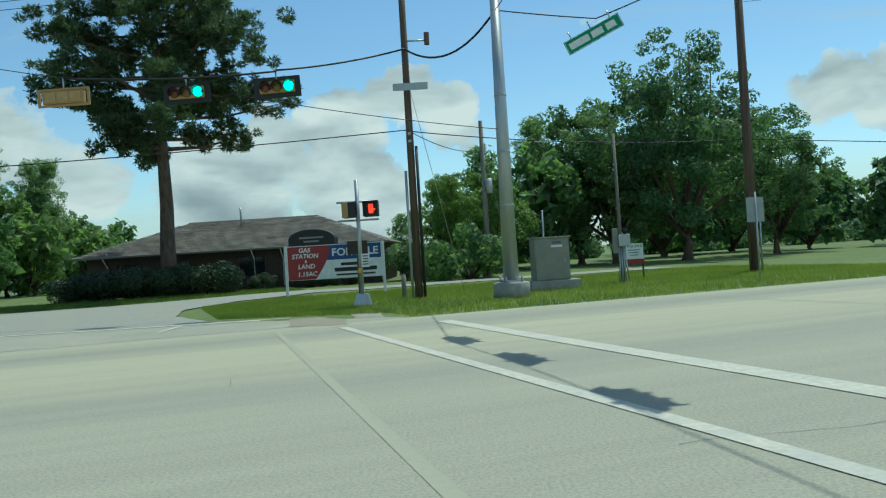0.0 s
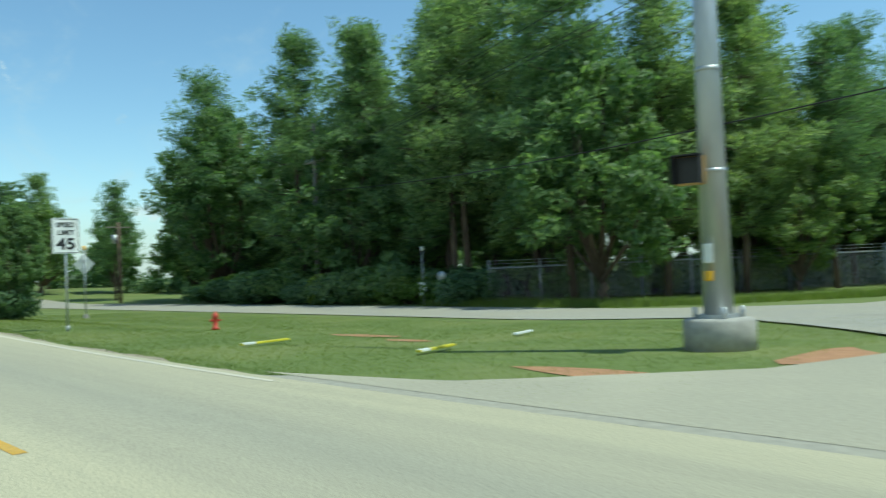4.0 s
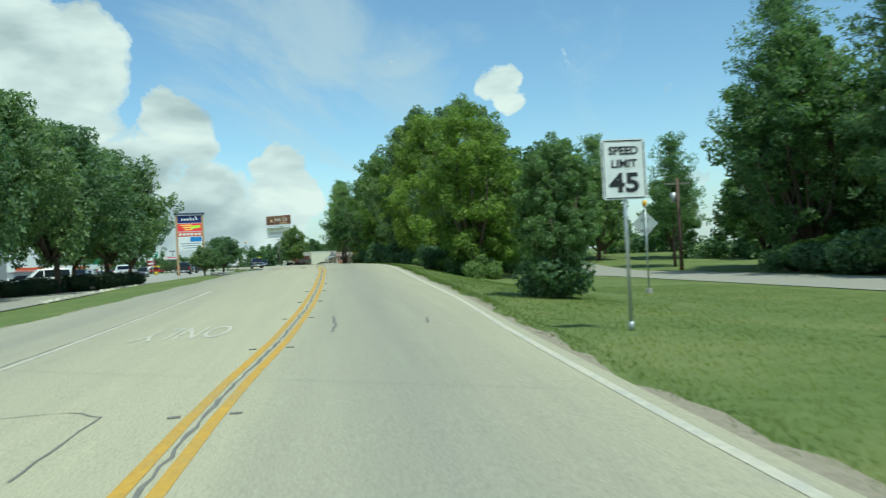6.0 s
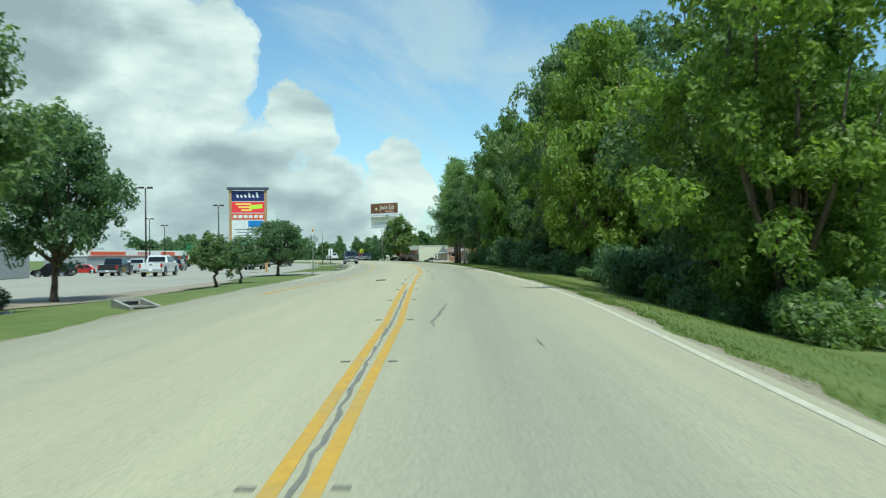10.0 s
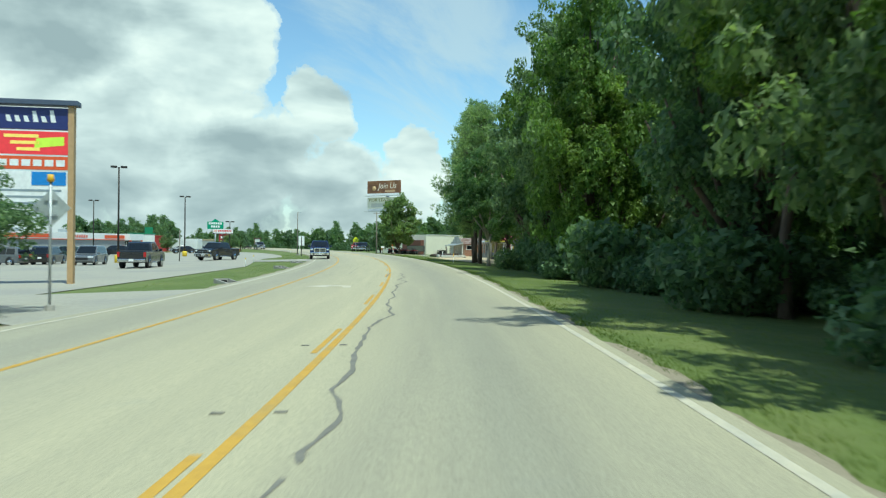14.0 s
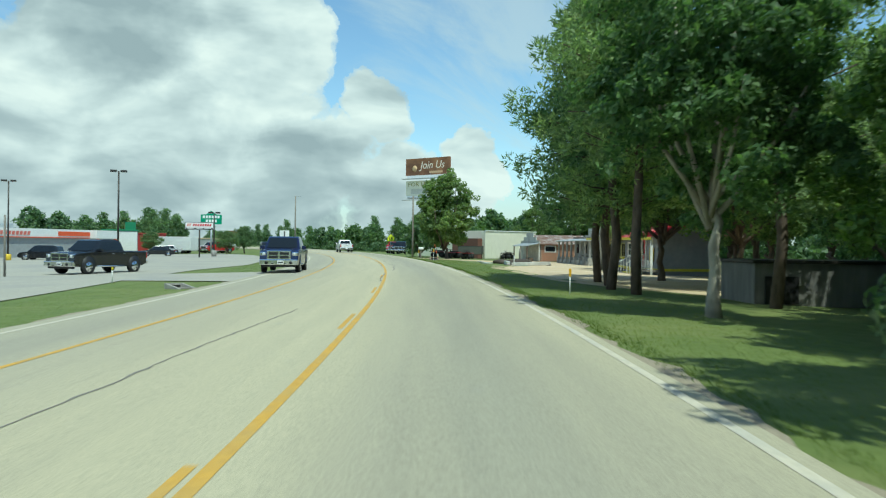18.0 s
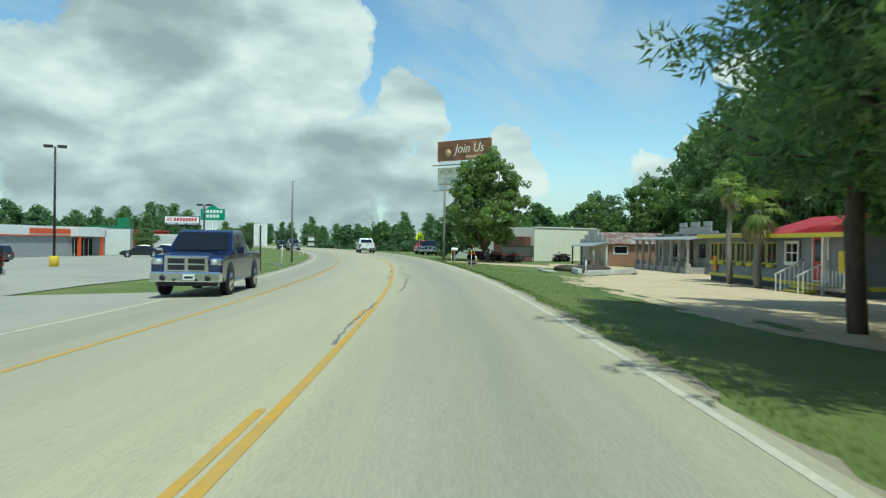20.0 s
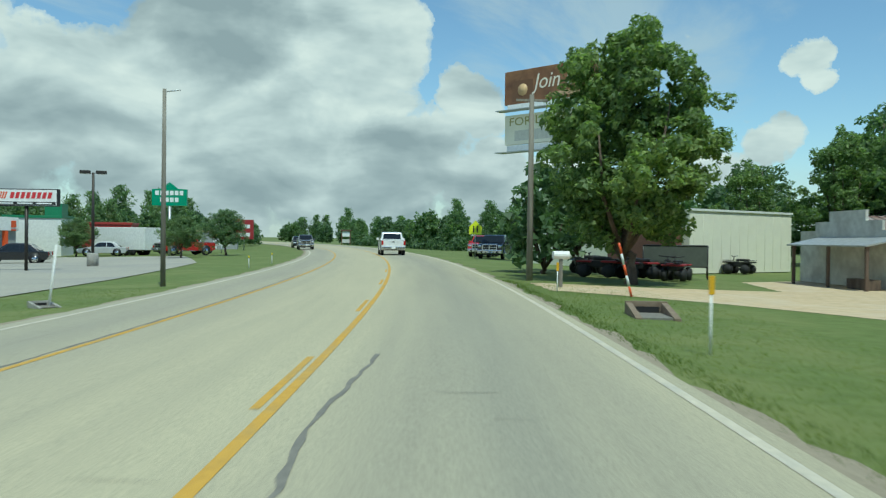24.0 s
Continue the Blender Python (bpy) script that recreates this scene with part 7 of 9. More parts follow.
def brick_shop():
    """Local x along the wall that faces down the road, -y towards the traffic coming up."""
    t = thing("brick_shop", at(202.0, 19.2, -90), "small brick shop with a rusted metal roof and stepped white front", "shop")
    L, D, H = 5.9, 7.5, 1.95
    w = box("wall", (L / 2, D / 2, H / 2), (L, D, H), M_MORTAR, t)
    brick_face(w, 0, L, 0, H, -0.012, (0.5, 1.75, 1.05, 1.75))
    wd = box("window", (1.12, -0.01, 1.4), (1.1, 0.06, 0.6), M_GLASS_D, t)
    bm = bmesh.new()
    for c, sz in (((1.12, -0.04, 1.73), (1.3, 0.06, 0.07)), ((1.12, -0.04, 1.07), (1.3, 0.06, 0.07)), ((0.51, -0.04, 1.4), (0.07, 0.06, 0.6)), ((1.74, -0.04, 1.4), (0.07, 0.06, 0.6))):
        add_box(bm, c, sz)
    part("frame", bm, M_WHITE, wd)
    wd2 = box("window", (5.0, -0.01, 1.4), (0.9, 0.06, 0.6), M_GLASS_D, t)
    bm = bmesh.new()
    for c, sz in (((5.0, -0.04, 1.73), (1.1, 0.06, 0.07)), ((5.0, -0.04, 1.07), (1.1, 0.06, 0.07))):
        add_box(bm, c, sz)
    part("frame", bm, M_WHITE, wd2)
    # mono-pitch metal roof, ribbed
    bm = bmesh.new()
    v = [bm.verts.new(q) for q in ((-0.2, -0.35, H - 0.02), (L + 0.3, -0.35, H - 0.02), (L + 0.3, D / 2, H + 1.05), (-0.2, D / 2, H + 1.05), (-0.2, D + 0.3, H), (L + 0.3, D + 0.3, H))]
    for f in ((0, 1, 2, 3), (3, 2, 5, 4), (0, 3, 4), (1, 5, 2)):
        bm.faces.new([v[i] for i in f])
    rf = part("roof", bm, M_RUST, t)
    for k in range(17):
        x = -0.15 + k * (L + 0.4) / 16
        rod("rib", [(x, -0.35, H + 0.0), (x, D / 2, H + 1.07)], 0.018, M_RUST, rf, 4)
    # stepped false front on the road side and its awning
    steps = [(-0.3, 0), (D + 0.2, 0), (D + 0.2, H + 0.4), (D - 1.2, H + 0.4), (D - 1.2, H + 0.8), (D - 2.4, H + 0.8), (D - 2.4, H + 1.25), (2.2, H + 1.25), (2.2, H + 0.8), (1.0, H + 0.8), (1.0, H + 0.4), (-0.3, H + 0.4)]
    pl = plate("false_front", steps, 0.12, M_OLDWHITE, t)
    pl.matrix_local = pose(-0.15, 0, 0, 0, 0, 90)
    bm = bmesh.new()
    v = [bm.verts.new(q) for q in ((-1.75, -0.5, H - 0.28), (-1.75, D * 0.8, H - 0.28), (-0.1, D * 0.8, H + 0.1), (-0.1, -0.5, H + 0.1))]
    f = bm.faces.new(v)
    r = bmesh.ops.extrude_face_region(bm, geom=[f])
    bmesh.ops.translate(bm, vec=(0, 0, 0.06), verts=[q for q in r["geom"] if isinstance(q, bmesh.types.BMVert)])
    part("awning", bm, M_TIN, t, "grey tin awning")
    for y in (-0.35, 2.5, 5.5):
        box("post", (-1.65, y, 0.85), (0.12, 0.12, 1.75), M_WOODPOLE, t)
    box("entrance", (-0.2, 2.6, 0.85), (0.1, 2.6, 1.6), M_GLASS_D, t)
    box("bench", (-1.0, 1.0, 0.2), (0.5, 1.6, 0.4), M_BARK, t, 0.02)
    return t


brick_shop()


def porch_shop():
    """Long white wooden building with a porch along its road side."""
    t = thing("porch_shop", at(181.6, 18.6, 0), "old flaking white wooden shop with a long tin-roofed porch", "shop")
    L, D, H = 12.6, 6.0, 2.55
    box("wall", (L / 2, -D / 2 - 1.6, H / 2), (L, D, H), M_OLDSHADED, t, 0.01)
    box("plinth", (L / 2, -1.6 - D / 2, 0.2), (L + 0.06, D + 0.06, 0.45), M_CONC, t)
    box("deck", (L / 2 + 1.0, -0.7, 0.22), (L - 2.0, 1.7, 0.4), M_CONC, t, 0.01)
    bm = bmesh.new()
    v = [bm.verts.new(q) for q in ((1.6, 0.35, 2.2), (L + 0.4, 0.35, 2.2), (L + 0.4, -1.7, 2.45), (1.6, -1.7, 2.45))]
    f = bm.faces.new(v)
    r = bmesh.ops.extrude_face_region(bm, geom=[f])
    bmesh.ops.translate(bm, vec=(0, 0, 0.08), verts=[q for q in r["geom"] if isinstance(q, bmesh.types.BMVert)])
    part("porch_roof", bm, M_TIN, t, "corrugated tin porch roof")
    for k in range(8):
        box("post", (2.0 + k * 1.5, 0.1, 1.4), (0.16, 0.16, 1.7), M_OLDSHADED, t, 0.01)
        box("post_plinth", (2.0 + k * 1.5, 0.1, 0.32), (0.34, 0.34, 0.72), M_CONC, t, 0.02)
    for k in range(8):
        if k % 2:
            box("window", (2.4 + k * 1.3, -1.56, 1.5), (0.8, 0.08, 0.9), M_GLASS_D, t)
    box("door", (5.9, -1.56, 1.3), (0.9, 0.08, 1.8), M_BARK, t)
    rod("bench_rail", [(2.4, -0.5, 0.85), (6.4, -0.5, 0.85)], 0.05, M_BARK, t, 6)
    bm = bmesh.new()
    for k, (w, z) in enumerate(((7.6, 0.25), (5.6, 0.55), (1.4, 0.9))):
        add_box(bm, (5.4, -1.7, H + z - 0.13), (w, 0.12, 0.32))
    add_box(bm, (3.2, -1.7, H + 0.77), (1.2, 0.12, 0.3))
    add_box(bm, (7.6, -1.7, H + 0.77), (1.2, 0.12, 0.3))
    part("stepped_parapet", bm, M_TIN, t)
    box("roof", (L / 2, -1.6 - D / 2, H + 0.05), (L + 0.3, D + 0.3, 0.14), M_RUST, t, 0.02)
    return t


porch_shop()


def diner():
    """Grey-blue diner: a windowed annex and a taller red-roofed part with yellow steps."""
    t = thing("diner", at(165.6, 15.6, 0), "grey-blue wooden diner with yellow trim and red metal roof", "diner")
    H = 2.3
    box("annex_wall", (4.1, -2.6, H / 2 + 0.15), (8.2, 5.0, H - 0.3), M_GREYBLUE, t, 0.01)
    box("skirting", (4.1, -2.6, 0.17), (8.1, 4.9, 0.34), plain("dark_skirting", (0.06, 0.065, 0.07), 0.8), t)
    box("yellow_band", (4.1, -0.08, 0.42), (8.2, 0.06, 0.13), M_YTRIM, t)
    box("yellow_band", (-0.02, -2.6, 0.42), (0.06, 5.0, 0.13), M_YTRIM, t)
    box("annex_roof", (4.1, -2.5, H + 0.06), (8.9, 5.9, 0.12), M_TIN, t, 0.02)
    box("yellow_fascia", (4.1, 0.46, H + 0.02), (8.9, 0.06, 0.16), M_YTRIM, t)
    box("yellow_fascia", (-0.37, -2.5, H + 0.02), (0.06, 5.9, 0.16), M_YTRIM, t)
    for k in range(7):
        x = 0.75 + k * 1.1
        w = box("window", (x, -0.07, 1.55), (0.9, 0.06, 0.85), M_GLASS_D, t)
        bm = bmesh.new()
        for c, sz in (((x, -0.02, 2.0), (1.02, 0.05, 0.07)), ((x, -0.02, 1.1), (1.02, 0.05, 0.07)), ((x - 0.48, -0.02, 1.55), (0.07, 0.05, 0.85)), ((x + 0.48, -0.02, 1.55), (0.07, 0.05, 0.85)), ((x, -0.02, 1.55), (0.04, 0.04, 0.85))):
            add_box(bm, c, sz)
        part("frame", bm, plain("ochre_frame", (0.45, 0.40, 0.14), 0.6), w)
        rod("planter", [(x - 0.3, 0.05, 1.0), (x + 0.3, 0.05, 1.0)], 0.08, M_YTRIM, w, 6)
    box("orange_board", (7.2, 0.0, 0.95), (0.4, 0.05, 0.75), plain("orange_board", (0.70, 0.25, 0.03), 0.6), t)
    # main part
    box("main_wall", (-3.3, -1.7, 1.2), (6.2, 3.8, 2.4), M_GREYBLUE, t, 0.01)
    box("yellow_band", (-3.3, 0.23, 0.4), (6.2, 0.06, 0.15), M_YTRIM, t)
    box("yellow_band", (-6.43, -1.7, 0.4), (0.06, 3.8, 0.15), M_YTRIM, t)
    plate("gable", [(-3.6, 2.4), (0.2, 2.4), (-1.7, 2.98)], 0.12, M_GREYBLUE, t, pose(-6.28, 0, 0, 0, 0, 90))
    bm = bmesh.new()
    x0, x1 = -7.2, 0.5
    v = [bm.verts.new(q) for q in ((x0, 0.9, 2.35), (x1, 0.9, 2.35), (x1, -1.7, 3.12), (x0, -1.7, 3.12), (x1, -4.2, 2.35), (x0, -4.2, 2.35), (x0, 0.9, 2.25), (x1, 0.9, 2.25))]
    for f in ((0, 1, 2, 3), (3, 2, 4, 5), (6, 7, 1, 0)):
        bm.faces.new([v[i] for i in f])
    rf = part("roof", bm, M_REDROOF, t)
    for k in range(15):
        x = x0 + (x1 - x0) * k / 25
        rod("seam", [(x, 0.9, 2.37), (x, -1.7, 3.14)], 0.018, M_REDROOF, rf, 4)
    box("fascia", (-3.35, 0.93, 2.27), (7.7, 0.06, 0.16), M_YTRIM, t)
    for x in (-1.7,):
        w = box("window", (x, 0.24, 1.6), (1.0, 0.06, 0.8), M_GLASS_D, t)
        bm = bmesh.new()
        for c, sz in (((x, 0.29, 2.02), (1.2, 0.06, 0.12)), ((x, 0.29, 1.17), (1.2, 0.08, 0.14)), ((x - 0.54, 0.29, 1.6), (0.1, 0.06, 0.9)), ((x + 0.54, 0.29, 1.6), (0.1, 0.06, 0.9)), ((x, 0.29, 1.6), (0.04, 0.04, 0.8)), ((x, 0.29, 1.6), (1.0, 0.04, 0.04))):
            add_box(bm, c, sz)
        part("frame", bm, M_WHITE, w)
    d = box("door", (-3.9, 0.25, 1.45), (1.0, 0.08, 1.75), M_REDDOOR, t)
    box("glass", (-3.9, 0.3, 1.7), (0.6, 0.03, 0.8), M_GLASS_D, d)
    box("frame", (-3.9, 0.24, 1.5), (1.25, 0.06, 1.95), M_WHITE, t)
    for k in range(4):
        box("step", (-3.9, 0.55 + k * 0.28, 0.46 - k * 0.14), (1.7, 0.28, 0.08), M_YTRIM, t, 0.01)
        box("riser", (-3.9, 0.48 + k * 0.28, 0.36 - k * 0.12), (1.6, 0.05, 0.2), M_YTRIM, t)
    for x in (-4.8, -3.0):
        for k in range(7):
            box("baluster", (x, 0.45 + k * 0.18, 0.95 - k * 0.09), (0.03, 0.03, 0.75), M_WHITE, t)
        rod("handrail", [(x, 0.4, 1.35), (x, 1.6, 0.75)], 0.035, M_WHITE, t, 6)
    for x in (-5.1, -6.9):
        box("porch_post", (x, 0.75, 1.2), (0.12, 0.12, 2.2), M_WHITE, t)
    for k in range(7):
        box("porch_picket", (-5.25 - k * 0.25, 0.75, 0.7), (0.04, 0.04, 0.6), M_WHITE, t)
    box("porch_deck", (-6.0, 0.55, 0.36), (1.9, 1.0, 0.12), M_GREYWOOD, t)
    sgn = box("menu_board", (-5.6, 0.29, 1.3), (0.6, 0.04, 0.8), M_YELLOWS, t)
    return t


diner()


def palm(s, off, h, sc, seed, fronds=30, stem_r=0.17):
    t = thing("palm_tree", at(s, off, seed * 40), "fan palm with drooping fronds and a rough trunk", "palm tree", "fan palms")
    rng = random.Random(seed)
    n = 9
    bm = bmesh.new()
    tube(bm, [(0.05 * sin(k), 0.04 * cos(k), h * k / n) for k in range(n + 1)], [stem_r - 0.04 * k / n + (0.02 if k % 2 else 0) for k in range(n + 1)], 10)
    part("trunk", bm, M_GREYWOOD, t, smooth=True)
    me_green = leaf_material("palm_fronds_%d" % seed, (0.15, 0.21, 0.055), (0.24, 0.31, 0.09), (0.36, 0.38, 0.16), 0.45)
    m_dead = leaf_material("dead_fronds_%d" % seed, (0.20, 0.15, 0.08), (0.27, 0.21, 0.12), (0.34, 0.28, 0.17), 0.2)
    for f in range(fronds):
        a, el = rng.uniform(0, 2 * pi), rng.uniform(-1.35, 1.25)
        d = Vector((cos(a) * cos(el), sin(a) * cos(el), sin(el)))
        side = d.cross(Vector((0, 0, 1))).normalized()
        base = Vector((0, 0, h))
        stem = base + d * sc * rng.uniform(0.55, 0.9)
        bm = bmesh.new()
        tube(bm, [base, stem], [0.025, 0.015], 4)
        for k in range(15):
            b = radians(-75 + 150 * k / 14)
            dr = (d * cos(b) + side * sin(b)).normalized()
            ln = sc * rng.uniform(0.8, 1.05) * (0.75 + 0.25 * cos(b))
            tip = stem + dr * ln + Vector((0, 0, -0.35 * ln * rng.uniform(0.6, 1.5)))
            mid = stem + dr * ln * 0.55
            wv = dr.cross(d.cross(side)).normalized() * 0.045 * sc
            v = [bm.verts.new(q) for q in (stem, mid + wv, tip, mid - wv)]
            bm.faces.new(v)
        part("frond", bm, m_dead if el < -0.85 else me_green, t)
    return t


palm(165.2, 14.5, 3.3, 0.85, 3)
palm(169.0, 14.85, 4.5, 0.62, 5, 24, 0.13)

# cream metal building
wb = thing("metal_building", pose(-233.2, -74.2, rd(220, 21).z, 0, 0, 19), "plain cream metal-clad building with a red corner", "building")
box("wall", (0, -7, 1.8), (9.5, 14, 3.6), M_CREAM, wb, 0.02)
cl, cr = rd(216.3, 15.2), rd(220.8, 23.6)
wb.matrix_world = pose((cl.x + cr.x) / 2, (cl.y + cr.y) / 2, cl.z, 0, 0, math.degrees(atan2(cl.y - cr.y, cl.x - cr.x)))
box("trim", (0, 0.02, 3.6), (9.6, 0.12, 0.12), M_WHITE, wb)
box("side_porch", (5.2, -3, 1.3), (0.8, 5, 2.6), plain("brick_red_porch", (0.16, 0.07, 0.05), 0.7), wb, 0.02)
for k in range(12):
    rod("seam", [(-4.5 + k * 0.81, 0.015, 0.1), (-4.5 + k * 0.81, 0.015, 3.5)], 0.006, M_CREAM, wb, 4)

# billboard
bb = thing("billboard", pose(-232.6, -86.4, ground_z(-233, -85), 0, 0, 90 - 12), "two-panel roadside billboard on a steel pole", "billboard")
GZ = ground_z(-233, -85)
TOP = 14.85 - GZ
rod("pole", [(0.5, 0.5, -0.2), (0.5, 0.5, TOP - 1)], [0.4, 0.35], M_GALV, bb, 16)
M_BB = material("brown_poster", (0.28, 0.13, 0.06), (0.12, 0.055, 0.03), 0.45, 0.6, spots=(0.42, 0.22, 0.10), spot_scale=0.5)
box("panel_top", (0, 0, TOP - 1.22), (8.0, 0.35, 2.45), M_BB, bb, 0.02)
box("trim", (0, -0.05, TOP - 2.65), (7.4, 0.3, 0.42), M_SIGNWHITE, bb)
box("panel_low", (0, 0, TOP - 4.3), (7.9, 0.35, 2.15), material("pale_yellow_poster", (0.84, 0.83, 0.70), (0.78, 0.77, 0.64), 1.0, 0.6), bb, 0.02)
box("trim_low", (0, -0.05, TOP - 5.65), (7.4, 0.3, 0.4), M_SIGNWHITE, bb)
for z in (TOP - 2.95, TOP - 6.0):
    box("catwalk", (0, -0.6, z), (8.4, 0.8, 0.06), M_GALV, bb)
words("lettering", "Join Us", 1.55, plain("cream_lettering", (0.85, 0.78, 0.66), 0.5), bb, pose(0.9, -0.185, TOP - 1.05, 90, 0, 0), 0.01, 4.6, shear=0.25)
box("lettering_bar", (1.6, -0.185, TOP - 2.05), (2.4, 0.02, 0.3), plain("tan_lettering", (0.62, 0.42, 0.25), 0.5), bb)
rod("lamp_picture", [(-2.3, -0.18, TOP - 1.45), (-2.3, -0.2, TOP - 1.45)], 0.45, plain("pale_glow_print", (0.62, 0.42, 0.22), 0.5), bb, 18)
box("picture_frame", (-2.3, -0.178, TOP - 1.5), (1.9, 0.012, 1.5), plain("umber_print", (0.16, 0.075, 0.035), 0.5), bb)
words("lettering", "FOR LEASE", 0.85, plain("olive_lettering", (0.35, 0.33, 0.10), 0.5), bb, pose(-0.9, -0.185, TOP - 3.75, 90, 0, 0), 0.006, 5.2)
box("lettering_bar", (-0.2, -0.185, TOP - 4.75), (5.6, 0.012, 0.75), plain("grey_lettering_bar", (0.62, 0.62, 0.56), 0.5), bb)

rut = lattice_pole(at(200.2, 4.5), 6.5, 0.12, 0.085, M_GREYWOOD, "weathered grey wooden utility pole beside the shade tree")
box("crossarm", (0, 0, 6.3), (0.08, 1.1, 0.08), M_GREYWOOD, rut)


def marker(s, off, h=0.95, label="yellow reflector marker on a thin white stake"):
    t = thing("marker_post", at(s, off, -85), label, "marker post", "yellow markers")
    rod("stake", [(0, 0, -0.1), (0, 0, h - 0.2)], 0.016, M_WHITE, t, 6)
    box("reflector", (0, -0.012, h - 0.1), (0.075, 0.02, 0.24), M_REFL, t, 0.006)
    return t


marker(181.6, 4.25)
marker(194.3, 4.4, 0.75)
marker(136.2, 4.9, 0.7)
mb = thing("mailbox", at(196.5, 4.9, -85), "white mailbox on a short wooden post", "mailbox")
box("post", (0, 0, 0.4), (0.1, 0.1, 0.9), M_GREYWOOD, mb)
bm = bmesh.new()
tube(bm, [(-0.25, 0, 0.95), (0.25, 0, 0.95)], [0.13, 0.13], 12)
part("box", bm, M_WHITE, mb)
st = thing("barrier_pole", at(193.2, 6.2, -80) @ pose(0, 0, 0, 0, -15, 0), "leaning red and white striped pole", "barrier pole")
for k in range(5):
    rod("stripe", [(0, 0, k * 0.3 - 0.05), (0, 0, k * 0.3 + 0.25)], 0.035, M_WHITE if k % 2 else M_ORANGE, st, 8)
ssn = thing("school_sign", at(236, 7.0, -85), "yellow five-sided school crossing sign on a post", "road sign")
rod("post", [(0, 0.03, -0.1), (0, 0.03, 2.9)], 0.035, M_GALV, ssn, 6)
pl = plate("panel", [(-0.5, 1.85), (0.5, 1.85), (0.5, 2.45), (0, 2.95), (-0.5, 2.45)], 0.015, plain("fluorescent_yellow", (0.75, 0.80, 0.03), 0.4), ssn)
pl.location = (0, -0.02, 0)
bm = bmesh.new()
for x in (-0.15, 0.15):
    add_box(bm, (x, -0.026, 2.2), (0.12, 0.006, 0.4))
    add_box(bm, (x, -0.026, 2.48), (0.1, 0.006, 0.1))
part("symbol", bm, M_INK, ssn)

# low border of old white beams with a stump and a dark heap inside
for (s0, o0), (s1, o1), lab in (((175.9, 9.0), (180.4, 13.1), "long white painted beam bordering a planting bed"), ((179.3, 9.1), (176.3, 8.75), "short weathered white beam lying beside the bed")):
    pa, pb = rd(s0, o0), rd(s1, o1)
    bd = thing("border_beam", pose((pa.x + pb.x) / 2, (pa.y + pb.y) / 2, (pa.z + pb.z) / 2, 0, 0, math.degrees(atan2(pb.y - pa.y, pb.x - pa.x))), lab, "beam", "bed border beams")
    ln = (pb - pa).length
    box("beam", (0, 0, 0.14), (ln, 0.24, 0.28), M_OLDWHITE, bd, 0.03)
    for x in (-ln / 2 + 0.12, ln / 2 - 0.12):
        box("end_block", (x, 0, 0.0), (0.3, 0.34, 0.12), M_GREYWOOD, bd, 0.02)
bm = bmesh.new()
bmesh.ops.create_icosphere(bm, subdivisions=4, radius=1.0)
hr = random.Random(77)
lumps = [(hr.uniform(-1, 1), hr.uniform(-1, 1), hr.uniform(0, 1), hr.uniform(0.08, 0.22)) for _ in range(16)]
for v in bm.verts:
    d = 1.0
    for lx, ly, lz, lr in lumps:
        q = Vector((lx, ly, lz)).normalized()
        d += lr * max(0.0, v.co.dot(q)) ** 14
    v.co = Vector((v.co.x * 1.15 * d, v.co.y * 0.8 * d, max(-0.1, v.co.z * 0.48 * d)))
hp = tagged(part("uprooted_stump", bm, material("dark_root_wood", (0.10, 0.075, 0.055), (0.035, 0.028, 0.022), 5.0, 0.95, 1.0, 12.0), smooth=True), "dark heap of roots and soil in the bed", "root heap")
hp.matrix_world = at(180.2, 11.4, 35)
hp2 = tagged(part("uprooted_stump", (lambda b2: (b2.from_mesh(hp.data), b2)[1])(bmesh.new()), hp.data.materials[0], smooth=True), "smaller dark heap of old tyres and soil", "root heap")
hp2.matrix_world = at(182.4, 10.4, 80) @ Matrix.Scale(0.75, 4)
stp = thing("tree_stump", at(180.6, 11.5), "tall bleached stump standing in the bed", "stump")
rod("trunk", [(0, 0, 0), (0.03, 0, 0.5), (-0.04, 0.02, 0.95), (0.02, 0.0, 1.35)], [0.16, 0.1, 0.11, 0.05], M_GREYWOOD, stp, 9)
wst = thing("marker_stake", at(178.8, 10.6), "short white stake beside the bed", "stake")
rod("stake", [(0, 0, -0.1), (0, 0, 0.75)], 0.035, M_WHITE, wst, 6)
cd = thing("cardboard", at(177.2, 8.0, 10), "weathered pale boards lying on the grass", "boards")
box("board", (0, 0, 0.06), (1.6, 0.5, 0.08), M_OLDWHITE, cd, 0.01)
box("board", (0.5, 0.3, 0.15), (1.1, 0.2, 0.06), M_OLDWHITE, cd, 0.01)

# dark storage shed and a caged trailer
sh = thing("storage_shed", at(136.4, 12.4, 90), "grey weathered storage shed under the trees", "shed")
box("wall", (0, 0, 0.6), (4.6, 2.6, 1.3), material("weathered_siding", (0.20, 0.19, 0.175), (0.13, 0.125, 0.115), 4.0, 0.85, 0.3, 20.0, stretch=(1, 1, 0.2)), sh, 0.02)
box("roof", (0, 0, 1.28), (4.8, 2.8, 0.1), M_METAL_D, sh, 0.02)
box("door", (1.5, 1.32, 0.45), (1.0, 0.06, 0.8), M_BLACK, sh)
cg = thing("cage_trailer", at(208.5, 12.6, 70), "dark mesh-sided utility trailer parked on grass", "trailer")
for x in (-1.4, 1.4):
    for y in (-0.8, 0.8):
        rod("corner_post", [(x, y, 0), (x, y, 1.5)], 0.03, M_BLACK, cg, 6)
for z in (0.55, 1.5):
    for y in (-0.8, 0.8):
        rod("rail", [(-1.4, y, z), (1.4, y, z)], 0.03, M_BLACK, cg, 6)
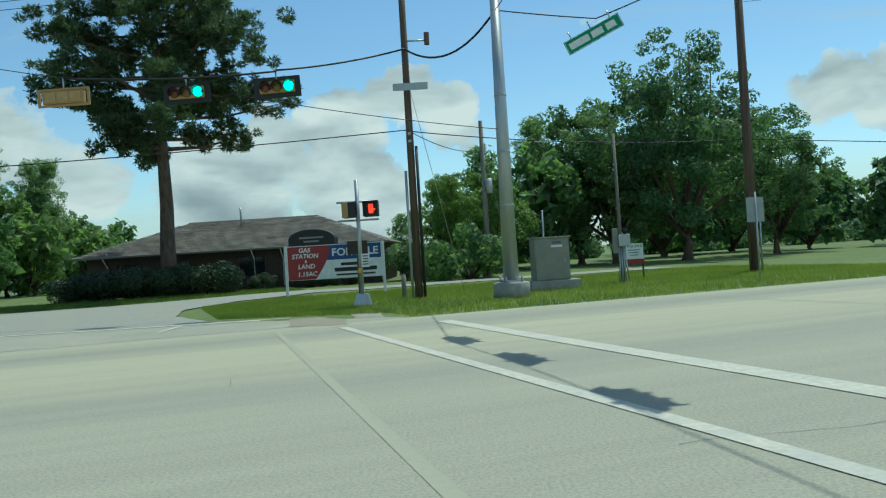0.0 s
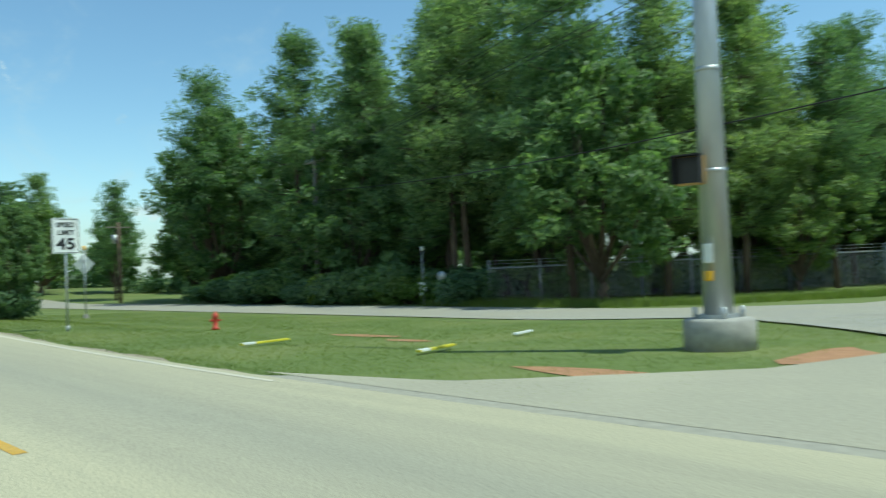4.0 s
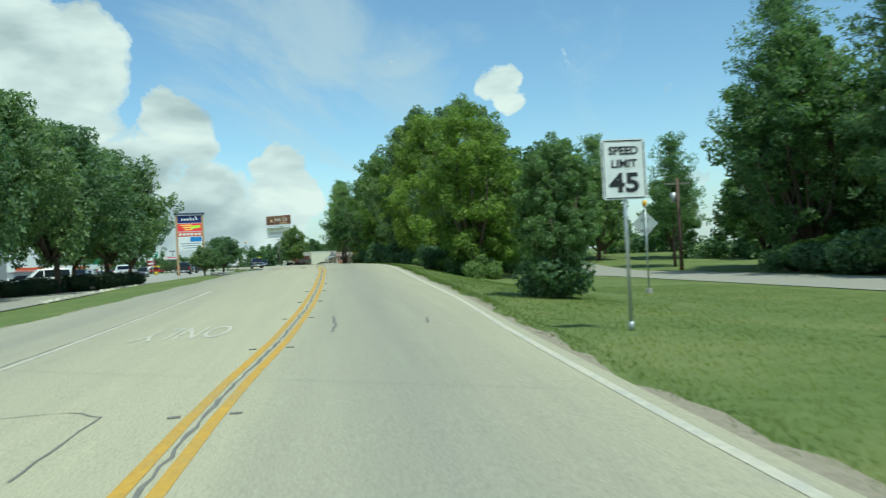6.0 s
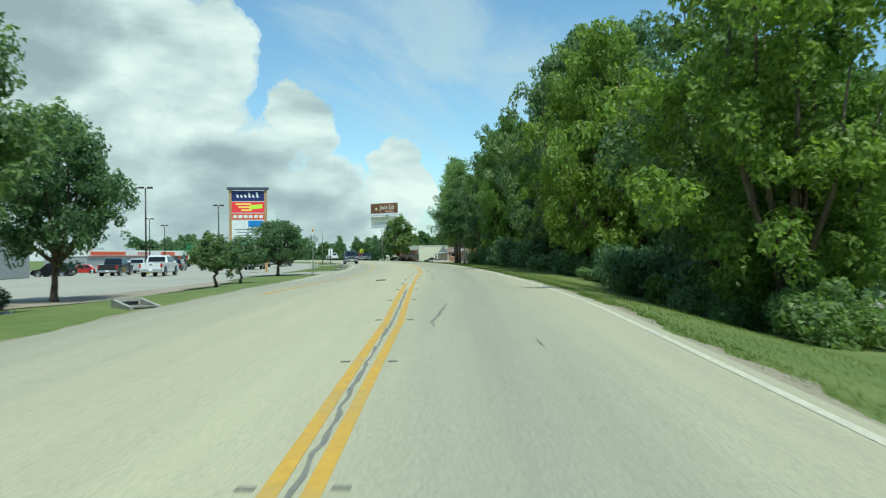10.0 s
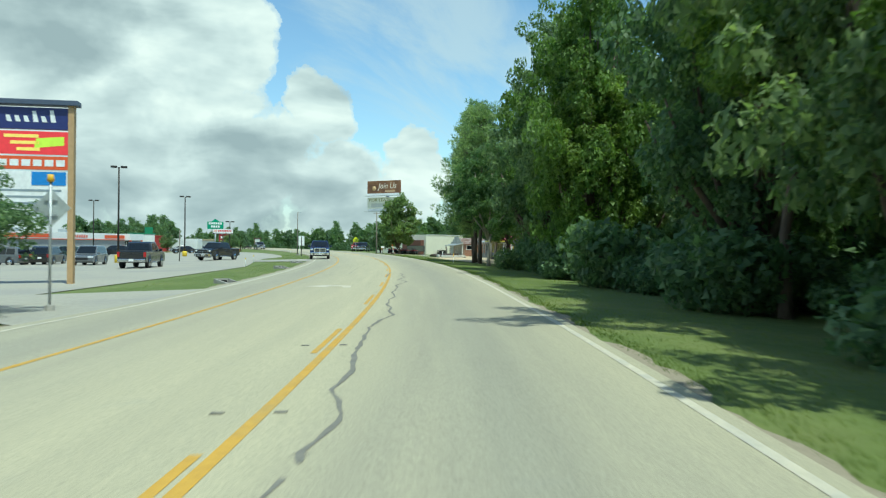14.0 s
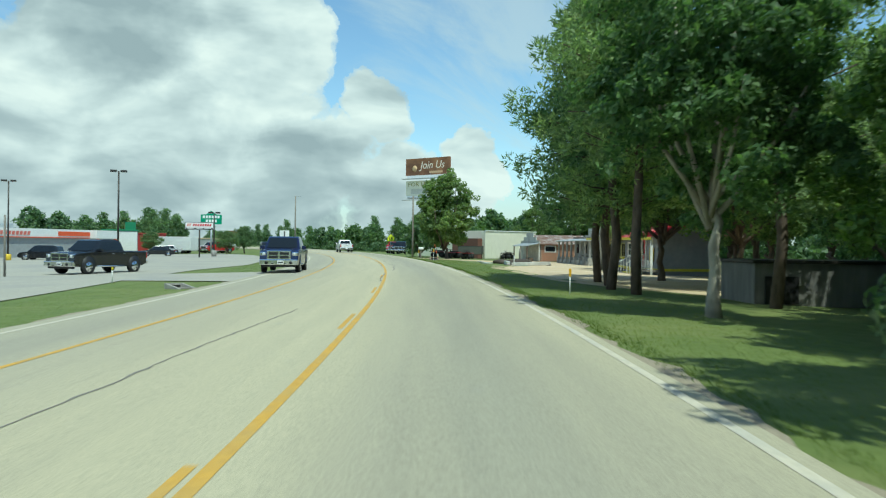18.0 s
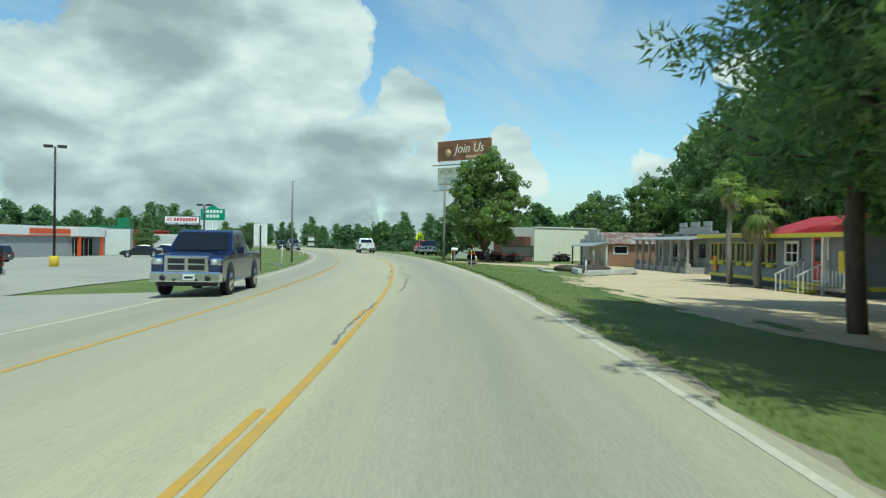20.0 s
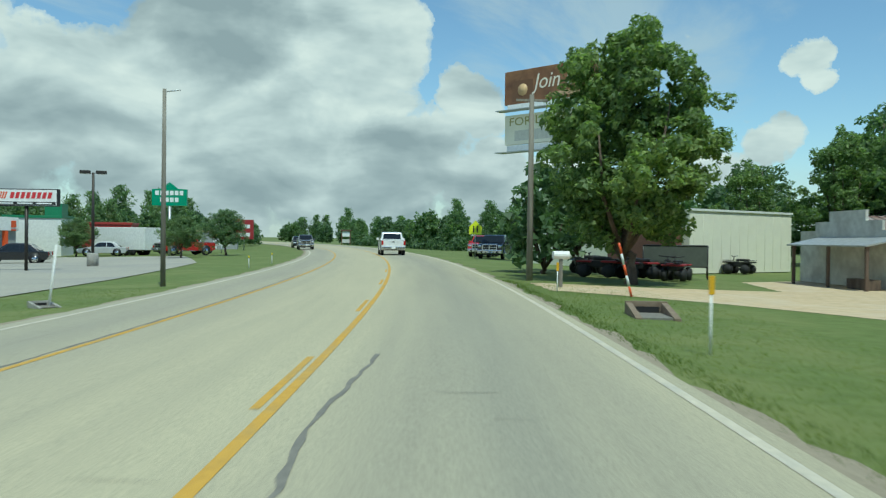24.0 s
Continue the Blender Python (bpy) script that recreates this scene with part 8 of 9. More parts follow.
for y in (-0.8, 0.8):
    box("mesh_panel", (0, y, 1.02), (2.75, 0.015, 0.92), plain("dark_mesh", (0.10, 0.11, 0.09), 0.7), cg)


def quad_bike(s, off, turn, col, label):
    t = thing("quad_bike", at(s, off, turn), label, "quad bike", "parked quad bikes")
    for x in (-0.5, 0.5):
        for y in (-0.38, 0.38):
            rod("wheel", [(x, y - 0.11, 0.27), (x, y + 0.11, 0.27)], 0.27, M_RUBBER, t, 14)
    box("body", (0, 0, 0.55), (1.3, 0.36, 0.28), M_BLACK, t, 0.06)
    for x in (-0.5, 0.52):
        box("fender", (x, 0, 0.66), (0.62, 0.95, 0.08), col, t, 0.04)
    box("seat", (-0.2, 0, 0.78), (0.75, 0.28, 0.14), M_BLACK, t, 0.05)
    rod("handlebar", [(0.3, -0.38, 1.02), (0.36, 0, 0.98), (0.3, 0.38, 1.02)], 0.02, M_BLACK, t, 6)
    rod("steering_column", [(0.36, 0, 0.7), (0.33, 0, 1.0)], 0.03, M_BLACK, t, 6)
    for x in (-0.62, 0.66):
        box("rack", (x, 0, 0.76), (0.4, 0.7, 0.03), M_METAL_D, t)
    return t


for k in range(9):
    quad_bike(205.5 + (k % 3) * 2.0, 8.2 + (k // 3) * 1.7 + (k % 3) * 0.3, 70 + k * 13, (M_REDSIGN, M_METAL_D, M_BLUESIGN)[k % 3], ("red", "black", "dark blue")[k % 3] + " quad bike parked on the grass for sale")
quad_bike(217, 19.5, 40, M_METAL_D, "black quad bike parked before the cream building")
gf = thing("grey_fence", at(222, 34, 70), "grey corrugated metal fence panels", "fence")
for k in range(8):
    box("panel", (-5 + k * 1.4, 0, 0.9), (1.36, 0.06, 1.9), plain("slate_panel", (0.20, 0.23, 0.25), 0.5), gf)

# ---------------------------------------------------------------- vehicles
def paint(name, col):
    return plain(name, col, 0.22, 0.0, 0.5)


P_BLUE, P_WHITE, P_BLACK, P_GREY, P_SILVER, P_RED, P_DKGREEN = (paint("blue_car_paint", (0.004, 0.009, 0.055)), paint("white_car_paint", (0.75, 0.75, 0.74)), paint("black_car_paint", (0.012, 0.013, 0.016)),
                                                         paint("grey_car_paint", (0.12, 0.13, 0.14)), paint("silver_car_paint", (0.45, 0.46, 0.47)), paint("red_car_paint", (0.42, 0.02, 0.02)), paint("dark_green_car_paint", (0.03, 0.05, 0.045)))
M_AMBER = plain("amber_lens", (0.55, 0.20, 0.03), 0.2)
M_TAIL = plain("red_tail_lens", (0.40, 0.015, 0.015), 0.2)
M_CLEAR = plain("clear_headlamp", (0.70, 0.72, 0.74), 0.1)


def prism(name, prof, w_of_z, mat, parent, bevel=0.03):
    """Side outline (x, z) given width that depends on the height."""
    bm = bmesh.new()
    a = [bm.verts.new((x, w_of_z(z) / 2, z)) for x, z in prof]
    b = [bm.verts.new((x, -w_of_z(z) / 2, z)) for x, z in prof]
    n = len(prof)
    bm.faces.new(a)
    bm.faces.new(b[::-1])
    for i in range(n):
        bm.faces.new((a[(i + 1) % n], a[i], b[i], b[(i + 1) % n]))
    bmesh.ops.recalc_face_normals(bm, faces=bm.faces)
    if bevel:
        bmesh.ops.bevel(bm, geom=list(bm.edges), offset=bevel, segments=2, affect="EDGES", profile=0.6, clamp_overlap=True)
    return part(name, bm, mat, parent, smooth=False)


def side_glass(parent, quad, w_of_z):
    for sgn in (1, -1):
        bm = bmesh.new()
        o = [bm.verts.new((x, sgn * (w_of_z(z) / 2 + 0.006), z)) for x, z in quad]
        i = [bm.verts.new((x, sgn * (w_of_z(z) / 2 - 0.03), z)) for x, z in quad]
        n = len(quad)
        bm.faces.new(o)
        for k in range(n):
            bm.faces.new((o[k], o[(k + 1) % n], i[(k + 1) % n], i[k]))
        bmesh.ops.recalc_face_normals(bm, faces=bm.faces)
        part("side_window", bm, M_GLASS_D, parent)


def cross_glass(name, parent, x0, z0, x1, z1, w0, w1, out):
    """Windscreen or rear window from its lower to its upper edge."""
    bm = bmesh.new()
    d = Vector((z1 - z0, 0, -(x1 - x0))).normalized() * out
    q = [Vector((x0, -w0 / 2, z0)), Vector((x0, w0 / 2, z0)), Vector((x1, w1 / 2, z1)), Vector((x1, -w1 / 2, z1))]
    o = [bm.verts.new(p + d * 0.008) for p in q]
    i = [bm.verts.new(p - d * 0.03) for p in q]
    bm.faces.new(o)
    for k in range(4):
        bm.faces.new((o[k], o[(k + 1) % 4], i[(k + 1) % 4], i[k]))
    bmesh.ops.recalc_face_normals(bm, faces=bm.faces)
    part(name, bm, M_GLASS_D, parent)


def wheel(parent, x, y, r, w=0.26):
    sgn = 1 if y > 0 else -1
    t = rod("wheel", [(x, y - w / 2, r), (x, y - w / 2 + 0.03, r), (x, y + w / 2 - 0.03, r), (x, y + w / 2, r)], [r * 0.9, r, r, r * 0.9], M_RUBBER, parent, 22)
    rim = rod("rim", [(x, y + sgn * (w / 2 - 0.02), r), (x, y + sgn * (w / 2 + 0.008), r)], [r * 0.66, r * 0.62], M_CHROME, t, 20)
    for k in range(5):
        a = 2 * pi * k / 5
        c = Vector((x + cos(a) * r * 0.42, y + sgn * (w / 2 + 0.006), r + sin(a) * r * 0.42))
        bm = bmesh.new()
        add_box(bm, c, (0.10, 0.012, 0.07), 0, Matrix.Rotation(-a, 4, "Y"))
        part("rim_gap", bm, M_BLACK, t)


def pickup(m, mat, label, group="", sc=1.0, detail=True):
    t = thing("pickup_truck", m @ Matrix.Scale(sc, 4), label, "pickup truck", group)
    W = 1.98
    wz = lambda z: W - 0.05 * max(0, 0.7 - z) - 0.04 * max(0, z - 1.0)
    body = [(-2.88, 0.55), (-2.9, 1.24), (-1.02, 1.26), (1.32, 1.26), (2.45, 1.18), (2.78, 1.05), (2.82, 0.62), (2.45, 0.42), (-2.5, 0.42)]
    prism("body", body, wz, mat, t, 0.05)
    cz = lambda z: W - 0.06 - 0.42 * max(0, z - 1.26) / 0.66 * 0.85
    prism("cab", [(-1.06, 1.24), (-0.86, 1.82), (-0.5, 1.92), (0.45, 1.92), (0.72, 1.85), (1.42, 1.24)], cz, mat, t, 0.05)
    cross_glass("windscreen", t, 1.36, 1.31, 0.74, 1.83, 1.62, 1.42, 1)
    cross_glass("rear_window", t, -1.03, 1.33, -0.88, 1.77, 1.5, 1.38, -1)
    side_glass(t, [(0.2, 1.3), (1.02, 1.3), (0.62, 1.76), (0.2, 1.8)], cz)
    side_glass(t, [(-0.88, 1.3), (0.12, 1.3), (0.12, 1.8), (-0.74, 1.78)], cz)
    # flat black panel stands in for the dark inside of the open bed
    box("bed_liner", (-1.95, 0, 1.22), (1.7, 1.66, 0.1), M_BLACK, t)
    for x in (-1.85, 1.75):
        for sgn in (1, -1):
            rod("wheel_arch", [(x, sgn * (W / 2 - 0.1), 0.5), (x, sgn * (W / 2 + 0.004), 0.5)], 0.5, M_BLACK, t, 24)
            wheel(t, x, sgn * (W / 2 - 0.11), 0.41)
    box("front_bumper", (2.83, 0, 0.58), (0.24, 1.96, 0.3), M_CHROME, t, 0.05)
    box("rear_bumper", (-2.92, 0, 0.6), (0.22, 1.9, 0.22), M_CHROME, t, 0.04)
    box("air_dam", (2.7, 0, 0.4), (0.2, 1.7, 0.16), M_BLACK, t, 0.03)
    prism("hood_bulge", [(0.95, 1.2), (1.35, 1.30), (2.3, 1.235), (2.7, 1.1)], lambda z: 1.15, mat, t, 0.03)
    for y in (-0.62, 0.62):
        rod("fog_lamp", [(2.93, y, 0.55), (2.962, y, 0.55)], [0.09, 0.08], M_BLACK, t, 12)
        box("tow_hook", (2.95, y * 0.5, 0.5), (0.05, 0.08, 0.06), M_BLACK, t, 0.01)
    g = box("grille", (2.79, 0, 0.94), (0.09, 1.22, 0.46), M_CHROME, t, 0.02)
    for z in (0.84, 1.02):
        for y in (-0.28, 0.28):
            box("grille_opening", (2.835, y, z), (0.02, 0.46, 0.14), M_BLACK, g)
    for y in (-0.77, 0.77):
        box("headlight", (2.73, y * 1.05, 1.0), (0.14, 0.32, 0.2), M_CHROME, t, 0.04)
        rod("headlamp_bulb", [(2.78, y, 1.0), (2.812, y, 1.0)], [0.085, 0.07], M_CLEAR, t, 12)
        box("turn_light", (2.66, y * 1.19, 0.97), (0.14, 0.1, 0.18), M_AMBER, t, 0.02)
        box("tail_light", (-2.9, y * 1.17, 1.02), (0.06, 0.16, 0.36), M_TAIL, t, 0.01)
        box("mirror", (0.95, y * 1.43, 1.32), (0.12, 0.22, 0.2), mat, t, 0.03)
        rod("running_board", [(-1.2, y * 1.25, 0.43), (1.1, y * 1.25, 0.43)], 0.045, M_CHROME, t, 8)
        for x in (0.0, -0.9):
            box("door_handle", (x - 0.1, y * 1.287, 1.12), (0.18, 0.03, 0.03), M_CHROME, t, 0.008)
    p = box("number_plate", (2.965, 0.1, 0.58), (0.012, 0.32, 0.16), M_SIGNWHITE, t)
    box("lettering_bar", (2.974, 0.1, 0.57), (0.006, 0.24, 0.06), M_INK, p)
    p = box("number_plate", (-3.04, 0, 0.62), (0.012, 0.32, 0.16), M_SIGNWHITE, t)
    box("tailgate_handle", (-2.915, 0, 1.1), (0.03, 0.2, 0.06), M_BLACK, t)
    return t


def car(m, mat, label, kind="suv", group=""):
    t = thing("parked_car", m, label, "car", group)
    suv = kind == "suv"
    W = 1.86 if suv else 1.78
    H = 1.72 if suv else 1.45
    b = 1.0 if suv else 0.86
    wz = lambda z: W - 0.06 * max(0, 0.6 - z)
    prism("body", [(-2.28, 0.5), (-2.3, b - 0.02), (-1.9, b + 0.03), (1.1, b + 0.02), (2.05, b - 0.12), (2.3, b - 0.32), (2.3, 0.42), (2.1, 0.28), (-2.1, 0.28)], wz, mat, t, 0.06)
    cz = lambda z: W - 0.08 - 0.40 * max(0, z - b) / (H - b)
    if suv:
        prof = [(-2.2, b), (-2.02, H - 0.12), (-1.6, H), (0.15, H), (0.45, H - 0.06), (1.22, b)]
        glass = [[(-1.85, b + 0.06), (-1.0, b + 0.06), (-1.0, H - 0.14), (-1.78, H - 0.16)], [(-0.92, b + 0.06), (-0.02, b + 0.06), (-0.02, H - 0.12), (-0.92, H - 0.13)], [(0.06, b + 0.06), (0.86, b + 0.06), (0.38, H - 0.16), (0.06, H - 0.13)]]
    else:
        prof = [(-1.75, b), (-1.1, H - 0.06), (-0.7, H), (0.1, H), (0.4, H - 0.06), (1.15, b)]
        glass = [[(-1.25, b + 0.05), (-0.45, b + 0.05), (-0.45, H - 0.11), (-0.92, H - 0.14)], [(-0.38, b + 0.05), (0.82, b + 0.05), (0.3, H - 0.13), (-0.38, H - 0.11)]]
    prism("cabin", prof, cz, mat, t, 0.05)
    for q in glass:
        side_glass(t, q, cz)
    cross_glass("windscreen", t, prof[-1][0] - 0.05, b + 0.06, prof[-2][0] + 0.03, H - 0.09, W - 0.3, W - 0.55, 1)
    cross_glass("rear_window", t, prof[0][0] + 0.03, b + 0.1, prof[1][0] - 0.0, H - 0.15, W - 0.3, W - 0.55, -1)
    r = 0.36 if suv else 0.32
    for x in (-1.4, 1.4):
        for sgn in (1, -1):
            rod("wheel_arch", [(x, sgn * (W / 2 - 0.1), r + 0.06), (x, sgn * (W / 2 + 0.004), r + 0.06)], r + 0.08, M_BLACK, t, 20)
            wheel(t, x, sgn * (W / 2 - 0.11), r, 0.22)
    for y in (-0.68, 0.68):
        box("headlight", (2.2, y, b - 0.24), (0.2, 0.4, 0.14), M_CLEAR, t, 0.03)
        box("tail_light", (-2.27, y * 1.08, b - 0.12), (0.08, 0.26, 0.26), M_TAIL, t, 0.02)
        box("mirror", (0.85, y * 1.43, b + 0.1), (0.12, 0.18, 0.13), mat, t, 0.03)
    box("grille", (2.29, 0, 0.62), (0.05, 1.0, 0.2), M_BLACK, t, 0.01)
    p = box("number_plate", (-2.31, 0, 0.7), (0.012, 0.32, 0.14), M_SIGNWHITE, t)
    return t


# on the road
pickup(at(157.5, -6.2, 180), P_BLUE, "dark blue pickup truck with chrome grille in the oncoming lane")
pickup(at(242, 0.75, 0), P_WHITE, "white pickup truck driving ahead in the lane")
pickup(at(282, -6.3, 180), P_GREY, "dark grey pickup truck in the oncoming lane")
car(at(300, -6.3, 180), P_BLACK, "dark car in the oncoming lane", "suv")
# the store lot
LOT = "cars in the parking lot"
pickup(at(160.2, -17.0, 155), P_BLACK, "black pickup truck parked in the concrete lot", LOT)
for s, off, turn, mt, kind, lab in ((38, -20.5, 15, P_BLACK, "car", "dark parked car behind the hedge"), (64.7, -22.9, 113, P_WHITE, "suv", "white parked sport utility behind the hedge"), (148, -30.5, 0, P_BLACK, "suv", "black parked car in the store lot"),
                                    (143, -25.6, 180, P_GREY, "suv", "dark grey parked car in the store lot"), (128, -41, 80, P_BLACK, "suv", "black parked car in the store lot"),
                                    (140, -37, 100, P_SILVER, "suv", "silver parked car in the store lot"), (147, -34, 70, P_GREY, "suv", "grey parked car in the store lot"), (152, -44, 95, P_RED, "car", "red parked car in the store lot"), (163, -40, 90, P_DKGREEN, "suv", "dark green parked car in the store lot"),
                                    (171, -52, 80, P_WHITE, "suv", "white parked car in the store lot"), (176, -46, 100, P_SILVER, "car", "silver parked car in the store lot"), (196, -45, 90, P_SILVER, "car", "silver parked car in the store lot"), (204, -42, 85, P_DKGREEN, "suv", "dark parked car before the store"),
                                    (212, -36, 80, P_BLACK, "suv", "dark parked car before the store"), (232, -26, 100, P_BLACK, "car", "dark parked car before the white store"), (258, -26.5, 95, P_SILVER, "car", "silver parked car before the red restaurant"), (263, -25, 95, P_BLACK, "suv", "dark blue parked car before the red restaurant")):
    car(at(s, off, turn), mt, lab, kind, LOT)
pickup(at(256, -18.5, 130), P_RED, "red pickup truck parked on the verge", LOT)
pickup(at(263, -19, 130), P_WHITE, "white pickup truck parked beside the verge", LOT)
pickup(at(104, -24.0, 0), P_WHITE, "white pickup truck parked in the store lot", LOT)
pickup(at(117.5, -31.5, 0), P_BLACK, "dark pickup truck parked in the store lot", LOT)
pickup(at(134.5, -33.0, 0), P_SILVER, "silver pickup truck parked in the store lot", LOT)
pickup(at(131.5, -18.7, 0), P_BLACK, "black pickup truck parked in the store lot", LOT)
# beyond the shade tree
for s, off, mt, lab in ((238, 9, P_BLACK, "dark pickup truck parked beside the road"), (246, 9.5, P_RED, "red pickup truck parked beside the road"), (252, 11, P_WHITE, "white pickup truck parked beside the road")):
    pickup(at(s, off, 160), mt, lab, "vehicles parked beyond the tree")

# ---------------------------------------------------------------- road lettering, arrows, cracks
def laid(s, off, turn, dz=0.006):
    """A pose flat on the carriageway, tilted with its slope."""
    o = off + plot(s)
    ex = (rd(s + 0.8, o) - rd(s - 0.8, o)).normalized()
    ey = (rd(s, o - 0.8) - rd(s, o + 0.8)).normalized()
    ez = ex.cross(ey).normalized()
    m = Matrix((ex, ez.cross(ex), ez)).transposed().to_4x4()
    return Matrix.Translation(rd(s, o) + ez * dz) @ m @ Matrix.Rotation(radians(turn), 4, "Z")


def flat_words(text, s, off, size, turn, width, label):
    t = thing("road_lettering", laid(s, off, turn), label, "road marking", kind="structure")
    ob = words("letters", text, size, M_WHITE_P, t, pose(0, 0, 0), 0.0, width)
    return t


flat_words("ONLY", 12.2, -3.03, 2.9, 90, 1.55, "worn white ONLY lettering on the asphalt")


def arrow(s, off, turn, shape, label):
    bm = bmesh.new()
    for poly in shape:
        bm.faces.new([bm.verts.new((x, y, 0.0)) for x, y in poly])
    ob = part("arrow_marking", bm, M_WHITE_P)
    ob.matrix_world = laid(s, off, turn)
    return tagged(ob, label, "road marking", kind="structure")


TURN = [[(-0.8, -0.13), (-0.8, 0.13), (0.05, 0.22), (0.4, -0.07)], [(0.05, 0.22), (0.28, 0.4), (0.78, 0.3), (0.4, -0.07)], [(0.28, 0.4), (0.35, 0.72), (0.85, 0.72), (0.78, 0.3)], [(-0.4, 0.73), (1.3, 0.68), (0.8, 1.6)]]
arrow(97.4, -2.63, 0, TURN, "white left-turn arrow on the asphalt")


def crack(name, pts, width, seed, label="black sealed crack wandering along the asphalt"):
    """A ragged strip of sealant through (s, off) points."""
    rng = random.Random(seed)
    verts, faces = [], []
    n = 0
    for (s0, o0), (s1, o1) in zip(pts, pts[1:]):
        steps = max(2, int(sqrt((s1 - s0) ** 2 + (o1 - o0) ** 2) / 0.25))
        for k in range(steps):
            f = k / steps
            s, o = s0 + (s1 - s0) * f + rng.uniform(-0.03, 0.03), o0 + (o1 - o0) * f + rng.uniform(-0.022, 0.022)
            ds, do = s1 - s0, o1 - o0
            ln = sqrt(ds * ds + do * do)
            w = width * rng.uniform(0.35, 1.15)
            verts += [rd(s - do / ln * w, o + ds / ln * w, 0.0045), rd(s + do / ln * w, o - ds / ln * w, 0.0045)]
            n += 1
    for k in range(n - 1):
        faces.append((2 * k, 2 * k + 1, 2 * k + 3, 2 * k + 2))
    return tagged(mesh_ob(name, verts, faces, M_TAR), label, "crack", "sealed cracks", "structure")


crack("sealed_crack", [(60.8, -0.75), (62, -0.86), (63.1, -0.90), (63.8, -0.88), (64.5, -0.83), (65.3, -0.88), (66.6, -1.00), (67.4, -0.93), (68.7, -0.72), (69.3, -0.88), (70.3, -1.02), (71.2, -1.22), (72.6, -1.08), (73.8, -0.98)], 0.034, 1)
crack("sealed_crack", [(73.8, -0.98), (74.1, -0.99), (74.8, -0.89), (75.4, -0.86), (76.6, -1.09), (77.9, -1.03), (79.1, -1.13), (82.7, -1.19), (84.3, -1.04), (85.1, -0.88), (86.3, -1.00), (87.3, -0.97), (88.0, -1.14), (89.2, -1.12), (89.9, -1.14), (91.1, -1.02), (93.1, -1.16), (94.4, -1.08), (95.3, -1.08)], 0.036, 2)
crack("sealed_crack", [(74.1, -1.03), (74.0, -0.78)], 0.02, 31)
crack("sealed_crack", [(95.3, -1.08), (96.2, -1.05), (97.3, -1.12), (97.9, -1.08), (98.9, -0.87), (100.0, -0.76), (100.7, -0.77), (101.4, -0.91), (102.0, -1.09), (102.4, -1.05), (104.5, -0.79), (106.2, -0.98), (107.6, -0.85), (109.3, -0.94), (110.1, -1.29)], 0.036, 3)
crack("sealed_crack", [(105.2, -1.63), (106.5, -1.58), (107.7, -1.57), (109.0, -1.51), (111.3, -1.43)], 0.045, 4)
crack("tyre_mark", [(110.7, -5.72), (110.7, -5.15), (110.7, -4.84), (110.4, -4.51), (109.8, -4.30), (109.3, -4.29)], 0.05, 44, "dark curved mark on the asphalt")
crack("sealed_crack", [(155.0, -1.13), (156.2, -1.06), (156.9, -1.02), (158.3, -0.99), (160.1, -0.96), (161.7, -0.94), (163.2, -0.84), (164.9, -0.96)], 0.034, 45)
crack("sealed_crack", [(143, -1.60), (146.2, -1.67), (146.6, -1.64), (148.1, -1.61), (149.0, -1.57), (151.7, -1.50)], 0.034, 5)
crack("sealed_crack", [(165.0, -0.77), (166.2, -0.72), (166.6, -0.80), (167.2, -0.75), (168.0, -0.86), (168.4, -0.97), (169.6, -0.99), (170.2, -1.04), (171.2, -1.32)], 0.03, 6)
crack("sealed_crack", [(167.1, -1.41), (167.2, -1.34), (167.7, -1.07), (168.4, -0.96)], 0.022, 7)
crack("sealed_crack", [(164.1, -1.63), (165.8, -1.64), (166.4, -1.61), (167.9, -1.64)], 0.035, 19)
crack("sealed_crack", [(171.4, -1.61), (172.6, -1.58), (175.3, -1.55)], 0.032, 17)
crack("sealed_crack", [(174.2, -0.95), (176.0, -1.02), (176.9, -1.08), (177.8, -1.07), (178.9, -0.99), (181.5, -0.82)], 0.034, 8)
crack("joint_crack", [(110.6, -3.52), (114.4, -3.47), (117.8, -3.49), (120.0, -3.41), (122.5, -3.39), (125.7, -3.23), (130.1, -2.96)], 0.022, 9, "long dark joint between two lanes")
crack("joint_crack", [(-2, -1.41), (5, -1.41), (10, -1.22), (17, -1.09), (25, -1.05), (34, -1.06), (43, -1.12), (52, -1.43)], 0.026, 10, "long dark joint between two lanes")
crack("joint_crack", [(2.4, -2.37), (4.5, -2.38), (4.8, -2.61), (4.9, -2.89), (4.8, -3.41), (4.6, -4.41)], 0.014, 33, "dark edge of a square cut in the asphalt")
crack("joint_crack", [(4, -4.99), (12, -4.87), (20, -4.88), (26, -4.90)], 0.016, 11, "long dark joint between two lanes")
crack("joint_crack", [(160, -5.22), (170, -5.22), (175, -5.16), (190, -5.16), (205, -5.22)], 0.03, 12, "long dark joint beside the yellow line")
crack("tyre_mark", [(13.8, -0.43), (11.8, -0.38), (10.5, -0.43)], 0.035, 13, "dark rubber mark on the asphalt")
crack("tyre_mark", [(12.4, 1.34), (11.1, 1.25)], 0.03, 14, "dark rubber mark on the asphalt")
crack("tyre_mark", [(45.7, -0.24), (42.9, -0.36), (41.9, -0.46), (40.8, -0.36)], 0.025, 15, "dark curved rubber mark on the asphalt")
crack("tyre_mark", [(39.4, 1.03), (38.8, 1.03), (38.3, 1.07)], 0.015, 16, "dark curved rubber mark on the asphalt")
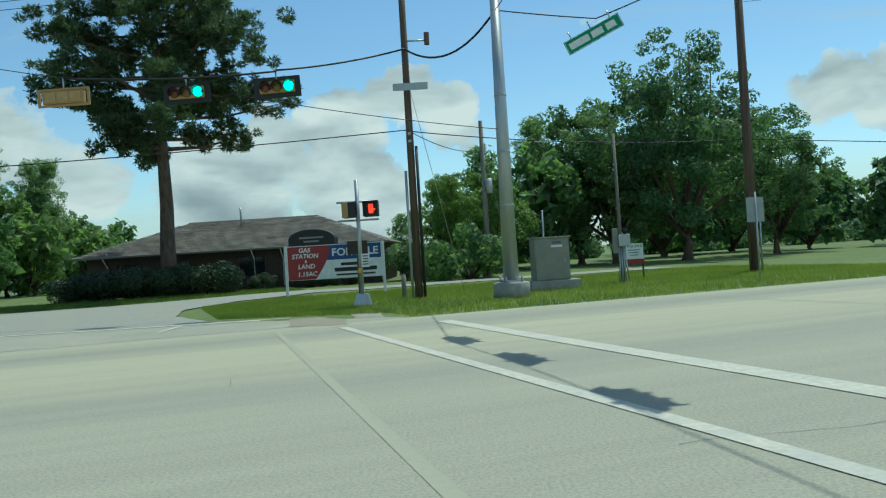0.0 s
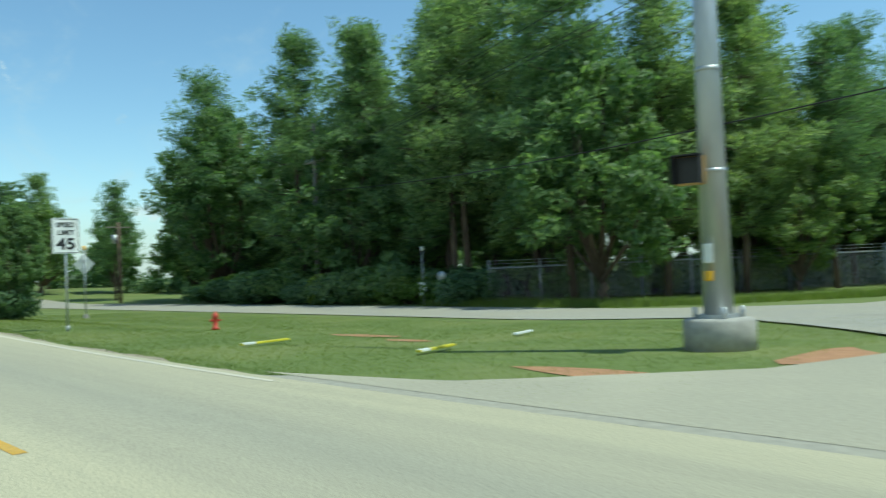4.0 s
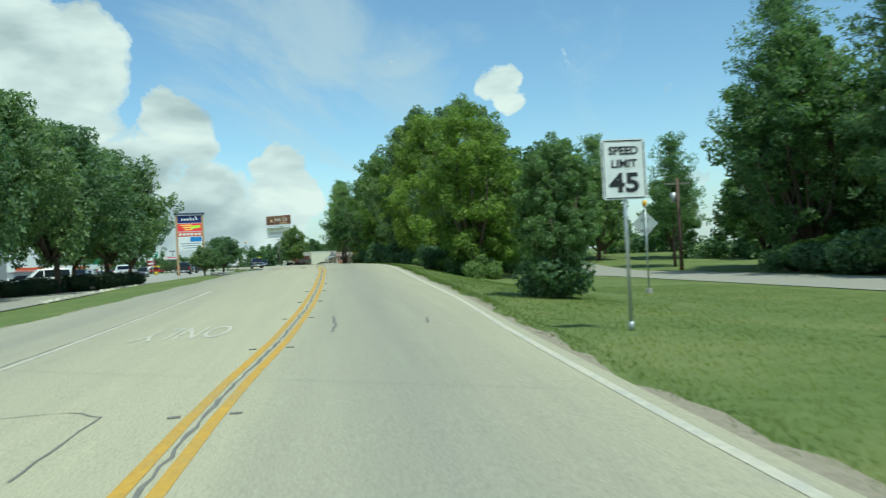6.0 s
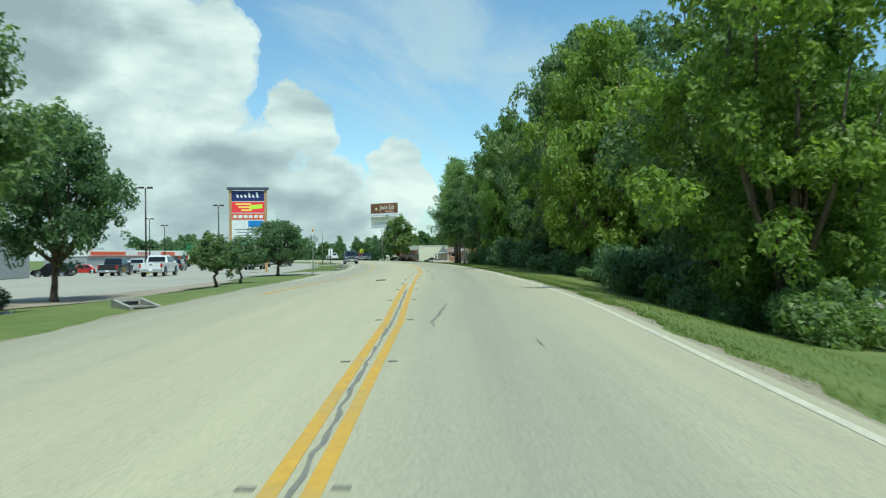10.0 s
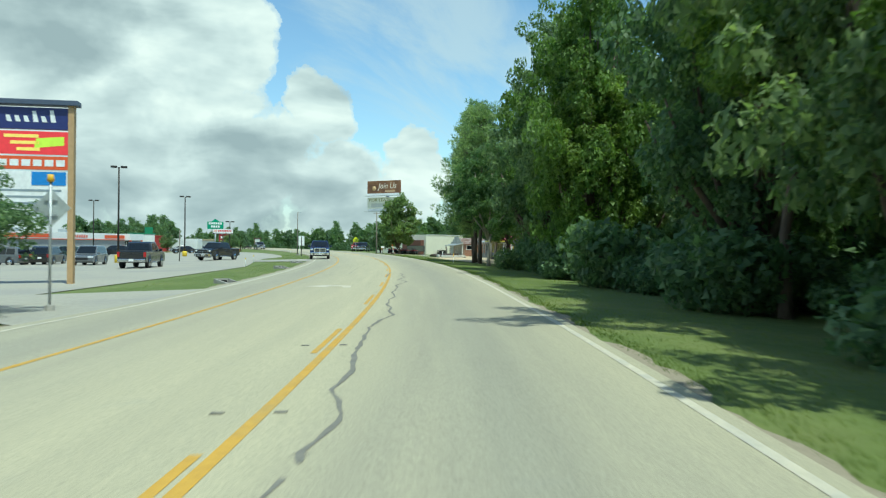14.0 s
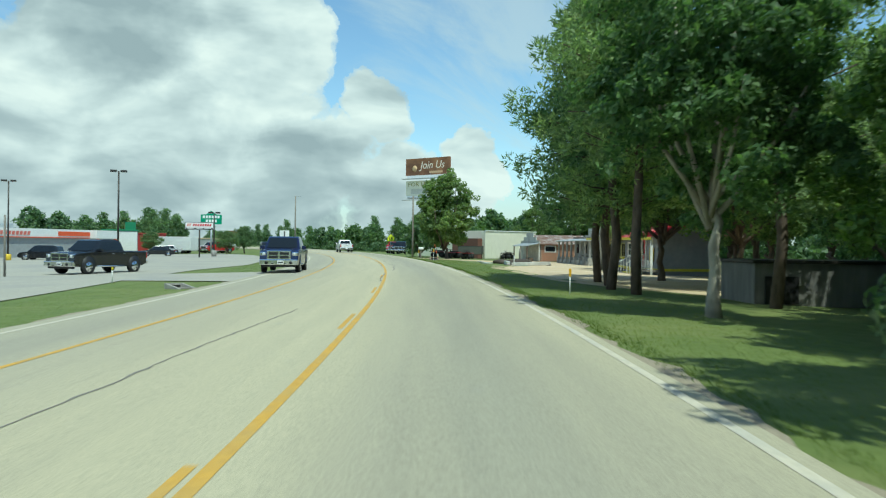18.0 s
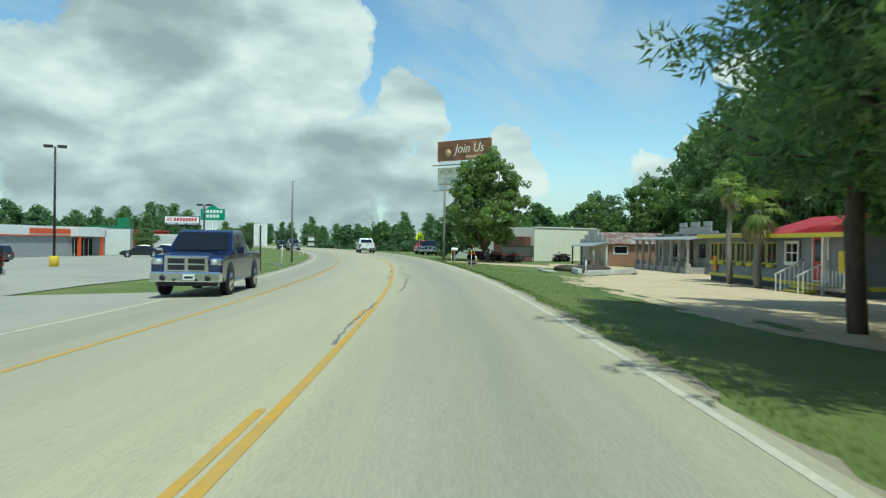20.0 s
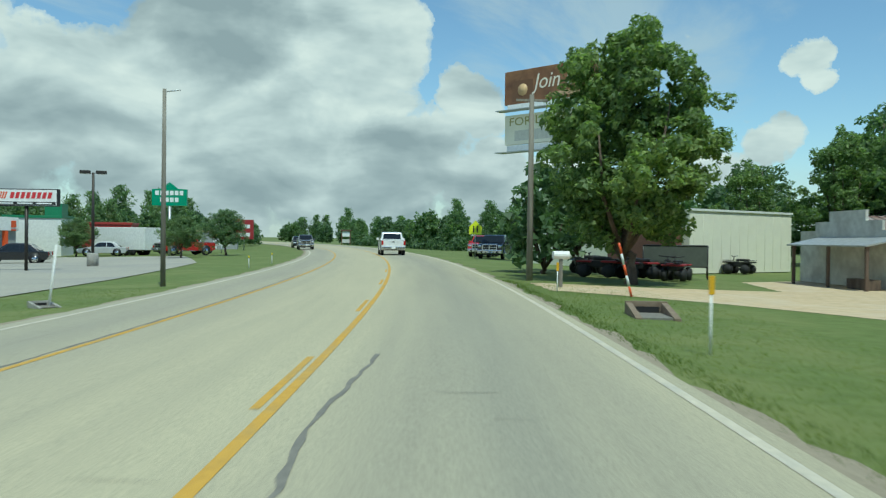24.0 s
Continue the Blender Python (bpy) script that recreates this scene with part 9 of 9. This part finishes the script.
# straight band slightly darker than the asphalt around it
tagged(mesh_ob("worn_track", [rd(s + ds, o, 0.0042) for s, o, ds in ((-21.3, 2.4, -0.05), (-21.3, 2.4, 0.05), (-20.3, -12, 0.07), (-20.3, -12, -0.07))], [(0, 1, 2, 3)], M_FAINT), "faint dark band across the asphalt", "road mark", kind="structure")
for k, (a, b) in enumerate((((-16, 9.5), (-11, 11.5)), ((-17, 13.5), (-11, 12.5)))):
    crack("sealed_crack", [a, ((a[0] + b[0]) / 2 + 0.6, (a[1] + b[1]) / 2), b], 0.016, 20 + k)
for k in range(14):
    rng = random.Random(300 + k)
    s, o, ang = rng.uniform(-25, -7), rng.uniform(-11, 2), rng.choice((rng.uniform(-0.4, 0.4), rng.uniform(1.2, 1.9)))
    pts = [(s, o)]
    for j in range(rng.randint(3, 7)):
        ang += rng.uniform(-0.5, 0.5)
        pts.append((pts[-1][0] + 0.5 * cos(ang), pts[-1][1] + 0.5 * sin(ang)))
    crack("hairline_crack", pts, 0.004, 330 + k, "fine dark crack in the worn asphalt")
for k in range(34):
    rng = random.Random(100 + k)
    s = rng.uniform(0, 190)
    o = rng.choice((rng.uniform(-0.9, 2.2), rng.uniform(-4.2, -1.8)))
    crack("cross_crack", [(s, o), (s + rng.uniform(-0.15, 0.15), o + rng.uniform(0.25, 0.9))], 0.007, 200 + k, "short dark crack across the asphalt")

# raised reflectors beside the centre line
for i in range(18):
    s = -0.5 + i * 4.75
    for o in (YL(s) - 0.33, YL(s) + 0.21):
        mk = thing("road_reflector", at(s, o, 0, 0.0), "small flat dark road stud", "road stud", "road studs")
        box("stud", (0, 0, 0.008), (0.06, 0.11, 0.012), M_TAR, mk, 0.004)

db = thing("road_debris", at(61.0, -2.9, 60), "scrap of dark board lying on the asphalt", "debris")
box("board", (0, 0, 0.02), (0.14, 0.5, 0.035), M_BARK, db, 0.005)
for s, off, turn, mt, ln in ((1.0, 5.2, 100, M_YTRIM, 1.2), (-1.5, 10.0, 110, M_SIGNWHITE, 0.9), (-3.0, 6.1, 105, M_YTRIM, 1.1)):
    q = thing("broken_delineator", at(s, off, turn), "broken plastic marker strip lying on the grass", "debris", "strips on the grass")
    box("strip", (0, 0, 0.03), (ln, 0.1, 0.04), mt, q, 0.01)
    box("strip_end", (ln * 0.35, 0, 0.035), (ln * 0.25, 0.104, 0.044), M_SIGNWHITE, q, 0.01)
M_CLAY = material("bare_red_clay", (0.42, 0.22, 0.11), (0.32, 0.17, 0.09), 4.0, 0.95, 0.3, 30.0)
for s, off, a, b in ((2.0, 8.4, 1.3, 0.4), (-0.5, 7.6, 0.7, 0.25), (-8.6, 8.2, 0.5, 1.3), (-7.4, 5.2, 1.6, 0.5)):
    rng = random.Random(int(off * 10))
    patch("clay_patch", [(s + a * cos(2 * pi * j / 10) * rng.uniform(0.7, 1.2), off + b * sin(2 * pi * j / 10) * rng.uniform(0.7, 1.2)) for j in range(10)], -0.03, M_CLAY, "worn patch of bare reddish soil", "ground patch")


# ---------------------------------------------------------------- grass blades on the verges
M_BLADE = leaf_material("grass_blades", (0.146, 0.196, 0.042), (0.178, 0.228, 0.053), (0.224, 0.256, 0.083), 0.55)


def grass(name, count, where, hmin, hmax, seed, label="rough mown grass on the verge"):
    """where(u, v) gives (s, off) for two random numbers."""
    rng = np.random.default_rng(seed)
    u, v = rng.uniform(size=count), rng.uniform(size=count)
    base = np.array([rd(*where(a, b)) for a, b in zip(u, v)]) - [0, 0, 0.05]
    ang, h = rng.uniform(0, 2 * pi, count), rng.uniform(hmin, hmax, count)
    w = h * 0.05 + 0.004
    lean = rng.normal(size=(count, 2)) * 0.35 * h[:, None]
    dx = np.stack([np.cos(ang) * w, np.sin(ang) * w, np.zeros(count)], 1)
    tip = base + np.stack([lean[:, 0], lean[:, 1], h], 1)
    co = np.stack([base - dx, base + dx, tip], 1).reshape(-1, 3)
    me = bpy.data.meshes.new(name)
    me.vertices.add(len(co))
    me.vertices.foreach_set("co", co.ravel())
    idx = np.arange(len(co))
    me.loops.add(len(co))
    me.loops.foreach_set("vertex_index", idx)
    me.polygons.add(count)
    me.polygons.foreach_set("loop_start", idx[::3])
    me.polygons.foreach_set("loop_total", np.full(count, 3))
    me.materials.append(M_BLADE)
    me.update(calc_edges=True)
    return tagged(new(name, me), label, "grass", kind="stuff")


grass("verge_grass", 90000, lambda a, b: (-4 + a * 204, WL(-4 + a * 204) + 0.52 + b ** 1.5 * 3.8), 0.03, 0.06, 1)
grass("verge_edge_grass", 16000, lambda a, b: (-4 + a * 204, WL(-4 + a * 204) + 0.40 + b * 0.4), 0.04, 0.08, 2)
grass("island_grass", 50000, lambda a, b: (-8.5 + a * 40, 3.0 + b * 12.5), 0.035, 0.07, 3)
grass("corner_grass", 60000, lambda a, b: (-24.6 - a * 21, 3.0 + b * 16), 0.08, 0.16, 4)
grass("left_grass", 16000, lambda a, b: (98 + a * 100, -8.1 - b * 3.4), 0.03, 0.06, 5)
grass("lawn_strip_grass", 34000, lambda a, b: (-26.5 + a * 22, 24.8 + 1.6 * max(0, 0.35 - a) * 3 + b * 8), 0.08, 0.18, 8, "long green grass before the house hedge")
grass("front_grass", 16000, lambda a, b: (-26 - a * 20, 10 + b * 10), 0.06, 0.11, 6)
grass("tip_grass", 30000, lambda a, b: (-20.6 - a * 4.2, 8.2 - a * 3.4 + b * (7.0 + a * 8)), 0.07, 0.15, 9)
grass("fence_grass", 12000, lambda a, b: (-8 + a * 24, 22.4 + b * 3.2 + 12 * max(0, 0.55 - a)), 0.1, 0.4, 7, "tall unmown grass along the fence")
